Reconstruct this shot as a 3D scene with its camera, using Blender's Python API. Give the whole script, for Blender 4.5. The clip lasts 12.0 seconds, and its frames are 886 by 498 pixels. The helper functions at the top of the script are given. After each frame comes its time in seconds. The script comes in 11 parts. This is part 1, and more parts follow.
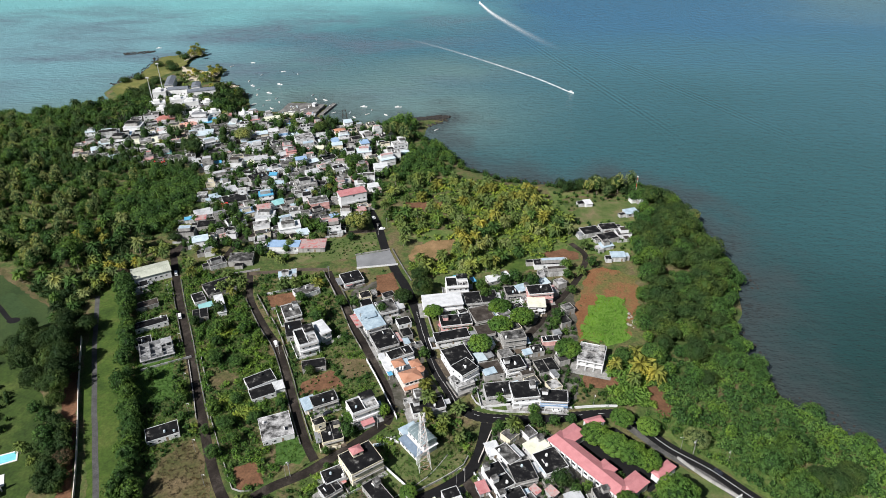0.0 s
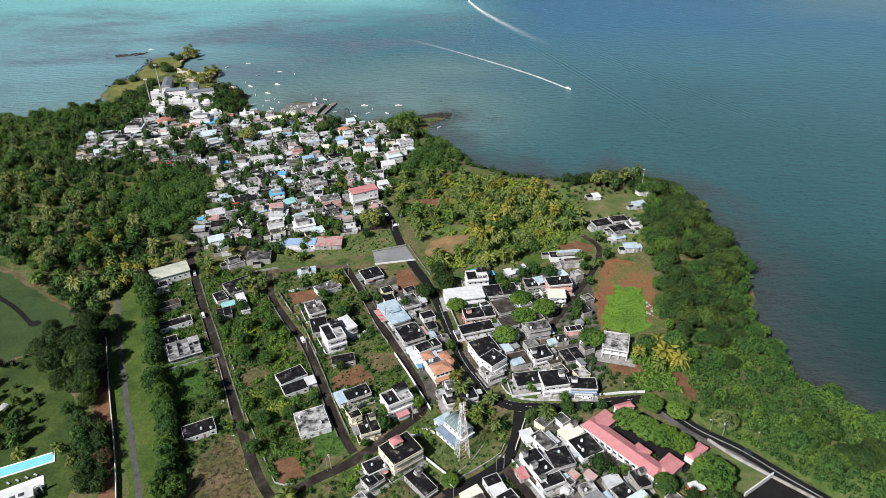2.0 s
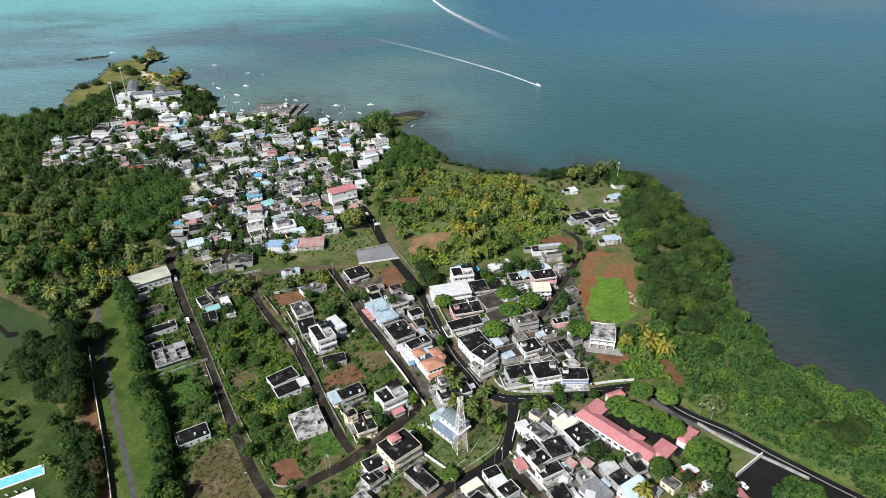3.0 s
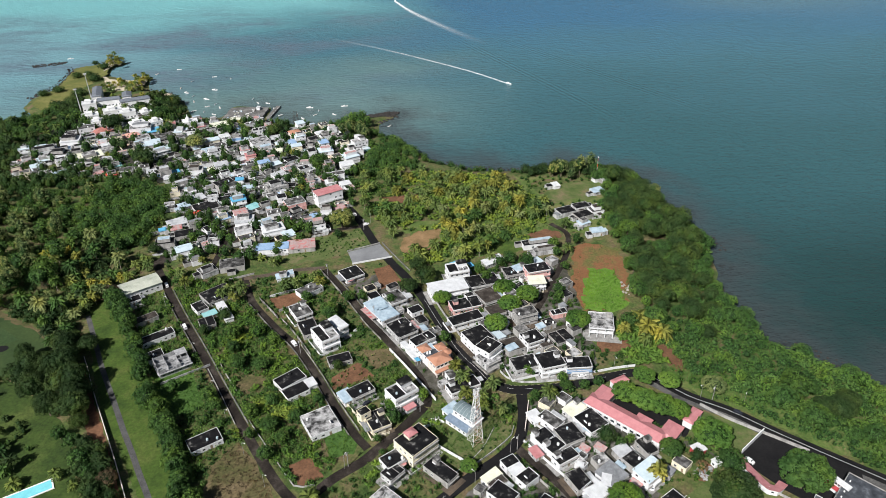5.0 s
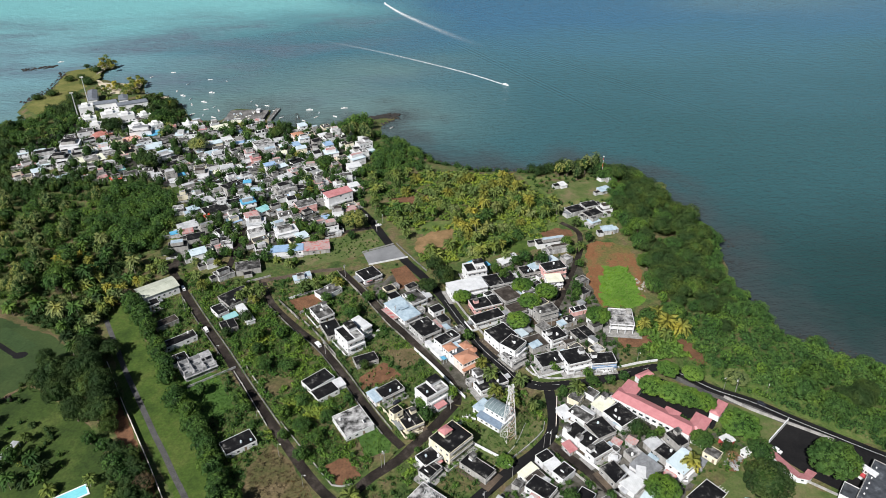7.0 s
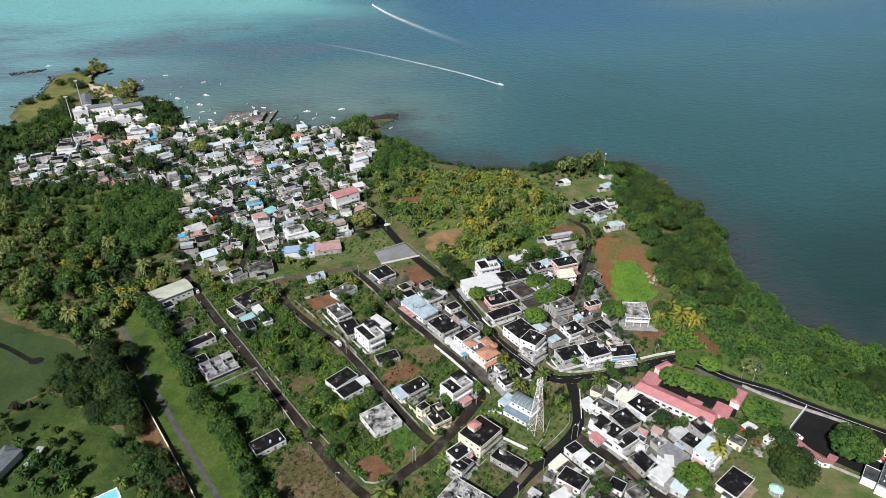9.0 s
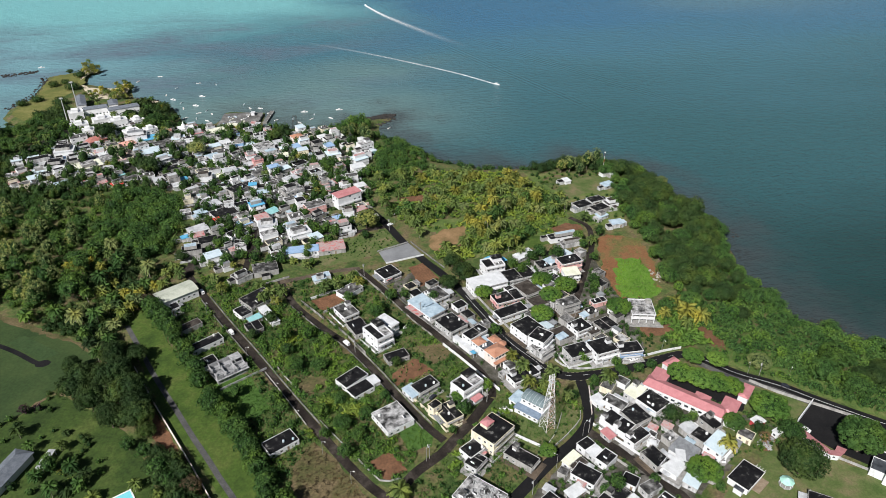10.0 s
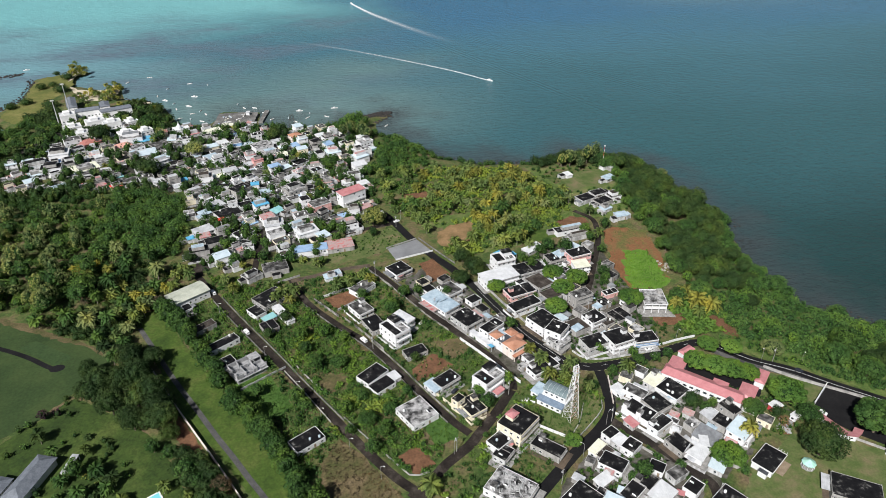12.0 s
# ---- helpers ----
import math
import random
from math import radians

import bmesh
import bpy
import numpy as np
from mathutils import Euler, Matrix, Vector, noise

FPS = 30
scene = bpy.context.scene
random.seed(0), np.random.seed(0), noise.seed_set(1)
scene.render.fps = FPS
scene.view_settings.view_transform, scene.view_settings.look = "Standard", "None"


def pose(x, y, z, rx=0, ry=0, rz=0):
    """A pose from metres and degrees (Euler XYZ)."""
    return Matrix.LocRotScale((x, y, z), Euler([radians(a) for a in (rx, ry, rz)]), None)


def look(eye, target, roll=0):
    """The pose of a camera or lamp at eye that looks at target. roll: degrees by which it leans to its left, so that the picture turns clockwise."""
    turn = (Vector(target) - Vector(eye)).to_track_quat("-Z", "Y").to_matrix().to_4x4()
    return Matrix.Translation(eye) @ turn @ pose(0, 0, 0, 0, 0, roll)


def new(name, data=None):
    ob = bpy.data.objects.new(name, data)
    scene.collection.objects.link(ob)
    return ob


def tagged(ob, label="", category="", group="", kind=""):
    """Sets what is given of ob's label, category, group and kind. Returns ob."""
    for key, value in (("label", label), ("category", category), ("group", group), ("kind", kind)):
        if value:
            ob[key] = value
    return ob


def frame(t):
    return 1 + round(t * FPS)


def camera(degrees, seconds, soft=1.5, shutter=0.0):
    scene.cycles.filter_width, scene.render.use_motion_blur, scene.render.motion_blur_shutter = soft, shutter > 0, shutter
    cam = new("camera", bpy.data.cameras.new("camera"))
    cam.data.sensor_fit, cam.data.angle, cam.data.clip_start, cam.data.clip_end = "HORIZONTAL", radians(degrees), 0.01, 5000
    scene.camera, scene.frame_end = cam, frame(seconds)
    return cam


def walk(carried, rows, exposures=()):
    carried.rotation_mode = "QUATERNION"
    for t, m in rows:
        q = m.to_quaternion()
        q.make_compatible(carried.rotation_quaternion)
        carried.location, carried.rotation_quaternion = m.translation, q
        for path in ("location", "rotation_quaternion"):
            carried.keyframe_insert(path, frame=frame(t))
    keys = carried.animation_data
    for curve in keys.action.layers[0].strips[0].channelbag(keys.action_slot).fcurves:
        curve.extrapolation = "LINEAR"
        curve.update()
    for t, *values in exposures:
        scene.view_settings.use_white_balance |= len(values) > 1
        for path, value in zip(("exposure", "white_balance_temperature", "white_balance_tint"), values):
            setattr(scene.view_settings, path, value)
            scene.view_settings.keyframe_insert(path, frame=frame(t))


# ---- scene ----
cam = camera(65.8, 12.0, 0.7)
PATH = [
    (0, (5.524, 1.538, 227.368), (5.451, 3.239, 226.319), -0.7),
    (0.5, (0.025, -0.338, 227.449), (-0.05, 1.363, 226.399), -0.8),
    (1, (-5.737, -2.103, 227.611), (-5.8, -0.402, 226.561), -0.8),
    (1.5, (-11.299, -3.38, 227.694), (-11.341, -1.679, 226.644), -0.8),
    (2, (-16.965, -4.649, 227.753), (-16.978, -2.947, 226.702), -0.8),
    (2.5, (-22.787, -5.723, 227.765), (-22.748, -4.022, 226.713), -0.7),
    (3, (-28.815, -6.623, 227.736), (-28.723, -4.926, 226.683), -0.6),
    (5, (-51.468, -9.006, 227.65), (-51.247, -7.318, 226.599), -0.3),
    (5.5, (-57.102, -9.149, 227.713), (-56.864, -7.464, 226.663), -0.2),
    (6, (-62.811, -8.952, 227.798), (-62.558, -7.268, 226.749), -0.1),
    (6.5, (-68.681, -8.808, 227.888), (-68.412, -7.125, 226.84), 0.0),
    (7, (-74.423, -8.711, 227.911), (-74.138, -7.03, 226.866), 0.1),
    (9, (-94.645, -8.239, 227.223), (-94.299, -6.566, 226.182), 0.2),
    (9.5, (-99.519, -8.002, 227.104), (-99.156, -6.332, 226.064), 0.3),
    (10, (-104.427, -7.673, 227.012), (-104.048, -6.007, 225.973), 0.3),
    (10.5, (-109.049, -7.366, 226.844), (-108.655, -5.704, 225.805), 0.3),
    (11, (-113.61, -6.835, 226.648), (-113.202, -5.177, 225.607), 0.2),
    (11.5, (-117.975, -6.126, 226.422), (-117.553, -4.472, 225.38), 0.2),
    (12, (-122.452, -5.272, 226.203), (-122.016, -3.623, 225.16), 0.1),
]
walk(cam, [(t, look(eye, target, roll)) for t, eye, target, roll in PATH], [(0.0, 0.41), (3.0, 0.39), (7.0, 0.34), (12.0, 0.29)])

# ---- light ----
SUN_AZ, SUN_EL = 222.0, 43.0
world = bpy.data.worlds.new("sky")
scene.world = world
world.use_nodes = True
wn = world.node_tree.nodes
sky = wn.new("ShaderNodeTexSky")
sky.sky_type, sky.sun_disc = "NISHITA", False
sky.sun_elevation, sky.sun_rotation = radians(SUN_EL), radians(SUN_AZ)
sky.dust_density, sky.altitude = 1.2, 100
wn["Background"].inputs["Strength"].default_value = 0.034
world.node_tree.links.new(sky.outputs[0], wn["Background"].inputs["Color"])
sun = new("sun", bpy.data.lights.new("sun", "SUN"))
sun.data.energy, sun.data.angle, sun.data.color = 5.3, radians(0.55), (0.98, 0.96, 0.95)
_a = radians(SUN_AZ)
sun.matrix_world = look((900 * math.sin(_a) * math.cos(radians(SUN_EL)), 900 * math.cos(_a) * math.cos(radians(SUN_EL)), 900 * math.sin(radians(SUN_EL))), (0, 0, 0))

# ---- materials ----
def nodes_of(name):
    m = bpy.data.materials.new(name)
    m.use_nodes = True
    return m, m.node_tree.nodes, m.node_tree.links, m.node_tree.nodes["Principled BSDF"]


def noise_at(n, l, scale, detail=4.0, stretch=None, roughness=0.5):
    """Noise over world position, so that no two things carry the same pattern."""
    g = n.new("ShaderNodeNewGeometry")
    t = n.new("ShaderNodeTexNoise")
    t.inputs["Scale"].default_value, t.inputs["Detail"].default_value, t.inputs["Roughness"].default_value = scale, detail, roughness
    if stretch:
        mp = n.new("ShaderNodeMapping")
        mp.inputs["Scale"].default_value = stretch
        l.new(g.outputs["Position"], mp.inputs["Vector"])
        l.new(mp.outputs["Vector"], t.inputs["Vector"])
    else:
        l.new(g.outputs["Position"], t.inputs["Vector"])
    return t.outputs["Fac"]


def ramp(n, l, fac, stops):
    r = n.new("ShaderNodeValToRGB")
    while len(r.color_ramp.elements) < len(stops):
        r.color_ramp.elements.new(0.5)
    for e, (p, c) in zip(r.color_ramp.elements, stops):
        e.position, e.color = p, (*c, 1)
    l.new(fac, r.inputs["Fac"])
    return r.outputs["Color"]


def mix(n, l, fac, a, b, mode="MIX"):
    m = n.new("ShaderNodeMix")
    m.data_type, m.blend_type = "RGBA", mode
    for sock, v in ((m.inputs[0], fac), (m.inputs[6], a), (m.inputs[7], b)):
        if isinstance(v, bpy.types.NodeSocket):
            l.new(v, sock)
        elif isinstance(v, tuple):
            sock.default_value = (*v, 1)
        else:
            sock.default_value = v
    return m.outputs[2]


def bump_to(n, l, bsdf, fac, strength, distance):
    b = n.new("ShaderNodeBump")
    b.inputs["Strength"].default_value, b.inputs["Distance"].default_value = strength, distance
    l.new(fac, b.inputs["Height"])
    l.new(b.outputs["Normal"], bsdf.inputs["Normal"])


def blotched(name, stops, big=0.35, small=3.0, rough=0.8, bump=0.25, dist=0.05, grain=0.35, metal=0.0, rough_noise=0.6, stretch=None):
    """A surface with large stains and a finer grain."""
    m, n, l, b = nodes_of(name)
    base = ramp(n, l, noise_at(n, l, big, 8, stretch, rough_noise), stops)
    fine = noise_at(n, l, small, 6)
    grey = ramp(n, l, fine, [(0.3, (1 - grain,) * 3), (0.7, (1.0, 1.0, 1.0))])
    col = mix(n, l, 1.0, base, grey, "MULTIPLY")
    l.new(col, b.inputs["Base Color"])
    b.inputs["Roughness"].default_value, b.inputs["Metallic"].default_value = rough, metal
    b.inputs["Specular IOR Level"].default_value = 0.3
    bump_to(n, l, b, fine, bump, dist)
    return m


def leafy(name, dark, mid, light, through_light=0.25):
    """Foliage: each leaf clump and each plant takes its own shade."""
    m, n, l, b = nodes_of(name)
    g = n.new("ShaderNodeNewGeometry")
    o = n.new("ShaderNodeObjectInfo")
    add = n.new("ShaderNodeMath")
    add.operation = "MULTIPLY_ADD"
    add.inputs[1].default_value = 0.30
    l.new(g.outputs["Random Per Island"], add.inputs[0])
    obr = n.new("ShaderNodeMath")
    obr.operation = "MULTIPLY"
    obr.inputs[1].default_value = 0.42
    l.new(o.outputs["Random"], obr.inputs[0])
    off = n.new("ShaderNodeMath")
    off.inputs[1].default_value = 0.14
    l.new(obr.outputs[0], off.inputs[0])
    l.new(off.outputs[0], add.inputs[2])
    c1 = ramp(n, l, add.outputs[0], [(0.05, dark), (0.5, mid), (0.95, light)])
    patch = ramp(n, l, noise_at(n, l, 0.085, 3), [(0.36, (0.58, 0.70, 0.74)), (0.52, (0.95, 0.98, 0.95)), (0.66, (1.40, 1.26, 0.92))])
    col = mix(n, l, 1.0, c1, patch, "MULTIPLY")
    l.new(col, b.inputs["Base Color"])
    b.inputs["Roughness"].default_value = 0.65
    b.inputs["Specular IOR Level"].default_value = 0.12
    tr = n.new("ShaderNodeBsdfTranslucent")
    l.new(col, tr.inputs["Color"])
    sh = n.new("ShaderNodeMixShader")
    sh.inputs[0].default_value = through_light
    l.new(b.outputs[0], sh.inputs[1])
    l.new(tr.outputs[0], sh.inputs[2])
    l.new(sh.outputs[0], n["Material Output"].inputs["Surface"])
    return m


LEAF = {
    "mid": leafy("leaf_mid", (0.031, 0.064, 0.018), (0.068, 0.131, 0.032), (0.123, 0.210, 0.052)),
    "dark": leafy("leaf_dark", (0.023, 0.040, 0.014), (0.046, 0.077, 0.024), (0.080, 0.122, 0.037)),
    "olive": leafy("leaf_olive", (0.105, 0.130, 0.045), (0.205, 0.235, 0.085), (0.300, 0.330, 0.125)),
    "light": leafy("leaf_light", (0.048, 0.100, 0.019), (0.104, 0.192, 0.037), (0.175, 0.285, 0.058)),
    "palm": leafy("leaf_palm", (0.062, 0.098, 0.028), (0.140, 0.190, 0.052), (0.245, 0.290, 0.090)),
    "yellow": leafy("leaf_yellow", (0.110, 0.120, 0.024), (0.230, 0.230, 0.048), (0.390, 0.370, 0.085)),
    # crown cores: shade between the leaves, painted as a darker green
    "inside": leafy("leaf_core_shade", (0.013, 0.030, 0.008), (0.019, 0.043, 0.010), (0.026, 0.056, 0.013), 0.05),
    "fresh": leafy("leaf_fresh", (0.085, 0.190, 0.022), (0.135, 0.275, 0.032), (0.190, 0.340, 0.046)),
    "bank": leafy("leaf_bank", (0.041, 0.086, 0.022), (0.086, 0.165, 0.042), (0.141, 0.235, 0.064)),
    "banana": leafy("leaf_banana", (0.110, 0.170, 0.030), (0.190, 0.260, 0.048), (0.290, 0.350, 0.085)),
    "dry": leafy("leaf_dry", (0.080, 0.055, 0.030), (0.150, 0.105, 0.060), (0.230, 0.170, 0.100)),
    "purple": leafy("leaf_purple", (0.022, 0.010, 0.016), (0.045, 0.022, 0.032), (0.075, 0.042, 0.050)),
}
BARK = blotched("bark", [(0.3, (0.10, 0.075, 0.055)), (0.7, (0.22, 0.18, 0.14))], 1.5, 9, 0.9)
PALM_BARK = blotched("palm_bark", [(0.3, (0.20, 0.17, 0.14)), (0.7, (0.36, 0.32, 0.27))], 1.5, 9, 0.9)

WALLS = {
    "white": [(0.26, (0.50, 0.50, 0.49)), (0.40, (0.66, 0.665, 0.665)), (0.8, (0.75, 0.755, 0.76))],
    "aged": [(0.28, (0.16, 0.158, 0.150)), (0.44, (0.34, 0.338, 0.33)), (0.60, (0.56, 0.56, 0.555))],
    "grey": [(0.25, (0.18, 0.175, 0.165)), (0.55, (0.36, 0.35, 0.33)), (0.8, (0.48, 0.46, 0.44))],
    "cream": [(0.25, (0.55, 0.49, 0.36)), (0.55, (0.76, 0.70, 0.54)), (0.8, (0.80, 0.76, 0.64))],
    "pink": [(0.25, (0.46, 0.24, 0.22)), (0.55, (0.70, 0.40, 0.37)), (0.8, (0.76, 0.55, 0.52))],
    "blue": [(0.25, (0.14, 0.26, 0.48)), (0.55, (0.28, 0.46, 0.70)), (0.8, (0.60, 0.68, 0.76))],
    "yellow": [(0.25, (0.55, 0.38, 0.10)), (0.55, (0.76, 0.56, 0.18)), (0.8, (0.80, 0.66, 0.30))],
    "red": [(0.25, (0.34, 0.040, 0.045)), (0.55, (0.46, 0.060, 0.065)), (0.8, (0.50, 0.12, 0.12))],
    "peach": [(0.25, (0.62, 0.52, 0.46)), (0.55, (0.76, 0.68, 0.62)), (0.8, (0.80, 0.76, 0.72))],
}
WALL = {k: blotched("plaster_" + k, v, 0.55, 2.2, 0.85, 0.15, 0.03, 0.12, stretch=(1.0, 1.0, 0.22)) for k, v in WALLS.items()}
ROOFS = {
    "black": [(0.32, (0.006, 0.006, 0.007)), (0.54, (0.013, 0.013, 0.014)), (0.60, (0.042, 0.041, 0.039)), (0.66, (0.17, 0.165, 0.158))],
    "brown": [(0.30, (0.030, 0.024, 0.020)), (0.55, (0.065, 0.055, 0.047)), (0.75, (0.15, 0.13, 0.115))],
    "grey": [(0.34, (0.020, 0.020, 0.020)), (0.48, (0.075, 0.073, 0.070)), (0.56, (0.15, 0.147, 0.142)), (0.66, (0.30, 0.295, 0.285))],
    "stained": [(0.36, (0.022, 0.022, 0.021)), (0.45, (0.16, 0.158, 0.155)), (0.60, (0.50, 0.495, 0.485)), (0.8, (0.62, 0.615, 0.605))],
    "white": [(0.25, (0.46, 0.47, 0.475)), (0.6, (0.64, 0.65, 0.655))],
    "bluewhite": [(0.25, (0.42, 0.52, 0.57)), (0.6, (0.56, 0.65, 0.69))],
    "cream": [(0.25, (0.58, 0.58, 0.44)), (0.6, (0.74, 0.74, 0.60))],
    "bluegrey": [(0.25, (0.22, 0.30, 0.37)), (0.6, (0.44, 0.54, 0.60))],
    "blue": [(0.25, (0.19, 0.30, 0.46)), (0.6, (0.30, 0.43, 0.60))],
    "skyblue": [(0.25, (0.07, 0.28, 0.46)), (0.6, (0.12, 0.40, 0.60))],
    "turquoise": [(0.25, (0.16, 0.38, 0.39)), (0.6, (0.28, 0.52, 0.52))],
    "greysheet": [(0.25, (0.26, 0.27, 0.28)), (0.6, (0.52, 0.53, 0.54))],
    "steel": [(0.25, (0.10, 0.105, 0.11)), (0.6, (0.26, 0.27, 0.28))],
    "red": [(0.25, (0.38, 0.12, 0.125)), (0.6, (0.50, 0.24, 0.24))],
    "brightred": [(0.25, (0.58, 0.030, 0.025)), (0.6, (0.72, 0.06, 0.05))],
    "redmix": [(0.35, (0.45, 0.10, 0.10)), (0.5, (0.40, 0.34, 0.32)), (0.65, (0.52, 0.20, 0.19))],
    "salmon": [(0.25, (0.52, 0.26, 0.20)), (0.6, (0.68, 0.38, 0.31))],
    "brickred": [(0.25, (0.28, 0.10, 0.085)), (0.6, (0.42, 0.18, 0.15))],
    "orange": [(0.25, (0.36, 0.165, 0.100)), (0.6, (0.47, 0.245, 0.160))],
    "yellow": [(0.25, (0.62, 0.42, 0.14)), (0.6, (0.74, 0.56, 0.24))],
    "schoolpink": [(0.25, (0.41, 0.160, 0.168)), (0.6, (0.50, 0.215, 0.222))],
    "slate": [(0.3, (0.075, 0.080, 0.088)), (0.55, (0.135, 0.142, 0.152)), (0.75, (0.22, 0.23, 0.24))],
    "charcoal": [(0.3, (0.028, 0.031, 0.036)), (0.55, (0.075, 0.082, 0.092)), (0.75, (0.20, 0.215, 0.235))],
}
FLAT = ("black", "brown", "grey", "stained")
ROOF = {k: blotched("roof_" + k, v, 0.33, 2.2, 0.75 if k in FLAT else 0.45, 0.2, 0.03, 0.3 if k in FLAT else 0.12) for k, v in ROOFS.items()}
for k in FLAT:
    ROOF[k].node_tree.nodes["Principled BSDF"].inputs["Specular IOR Level"].default_value = 0.12
LANE_WALL = blotched("lane_wall", [(0.34, (0.07, 0.068, 0.06)), (0.50, (0.22, 0.21, 0.19)), (0.64, (0.46, 0.44, 0.41))], 0.28, 2.5, 0.9, 0.3, 0.04, 0.35)
HOTEL_WHITE = blotched("hotel_white", [(0.25, (0.66, 0.66, 0.65)), (0.6, (0.80, 0.80, 0.79))], 0.3, 2.2, 0.8, 0.1, 0.02, 0.1)
CONCRETE = blotched("concrete", [(0.3, (0.20, 0.195, 0.185)), (0.7, (0.42, 0.41, 0.39))], 0.5, 4, 0.9)
WHITE_PAINT = blotched("white_paint", [(0.25, (0.60, 0.60, 0.58)), (0.6, (0.80, 0.80, 0.79))], 0.6, 5, 0.6, 0.1, 0.02, 0.1)
ASPHALT = blotched("asphalt", [(0.3, (0.009, 0.009, 0.010)), (0.7, (0.020, 0.0195, 0.0195))], 0.10, 1.2, 0.85, 0.2, 0.02, 0.3)
OLD_ASPHALT = blotched("old_asphalt", [(0.34, (0.017, 0.014, 0.012)), (0.54, (0.038, 0.031, 0.026)), (0.66, (0.080, 0.067, 0.056)), (0.78, (0.140, 0.120, 0.100))], 0.13, 1.5, 0.9, 0.2, 0.03, 0.35)
for m_ in (ASPHALT, OLD_ASPHALT):
    m_.node_tree.nodes["Principled BSDF"].inputs["Specular IOR Level"].default_value = 0.12
TRACK = blotched("dirt_track", [(0.3, (0.060, 0.048, 0.036)), (0.7, (0.16, 0.12, 0.085))], 0.2, 1.5, 0.95, 0.3, 0.05)
PATH_GREY = blotched("path_grey", [(0.3, (0.065, 0.064, 0.062)), (0.7, (0.115, 0.114, 0.110))], 0.3, 2, 0.9)
COURT = blotched("court_asphalt", [(0.3, (0.17, 0.175, 0.18)), (0.7, (0.25, 0.255, 0.26))], 0.12, 2, 0.85, 0.1, 0.01, 0.15)
SOIL = blotched("red_soil", [(0.3, (0.120, 0.058, 0.030)), (0.7, (0.225, 0.115, 0.062))], 0.18, 1.1, 0.95, 0.6, 0.12, 0.4)
DRY = blotched("dry_grass", [(0.30, (0.060, 0.078, 0.020)), (0.48, (0.125, 0.100, 0.046)), (0.75, (0.205, 0.155, 0.082))], 0.13, 1.3, 0.95, 0.8, 0.2, 0.45)
LAWN = blotched("lawn", [(0.32, (0.025, 0.050, 0.009)), (0.5, (0.047, 0.083, 0.014)), (0.68, (0.083, 0.116, 0.025))], 0.06, 0.9, 0.9, 0.5, 0.08, 0.45)
VINES = blotched("vine_crop", [(0.3, (0.040, 0.095, 0.016)), (0.7, (0.080, 0.160, 0.030))], 0.15, 0.9, 0.9, 0.7, 0.15, 0.4)
STRIP = blotched("strip_turf", [(0.3, (0.036, 0.070, 0.010)), (0.5, (0.063, 0.110, 0.016)), (0.7, (0.097, 0.128, 0.027))], 0.11, 0.9, 0.9, 0.5, 0.08, 0.4)
GOLF = blotched("golf_turf", [(0.32, (0.024, 0.049, 0.013)), (0.5, (0.037, 0.066, 0.018)), (0.68, (0.056, 0.086, 0.024))], 0.035, 0.8, 0.9, 0.3, 0.04, 0.3)
TEE = blotched("tee_turf", [(0.3, (0.028, 0.058, 0.017)), (0.7, (0.044, 0.078, 0.024))], 0.16, 0.8, 0.9, 0.3, 0.04, 0.3)
FRESH = blotched("fresh_crop", [(0.3, (0.095, 0.185, 0.024)), (0.7, (0.140, 0.260, 0.036))], 0.12, 1.0, 0.9, 0.6, 0.15, 0.3)
DRY_PLOT = blotched("dry_plot", [(0.32, (0.075, 0.085, 0.026)), (0.45, (0.120, 0.105, 0.044)), (0.55, (0.165, 0.125, 0.064)), (0.70, (0.230, 0.175, 0.100))], 0.10, 1.1, 0.95, 0.8, 0.2, 0.5)
BROWN_CLEARING = blotched("brown_clearing", [(0.32, (0.150, 0.115, 0.045)), (0.50, (0.250, 0.160, 0.075)), (0.70, (0.330, 0.210, 0.105))], 0.14, 1.2, 0.95, 0.6, 0.12, 0.35)
WEEDS = blotched("weedy_ground", [(0.30, (0.039, 0.074, 0.016)), (0.44, (0.078, 0.119, 0.029)), (0.54, (0.135, 0.134, 0.050)), (0.67, (0.180, 0.132, 0.075))], 0.11, 0.9, 0.95, 0.9, 0.25, 0.5)
DRY_LAWN = blotched("dry_lawn", [(0.32, (0.060, 0.100, 0.022)), (0.48, (0.100, 0.132, 0.040)), (0.66, (0.180, 0.155, 0.078))], 0.12, 1.4, 0.9, 0.3, 0.05, 0.28)
CAPE = blotched("coast_grass", [(0.3, (0.095, 0.115, 0.028)), (0.5, (0.150, 0.158, 0.042)), (0.7, (0.235, 0.215, 0.075))], 0.06, 0.5, 0.95, 0.5, 0.2, 0.3)
SAND = blotched("sand", [(0.3, (0.46, 0.39, 0.28)), (0.7, (0.62, 0.55, 0.42))], 0.08, 0.8, 0.95, 0.3, 0.08, 0.2)
QUAY = blotched("quay_stone", [(0.32, (0.085, 0.082, 0.076)), (0.52, (0.19, 0.185, 0.175)), (0.72, (0.33, 0.32, 0.30))], 0.15, 1.2, 0.95, 0.4, 0.08, 0.4)
# earth and tar, with the shadow of narrow alleys mixed into the colour
VILLAGE_DIRT_SHADE = blotched("village_dirt_shade", [(0.3, (0.022, 0.026, 0.018)), (0.55, (0.050, 0.048, 0.038)), (0.75, (0.125, 0.115, 0.098))], 0.12, 0.8, 0.95, 0.4, 0.08, 0.4)
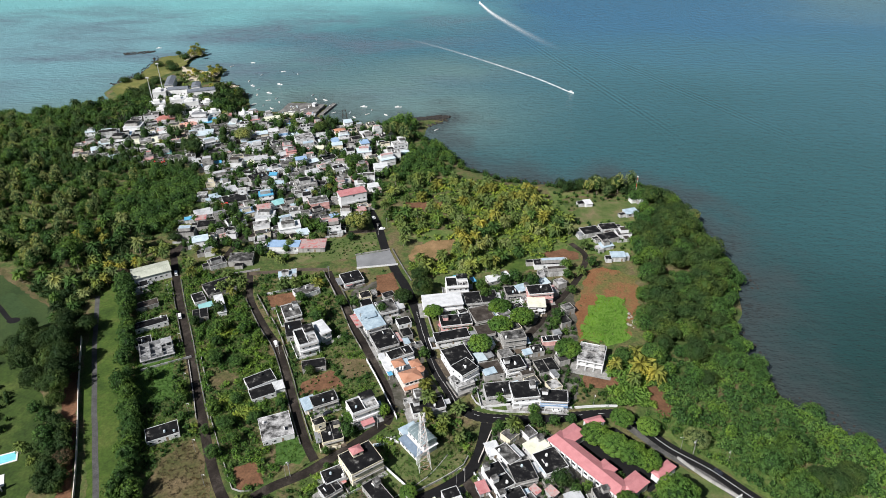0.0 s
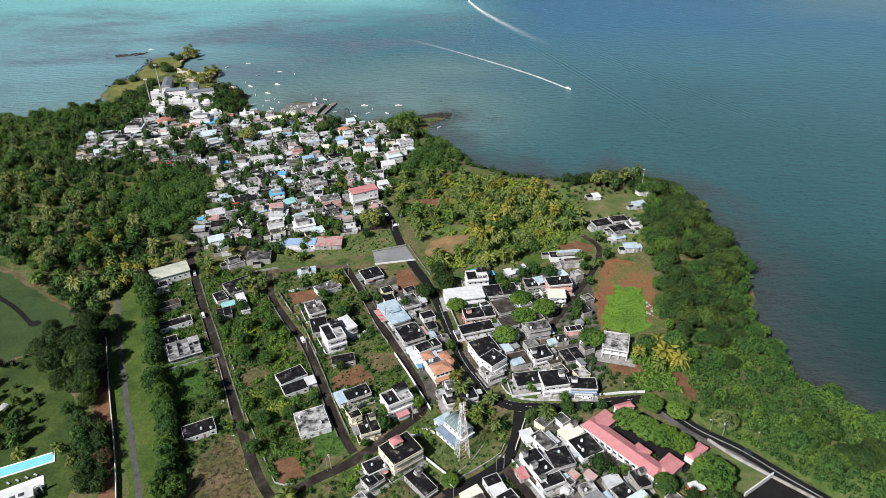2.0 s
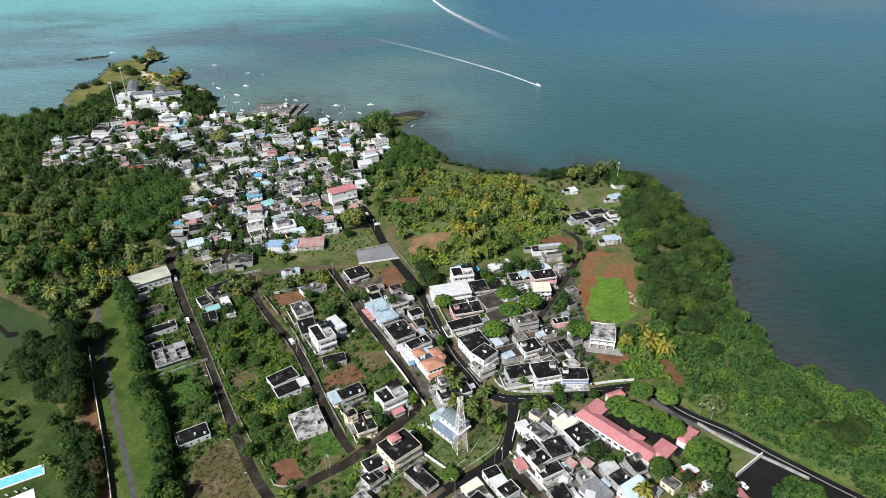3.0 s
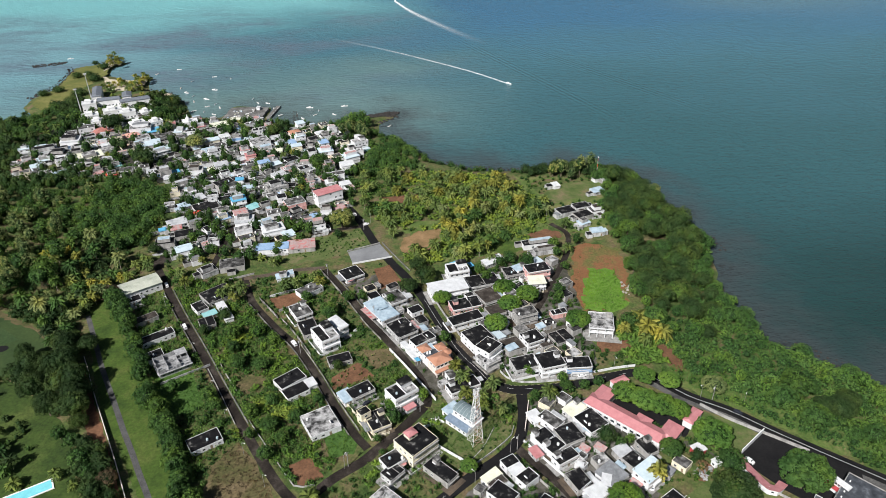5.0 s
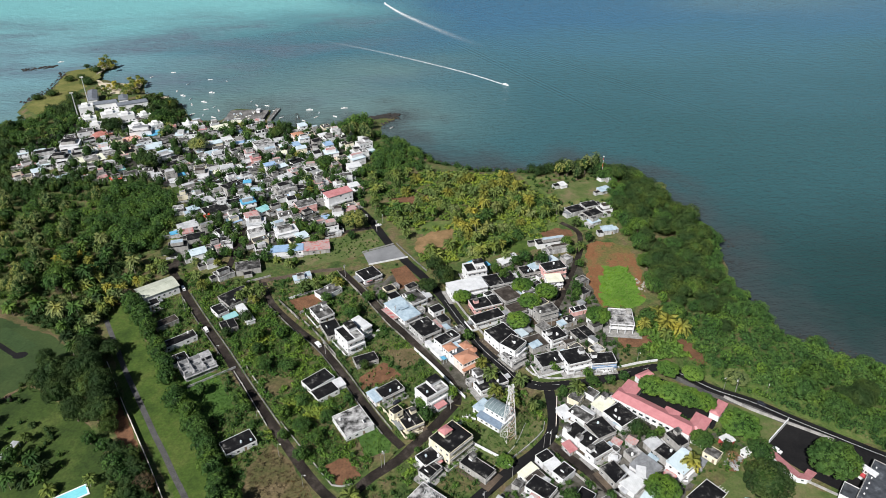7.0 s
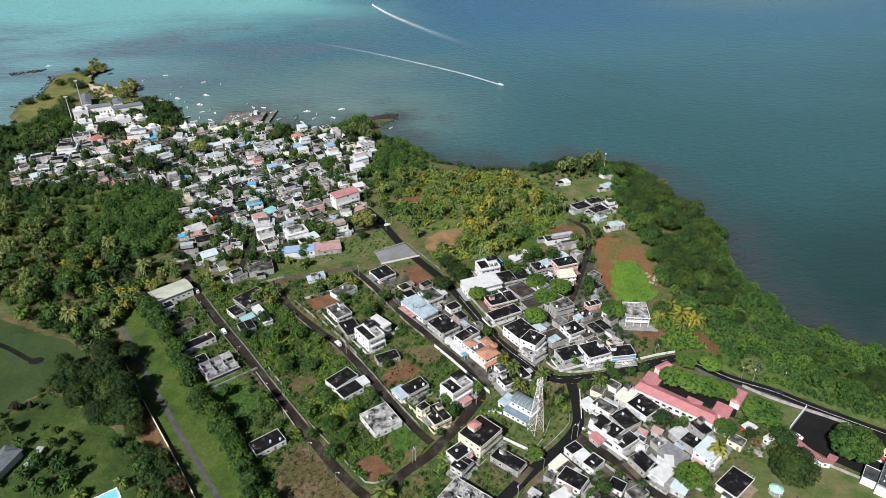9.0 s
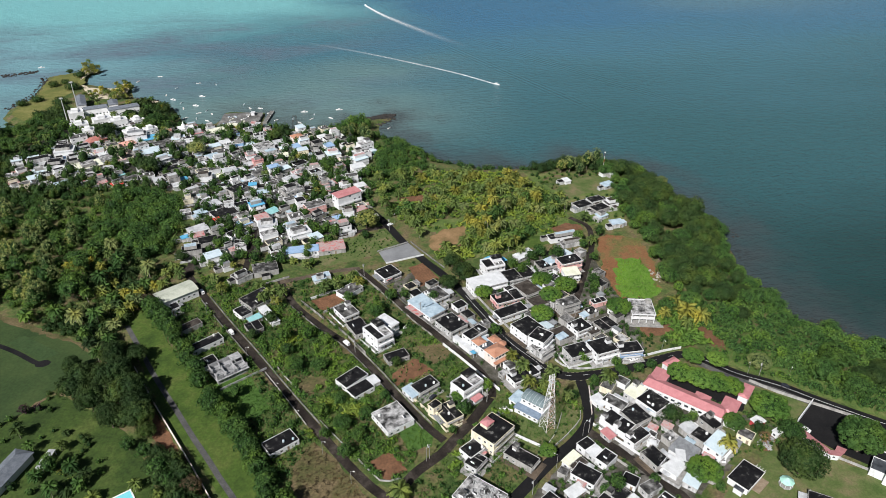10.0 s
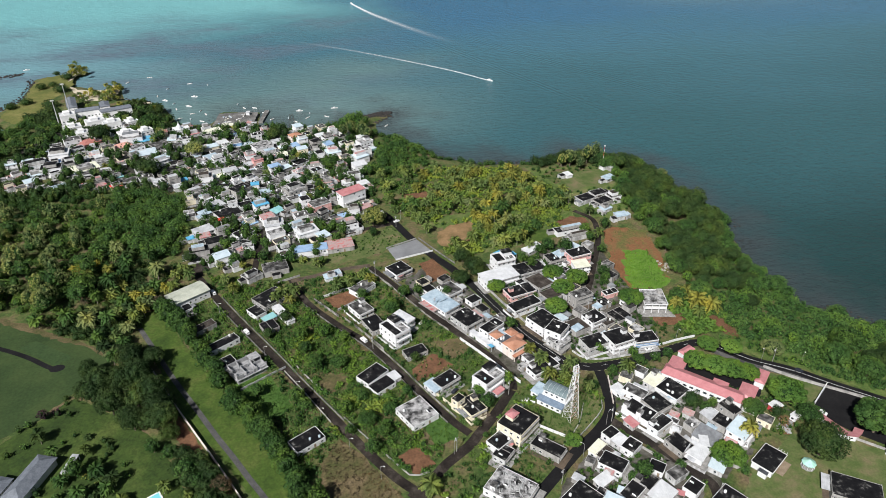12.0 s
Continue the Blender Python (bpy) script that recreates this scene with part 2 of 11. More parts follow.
YARD = blotched("yard_ground", [(0.30, (0.036, 0.044, 0.024)), (0.44, (0.070, 0.066, 0.050)), (0.56, (0.135, 0.126, 0.110)), (0.72, (0.225, 0.215, 0.200))], 0.13, 1.3, 0.95, 0.4, 0.06, 0.35)
FIELD = blotched("red_field_soil", [(0.34, (0.190, 0.082, 0.034)), (0.50, (0.230, 0.112, 0.050)), (0.58, (0.165, 0.125, 0.045)), (0.70, (0.095, 0.125, 0.030))], 0.055, 1.1, 0.95, 0.5, 0.1, 0.35)
BANK_GRASS = blotched("bank_grass", [(0.32, (0.060, 0.110, 0.022)), (0.52, (0.115, 0.165, 0.040)), (0.68, (0.190, 0.185, 0.075))], 0.08, 1.1, 0.95, 0.6, 0.15, 0.4)
VERGE = blotched("worn_verge", [(0.3, (0.055, 0.055, 0.053)), (0.7, (0.15, 0.145, 0.135))], 0.2, 1.4, 0.9, 0.3, 0.04, 0.35)
ROCK = blotched("lava_rock", [(0.3, (0.020, 0.018, 0.017)), (0.7, (0.060, 0.054, 0.048))], 0.3, 1.5, 0.9, 0.8, 0.3, 0.4)
TANK_BLACK = blotched("black_plastic", [(0.3, (0.015, 0.015, 0.016)), (0.7, (0.03, 0.03, 0.03))], 1, 6, 0.5)
STEEL = blotched("galvanised_steel", [(0.3, (0.50, 0.51, 0.52)), (0.7, (0.66, 0.67, 0.68))], 1.2, 8, 0.45, 0.1, 0.01, 0.15, 0.3)
POOL = blotched("pool_water", [(0.3, (0.16, 0.55, 0.62)), (0.7, (0.24, 0.66, 0.70))], 0.4, 2, 0.05, 0.1, 0.02, 0.1)
CAR_DARK = blotched("dark_car_paint", [(0.3, (0.02, 0.022, 0.03)), (0.7, (0.03, 0.032, 0.04))], 1, 8, 0.25, 0.0, 0.01, 0.05)
RUBBER = blotched("rubber", [(0.3, (0.015, 0.015, 0.015)), (0.7, (0.025, 0.025, 0.025))], 2, 9, 0.8)
WOOD = blotched("deck_wood", [(0.3, (0.20, 0.15, 0.10)), (0.7, (0.34, 0.27, 0.19))], 0.8, 5, 0.8)


def make_glass():
    m, n, l, b = nodes_of("window_glass")
    l.new(ramp(n, l, noise_at(n, l, 0.4, 2), [(0.35, (0.012, 0.016, 0.020)), (0.65, (0.05, 0.06, 0.068))]), b.inputs["Base Color"])
    b.inputs["Roughness"].default_value = 0.08
    b.inputs["Specular IOR Level"].default_value = 0.6
    return m


GLASS = make_glass()


def make_sea():
    """Lagoon water: turquoise over far sand, brown over weed, dark by the shore."""
    m, n, l, b = nodes_of("lagoon_water")
    g = n.new("ShaderNodeNewGeometry")
    sep = n.new("ShaderNodeSeparateXYZ")
    l.new(g.outputs["Position"], sep.inputs[0])

    def rng(sock, a, c):
        r = n.new("ShaderNodeMapRange")
        r.interpolation_type = "SMOOTHSTEP"
        r.inputs[1].default_value, r.inputs[2].default_value = a, c
        l.new(sock, r.inputs[0])
        return r.outputs[0]

    def math2(op, a, c):
        q = n.new("ShaderNodeMath")
        q.operation = op
        for s, v in zip(q.inputs, (a, c)):
            if isinstance(v, bpy.types.NodeSocket):
                l.new(v, s)
            else:
                s.default_value = v
        return q.outputs[0]

    broad = noise_at(n, l, 0.0035, 4, (1.0, 1.6, 1.0))
    shift = math2("MULTIPLY_ADD", broad, 300.0)
    shift.node.inputs[2].default_value = -150.0
    x, y = sep.outputs[0], sep.outputs[1]
    yy = math2("ADD", y, shift)
    xx = math2("ADD", x, shift)
    inshore = mix(n, l, rng(yy, 190, 480), (0.015, 0.040, 0.037), (0.034, 0.098, 0.108))
    near = mix(n, l, rng(yy, 440, 860), inshore, (0.057, 0.150, 0.190))
    deep = mix(n, l, math2("MULTIPLY", rng(xx, -80, 160), rng(yy, 720, 980)), near, (0.045, 0.138, 0.228))
    far = mix(n, l, math2("MULTIPLY", rng(xx, 330, 560), rng(yy, 820, 1100)), deep, (0.092, 0.180, 0.220))
    bay = mix(n, l, math2("MULTIPLY", math2("MULTIPLY", rng(yy, 860, 640), rng(yy, 480, 600)), rng(xx, 130, -60)), far, (0.124, 0.205, 0.200))
    west = mix(n, l, math2("MULTIPLY", rng(xx, -150, -420), rng(yy, 560, 800)), bay, (0.155, 0.300, 0.335))
    sand = math2("MULTIPLY", rng(yy, 850, 1120), rng(xx, 110, -130))
    turq = mix(n, l, sand, west, (0.175, 0.430, 0.440))
    beds = ramp(n, l, noise_at(n, l, 0.0055, 6, (1.0, 2.0, 1.0), 0.55), [(0.44, (0, 0, 0)), (0.60, (1, 1, 1))])
    tufts = ramp(n, l, noise_at(n, l, 0.06, 8, (0.7, 1.3, 1.0), 0.7), [(0.30, (0.25, 0.25, 0.25)), (0.62, (1, 1, 1))])
    weed = math2("MULTIPLY", math2("MULTIPLY", beds, tufts), math2("MULTIPLY", math2("MULTIPLY", rng(yy, 600, 780), rng(yy, 1130, 950)), rng(xx, 120, -120)))
    col = mix(n, l, math2("MULTIPLY", weed, 0.85), turq, (0.108, 0.142, 0.182))
    b.inputs["Roughness"].default_value = 0.24
    b.inputs["IOR"].default_value = 1.33
    at = n.new("ShaderNodeAttribute")
    at.attribute_name = "shore"
    fray = math2("MULTIPLY_ADD", noise_at(n, l, 0.030, 6), 90.0)
    fray.node.inputs[2].default_value = -42.0
    off = math2("ADD", at.outputs["Fac"], fray)
    mud = math2("MULTIPLY", math2("MULTIPLY", rng(off, 60, 4), rng(x, -230, -110)), 0.62)
    col = mix(n, l, mud, col, (0.055, 0.058, 0.060))
    stones = math2("MULTIPLY", math2("MULTIPLY", rng(off, 22, -4), rng(x, -220, -110)), ramp(n, l, noise_at(n, l, 0.32, 6, None, 0.7), [(0.46, (0, 0, 0)), (0.62, (1, 1, 1))]))
    col = mix(n, l, math2("MULTIPLY", stones, 0.8), col, (0.022, 0.019, 0.018))
    l.new(col, b.inputs["Base Color"])
    waves = noise_at(n, l, 0.20, 3, (0.55, 1.15, 1.0))
    ripple = noise_at(n, l, 0.75, 2, (0.6, 1.1, 1.0))
    h = math2("ADD", math2("MULTIPLY", waves, 0.8), math2("MULTIPLY", ripple, 0.42))
    # two old wakes, each a train of ridges along a line
    for px, py, tx, ty, width in ((165.0, 782.0, 0.450, -0.893, 17.0), (140.0, 682.0, 0.330, -0.944, 13.0)):
        dist = math2("ADD", math2("MULTIPLY", math2("SUBTRACT", x, px), ty), math2("MULTIPLY", math2("SUBTRACT", y, py), -tx))
        fold = math2("ABSOLUTE", dist, 0.0)
        crest = math2("SINE", math2("MULTIPLY", dist, 1.15), 0.0)
        h = math2("ADD", h, math2("MULTIPLY", math2("MULTIPLY", crest, rng(fold, width, 2.0)), math2("MULTIPLY", math2("MULTIPLY", rng(y, 500, 640), rng(y, 920, 780)), 0.16)))
    bump_to(n, l, b, h, 1.0, 1.6)
    return m


SEA = make_sea()

# ---- helpers for building ----
def gz(x, y):
    """Height of the land: 4 m over the sea, falling to 2.5 m by the far village."""
    return 4.0 - 1.5 * min(1.0, max(0.0, (y - 430) / 130))


def link_mesh(name, data, parent=None, label=""):
    ob = new(name, data)
    if parent is not None:
        ob.parent = parent
    if label:
        ob["label"] = label
    return ob


def mesh_of(bm, name, material):
    me = bpy.data.meshes.new(name)
    bm.normal_update()
    bm.to_mesh(me)
    bm.free()
    for m in material if isinstance(material, (list, tuple)) else [material]:
        me.materials.append(m)
    return me


def part(name, bm, material, parent=None, label=""):
    return link_mesh(name, mesh_of(bm, name, material), parent, label)


def quads_mesh(name, q, material, inner=None, inner_material=None):
    """A mesh from an array of shape (n, 4, 3): quads, or triangles where the last two corners meet; corners that meet are joined."""
    q = np.asarray(q, dtype=np.float32).reshape(-1, 3)
    k = len(q) // 4
    key = np.round(q.astype(np.float64) * 500).astype(np.int64)
    flat = (key[:, 0] * 4000037 + key[:, 1]) * 4000037 + key[:, 2]
    _, first, index = np.unique(flat, return_index=True, return_inverse=True)
    me = bpy.data.meshes.new(name)
    me.vertices.add(len(first))
    me.vertices.foreach_set("co", q[first].ravel())
    index = index.astype(np.int32).reshape(k, 4)
    keep = np.ones((k, 4), dtype=bool)
    keep[:, 3] = index[:, 3] != index[:, 2]
    total = keep.sum(axis=1).astype(np.int32)
    me.loops.add(int(total.sum()))
    me.loops.foreach_set("vertex_index", index[keep])
    me.polygons.add(k)
    me.polygons.foreach_set("loop_start", np.concatenate([[0], np.cumsum(total)[:-1]]).astype(np.int32))
    me.polygons.foreach_set("loop_total", total)
    me.update(calc_edges=True)
    me.materials.append(material)
    if inner is not None:
        me.materials.append(inner_material)
        me.polygons.foreach_set("material_index", np.asarray(inner, dtype=np.int32))
    return me


def box(bm, x0, y0, z0, x1, y1, z1, mat_index=0):
    v = [bm.verts.new(p) for p in ((x0, y0, z0), (x1, y0, z0), (x1, y1, z0), (x0, y1, z0), (x0, y0, z1), (x1, y0, z1), (x1, y1, z1), (x0, y1, z1))]
    for f in ((0, 3, 2, 1), (4, 5, 6, 7), (0, 1, 5, 4), (1, 2, 6, 5), (2, 3, 7, 6), (3, 0, 4, 7)):
        bm.faces.new([v[i] for i in f]).material_index = mat_index
    return v


def boxes(*dims):
    bm = bmesh.new()
    for d in dims:
        box(bm, *d)
    return bm


def tube(bm, a, b, r0, r1=None, sides=6):
    a, b = Vector(a), Vector(b)
    r1 = r0 if r1 is None else r1
    q = (b - a).to_track_quat("Z", "Y")
    rings = []
    for c, r in ((a, r0), (b, r1)):
        rings.append([bm.verts.new(c + q @ Vector((r * math.cos(2 * math.pi * i / sides), r * math.sin(2 * math.pi * i / sides), 0))) for i in range(sides)])
    for i in range(sides):
        j = (i + 1) % sides
        bm.faces.new((rings[0][i], rings[0][j], rings[1][j], rings[1][i]))
    bm.faces.new(rings[0][::-1])
    bm.faces.new(rings[1])


def thing(name, x, y, a=0.0, z=None, label="", category="", group="", kind=""):
    ob = new(name)
    ob.matrix_world = pose(x, y, gz(x, y) if z is None else z, 0, 0, a)
    ob.empty_display_size = 0.5
    return tagged(ob, label, category, group, kind)


def smooth_line(pts, step=2.5):
    """A rounded way through the points of a plan line."""
    p = [Vector((*q, 0)) for q in pts]
    p = [2 * p[0] - p[1], *p, 2 * p[-1] - p[-2]]
    out = []
    for i in range(1, len(p) - 2):
        k = max(1, int((p[i + 1] - p[i]).length / step))
        for j in range(k):
            t = j / k
            a, b, c, d = p[i - 1], p[i], p[i + 1], p[i + 2]
            out.append(0.5 * (2 * b + (c - a) * t + (2 * a - 5 * b + 4 * c - d) * t * t + (3 * b - a - 3 * c + d) * t ** 3))
    return [*out, p[-2]]


def ribbon(bm, way, off0, off1, lift, thick=0.0, mat_index=0):
    """A strip along a way, from one sideways offset to another, lifted over the ground."""
    rows = []
    for i, p in enumerate(way):
        t = way[min(i + 1, len(way) - 1)] - way[max(i - 1, 0)]
        s = Vector((t.y, -t.x, 0)).normalized()
        z = gz(p.x, p.y)
        a, b = p + s * off0, p + s * off1
        if thick:
            rows.append([bm.verts.new((a.x, a.y, z - 0.1)), bm.verts.new((a.x, a.y, z + thick)), bm.verts.new((b.x, b.y, z + thick)), bm.verts.new((b.x, b.y, z - 0.1))])
        else:
            rows.append([bm.verts.new((a.x, a.y, z + lift)), bm.verts.new((b.x, b.y, z + lift))])
    for r, s in zip(rows, rows[1:]):
        for k in range(len(r) - 1):
            bm.faces.new((r[k], s[k], s[k + 1], r[k + 1])).material_index = mat_index
    if thick:
        bm.faces.new(rows[0][::-1])
        bm.faces.new(rows[-1])


TAKEN, WAYS, FIELDS, ROOFTOPS = [], [], [], []


# ---- land and sea ----
EAST = [(330, -300), (262, 60), (215, 165), (183.4, 205.0), (168.0, 221.0), (156.0, 231.0), (150.0, 243.0), (149.5, 256.0), (144.5, 274.0), (144.5, 288.0), (155.5, 314.0), (164.5, 338.0), (161.5, 354.0), (156.5, 372.0), (158.0, 395.0), (158.0, 415.0), (150.0, 434.0), (138.0, 448.0), (125.8, 456.6)]
NORTH = [(98, 463), (70.4, 458.5), (35.4, 467.4), (6.5, 486.9), (-8.2, 514.6), (-23.3, 542.6), (-37.5, 553.6), (-30.2, 581.2), (-16.4, 595.3), (-38.5, 592.3), (-66.0, 583.6), (-90.8, 577.9), (-112.5, 585.9), (-134.7, 594.2)]
CAPE_LINE = [(-133.0, 633.2), (-165.8, 639.4), (-174.5, 611.4), (-201.4, 617.2), (-219.1, 662.2), (-239.6, 690.4), (-261.0, 701.4), (-268.0, 749.1), (-278.3, 753.3), (-279.2, 732.6), (-314.6, 757.5), (-317.7, 788.6), (-306.3, 802.5), (-324.7, 824.3), (-332.2, 802.5), (-357.8, 793.2), (-357.4, 763.9), (-355.6, 716.4), (-367.0, 693.5), (-366.0, 667.0), (-350.0, 643.0), (-361.0, 630.0), (-410, 606), (-470, 592)]
LAND = np.array([*EAST, *NORTH, *CAPE_LINE, (-900, 560), (-1500, 300), (-1500, -900), (500, -900)])


def shore_distance(X, Y):
    """Distance to the coastline, plus on land and minus at sea."""
    P, Q = LAND, np.roll(LAND, -1, axis=0)
    best = np.full(X.shape, 1e9)
    inside = np.zeros(X.shape, bool)
    for (ax, ay), (bx, by) in zip(P, Q):
        dx, dy = bx - ax, by - ay
        t = np.clip(((X - ax) * dx + (Y - ay) * dy) / (dx * dx + dy * dy), 0, 1)
        best = np.minimum(best, np.hypot(X - ax - t * dx, Y - ay - t * dy))
        if ay != by:
            cross = (ay > Y) != (by > Y)
            inside ^= cross & (X < (Y - ay) / (by - ay) * dx + ax)
    return np.where(inside, best, -best)


def build_ground():
    gx = np.concatenate([[-6000, -3000, -1500, -900, -650], np.arange(-500, 281, 4.0), [330, 420, 600, 1000, 2500, 6000]])
    gy = np.concatenate([[-3000, -800, -200, 0, 60], np.arange(90, 871, 4.0), [900, 1000, 1300, 2000, 3500, 6000]])
    X, Y = np.meshgrid(gx, gy)
    wob = np.array([noise.noise((x * 0.06, y * 0.06, 0)) * 4 for x, y in zip(X.ravel(), Y.ravel())]).reshape(X.shape)
    d = shore_distance(X, Y) + wob * 0.8
    top = 4.0 - 1.5 * np.clip((Y - 430) / 130, 0, 1)
    s = np.clip(d / 9.0, 0, 1)
    Z = np.where(d > 0, 0.15 + (top - 0.15) * s * s * (3 - 2 * s), 0.15 + d * 0.12)
    Z = np.maximum(Z, -9.0)
    ny, nx = X.shape
    idx = np.arange(nx * ny).reshape(ny, nx)
    f = np.stack([idx[:-1, :-1], idx[:-1, 1:], idx[1:, 1:], idx[1:, :-1]], -1).reshape(-1, 4)
    me = bpy.data.meshes.new("ground")
    me.from_pydata(np.stack([X, Y, Z], -1).reshape(-1, 3).tolist(), [], f.tolist())
    me.materials.append(WEEDS)
    me.polygons.foreach_set("use_smooth", [True] * len(me.polygons))
    tagged(link_mesh("ground", me), "weedy green and brown coastal land", "ground", kind="structure")


build_ground()


def build_water():
    gx = np.concatenate([[-6000, -2500, -1200, -700], np.arange(-520, 401, 8.0), [480, 700, 1500, 6000]])
    gy = np.concatenate([[-3000, -300], np.arange(60, 901, 8.0), [960, 1100, 1500, 3000, 6000]])
    X, Y = np.meshgrid(gx, gy)
    ny, nx = X.shape
    idx = np.arange(nx * ny).reshape(ny, nx)
    f = np.stack([idx[:-1, :-1], idx[:-1, 1:], idx[1:, 1:], idx[1:, :-1]], -1).reshape(-1, 4)
    me = bpy.data.meshes.new("water")
    me.from_pydata(np.stack([X, Y, np.zeros_like(X)], -1).reshape(-1, 3).tolist(), [], f.tolist())
    depth = me.attributes.new("shore", "FLOAT", "POINT")
    depth.data.foreach_set("value", (-shore_distance(X, Y)).astype(np.float32).ravel())
    me.materials.append(SEA)
    tagged(link_mesh("water", me), "rippled turquoise and grey-blue lagoon water", "sea", kind="structure")


build_water()


def patch(name, pts, material, lift, label, category="field", ragged=0.6):
    """A field or lawn: a sheet with an uneven rim, laid on the ground."""
    bm = bmesh.new()
    rim = []
    for i, (x, y) in enumerate(pts):
        x2, y2 = pts[(i + 1) % len(pts)]
        k = max(1, int(math.hypot(x2 - x, y2 - y) / 2.5))
        for j in range(k):
            t = j / k
            u, v = x + (x2 - x) * t, y + (y2 - y) * t
            rim.append(bm.verts.new((u + random.uniform(-ragged, ragged), v + random.uniform(-ragged, ragged), gz(u, v) + lift)))
    FIELDS.append(pts)
    bm.faces.new(rim)
    bmesh.ops.triangulate(bm, faces=bm.faces[:])
    if sum(f.normal.z for f in bm.faces) < 0:
        bmesh.ops.reverse_faces(bm, faces=bm.faces[:])
    bmesh.ops.recalc_face_normals(bm, faces=bm.faces[:])
    return tagged(part(name, bm, material), label, category, kind="structure")


def road(name, pts, width, material, label, lift=0.05, kind_word="road"):
    bm = bmesh.new()
    way = smooth_line(pts)
    WAYS.append((np.array([(p.x, p.y) for p in way]), width / 2))
    ribbon(bm, way, -width / 2, width / 2, lift)
    return tagged(part(name, bm, material), label, kind_word, kind="structure")


def free(x, y, gap=1.0, fields=True):
    """Whether a place is clear of houses, roads and, if asked, open fields."""
    for hx, hy, a, w, d in TAKEN:
        dx, dy = x - hx, y - hy
        if abs(dx) + abs(dy) > 40:
            continue
        c, t = math.cos(a), math.sin(a)
        if abs(dx * c + dy * t) < w / 2 + gap and abs(dy * c - dx * t) < d / 2 + gap:
            return False
    for pts, half in WAYS:
        if np.min(np.hypot(pts[:, 0] - x, pts[:, 1] - y)) < half + gap * 0.8 + 0.6:
            return False
    if fields:
        for pts in FIELDS:
            c = False
            for (ax, ay), (bx, by) in zip(pts, pts[1:] + pts[:1]):
                if (ay > y) != (by > y) and x < (y - ay) / (by - ay) * (bx - ax) + ax:
                    c = not c
            if c:
                return False
    return True


patch("golf_lawn", [(-330, 380), (-275.8, 336.4), (-255.5, 318.7), (-228.4, 301.3), (-211.5, 284.4), (-225.3, 267.5), (-240.5, 249.4), (-262, 238), (-330, 250)], GOLF, 0.03, "mown green golf turf with faint mowing lines", "lawn")
patch("golf_tee", [(-259.5, 307.0), (-252.8, 311.6), (-232.6, 293.0), (-239.2, 288.0)], TEE, 0.042, "paler closely mown rectangle of golf turf", "lawn", 0.3)
patch("villa_lawn", [(-262, 232), (-239.7, 249), (-226.4, 262), (-199.8, 240), (-186, 222), (-172, 190), (-160, 150), (-260, 150)], LAWN, 0.03, "bright green garden lawn of a villa", "lawn")
patch("strip_lawn", [(-204.9, 320.5), (-196.6, 323.5), (-181.8, 294.7), (-167, 262), (-151, 230.3), (-134, 190.6), (-124, 165), (-116, 140), (-134, 140), (-146.0, 180.0), (-160.1, 206.7), (-176.1, 235.8), (-187.8, 264.6), (-200.0, 299.4)], STRIP, 0.03, "long mown green strip beside a white wall", "lawn")
patch("wall_soil", [(-193, 266), (-186.4, 253), (-178.6, 237), (-171.2, 221), (-163.8, 205), (-152.6, 180), (-143, 156), (-148, 154), (-158.6, 180), (-170.4, 206), (-178.4, 222), (-185, 238), (-192, 254), (-197, 264)], SOIL, 0.034, "bare red-brown soil along a white wall", "soil")
patch("court", [(-63.1, 354.8), (-43.0, 361.8), (-36.9, 345.7), (-60.4, 340.9)], COURT, 0.06, "grey asphalt sports court", "court", 0.0)
patch("red_field", [(76.2, 341.9), (86.8, 345.8), (103.9, 335.3), (96.8, 297.4), (85.5, 276.1), (61.8, 276.3), (65.1, 306.9)], FIELD, 0.03, "bare red-brown ploughed field with weedy edges", "field", 1.5)
patch("green_crop", [(77.1, 315.1), (92.2, 312.7), (88.2, 278.2), (77.8, 273.5), (62.9, 278.6)], FRESH, 0.06, "bright green young crop in a red field", "field", 2.2)
patch("tilled_plot", [(-107.4, 311.3), (-92.6, 315.8), (-87.3, 305.7), (-101.0, 298.9)], SOIL, 0.03, "brown tilled soil plot inside low walls", "field", 0.0)
patch("brown_plot", [(-72.8, 241.7), (-60.1, 250.9), (-52.2, 240.6), (-60.9, 236.5), (-71.4, 233.5)], SOIL, 0.03, "bare brown soil plot")
patch("brown_plot", [(-57.1, 259.7), (-43.1, 259.4), (-41.2, 248.7), (-51.8, 244.3)], DRY, 0.03, "brown and green weedy plot")
patch("tilled_plot", [(-47.8, 332.7), (-38.7, 336.9), (-32.5, 317.9), (-44.9, 312.0)], SOIL, 0.03, "brown tilled rows of a garden field")
patch("red_plot", [(-90.3, 190.5), (-80.9, 194.2), (-75.3, 183.4), (-82.6, 179.4), (-85.6, 180.4)], SOIL, 0.03, "red-brown soil plot with pale stones")
patch("brown_plot", [(-117.5, 246), (-110, 248), (-104.2, 245), (-103.6, 237.5), (-108, 239.5), (-113.8, 235.6)], DRY_PLOT, 0.03, "bare brown clearing among weeds", "field", 1.6)
patch("brown_plot", [(-95.5, 268), (-90, 270), (-86.6, 262.5), (-92.5, 259)], DRY, 0.03, "dry worn clearing among weeds")
patch("dry_plot", [(-121, 194.1), (-112.0, 206.9), (-104.0, 195.1), (-92, 171), (-85, 150), (-118, 150), (-123, 178.4)], DRY_PLOT, 0.027, "plot of dry brown and green grass")
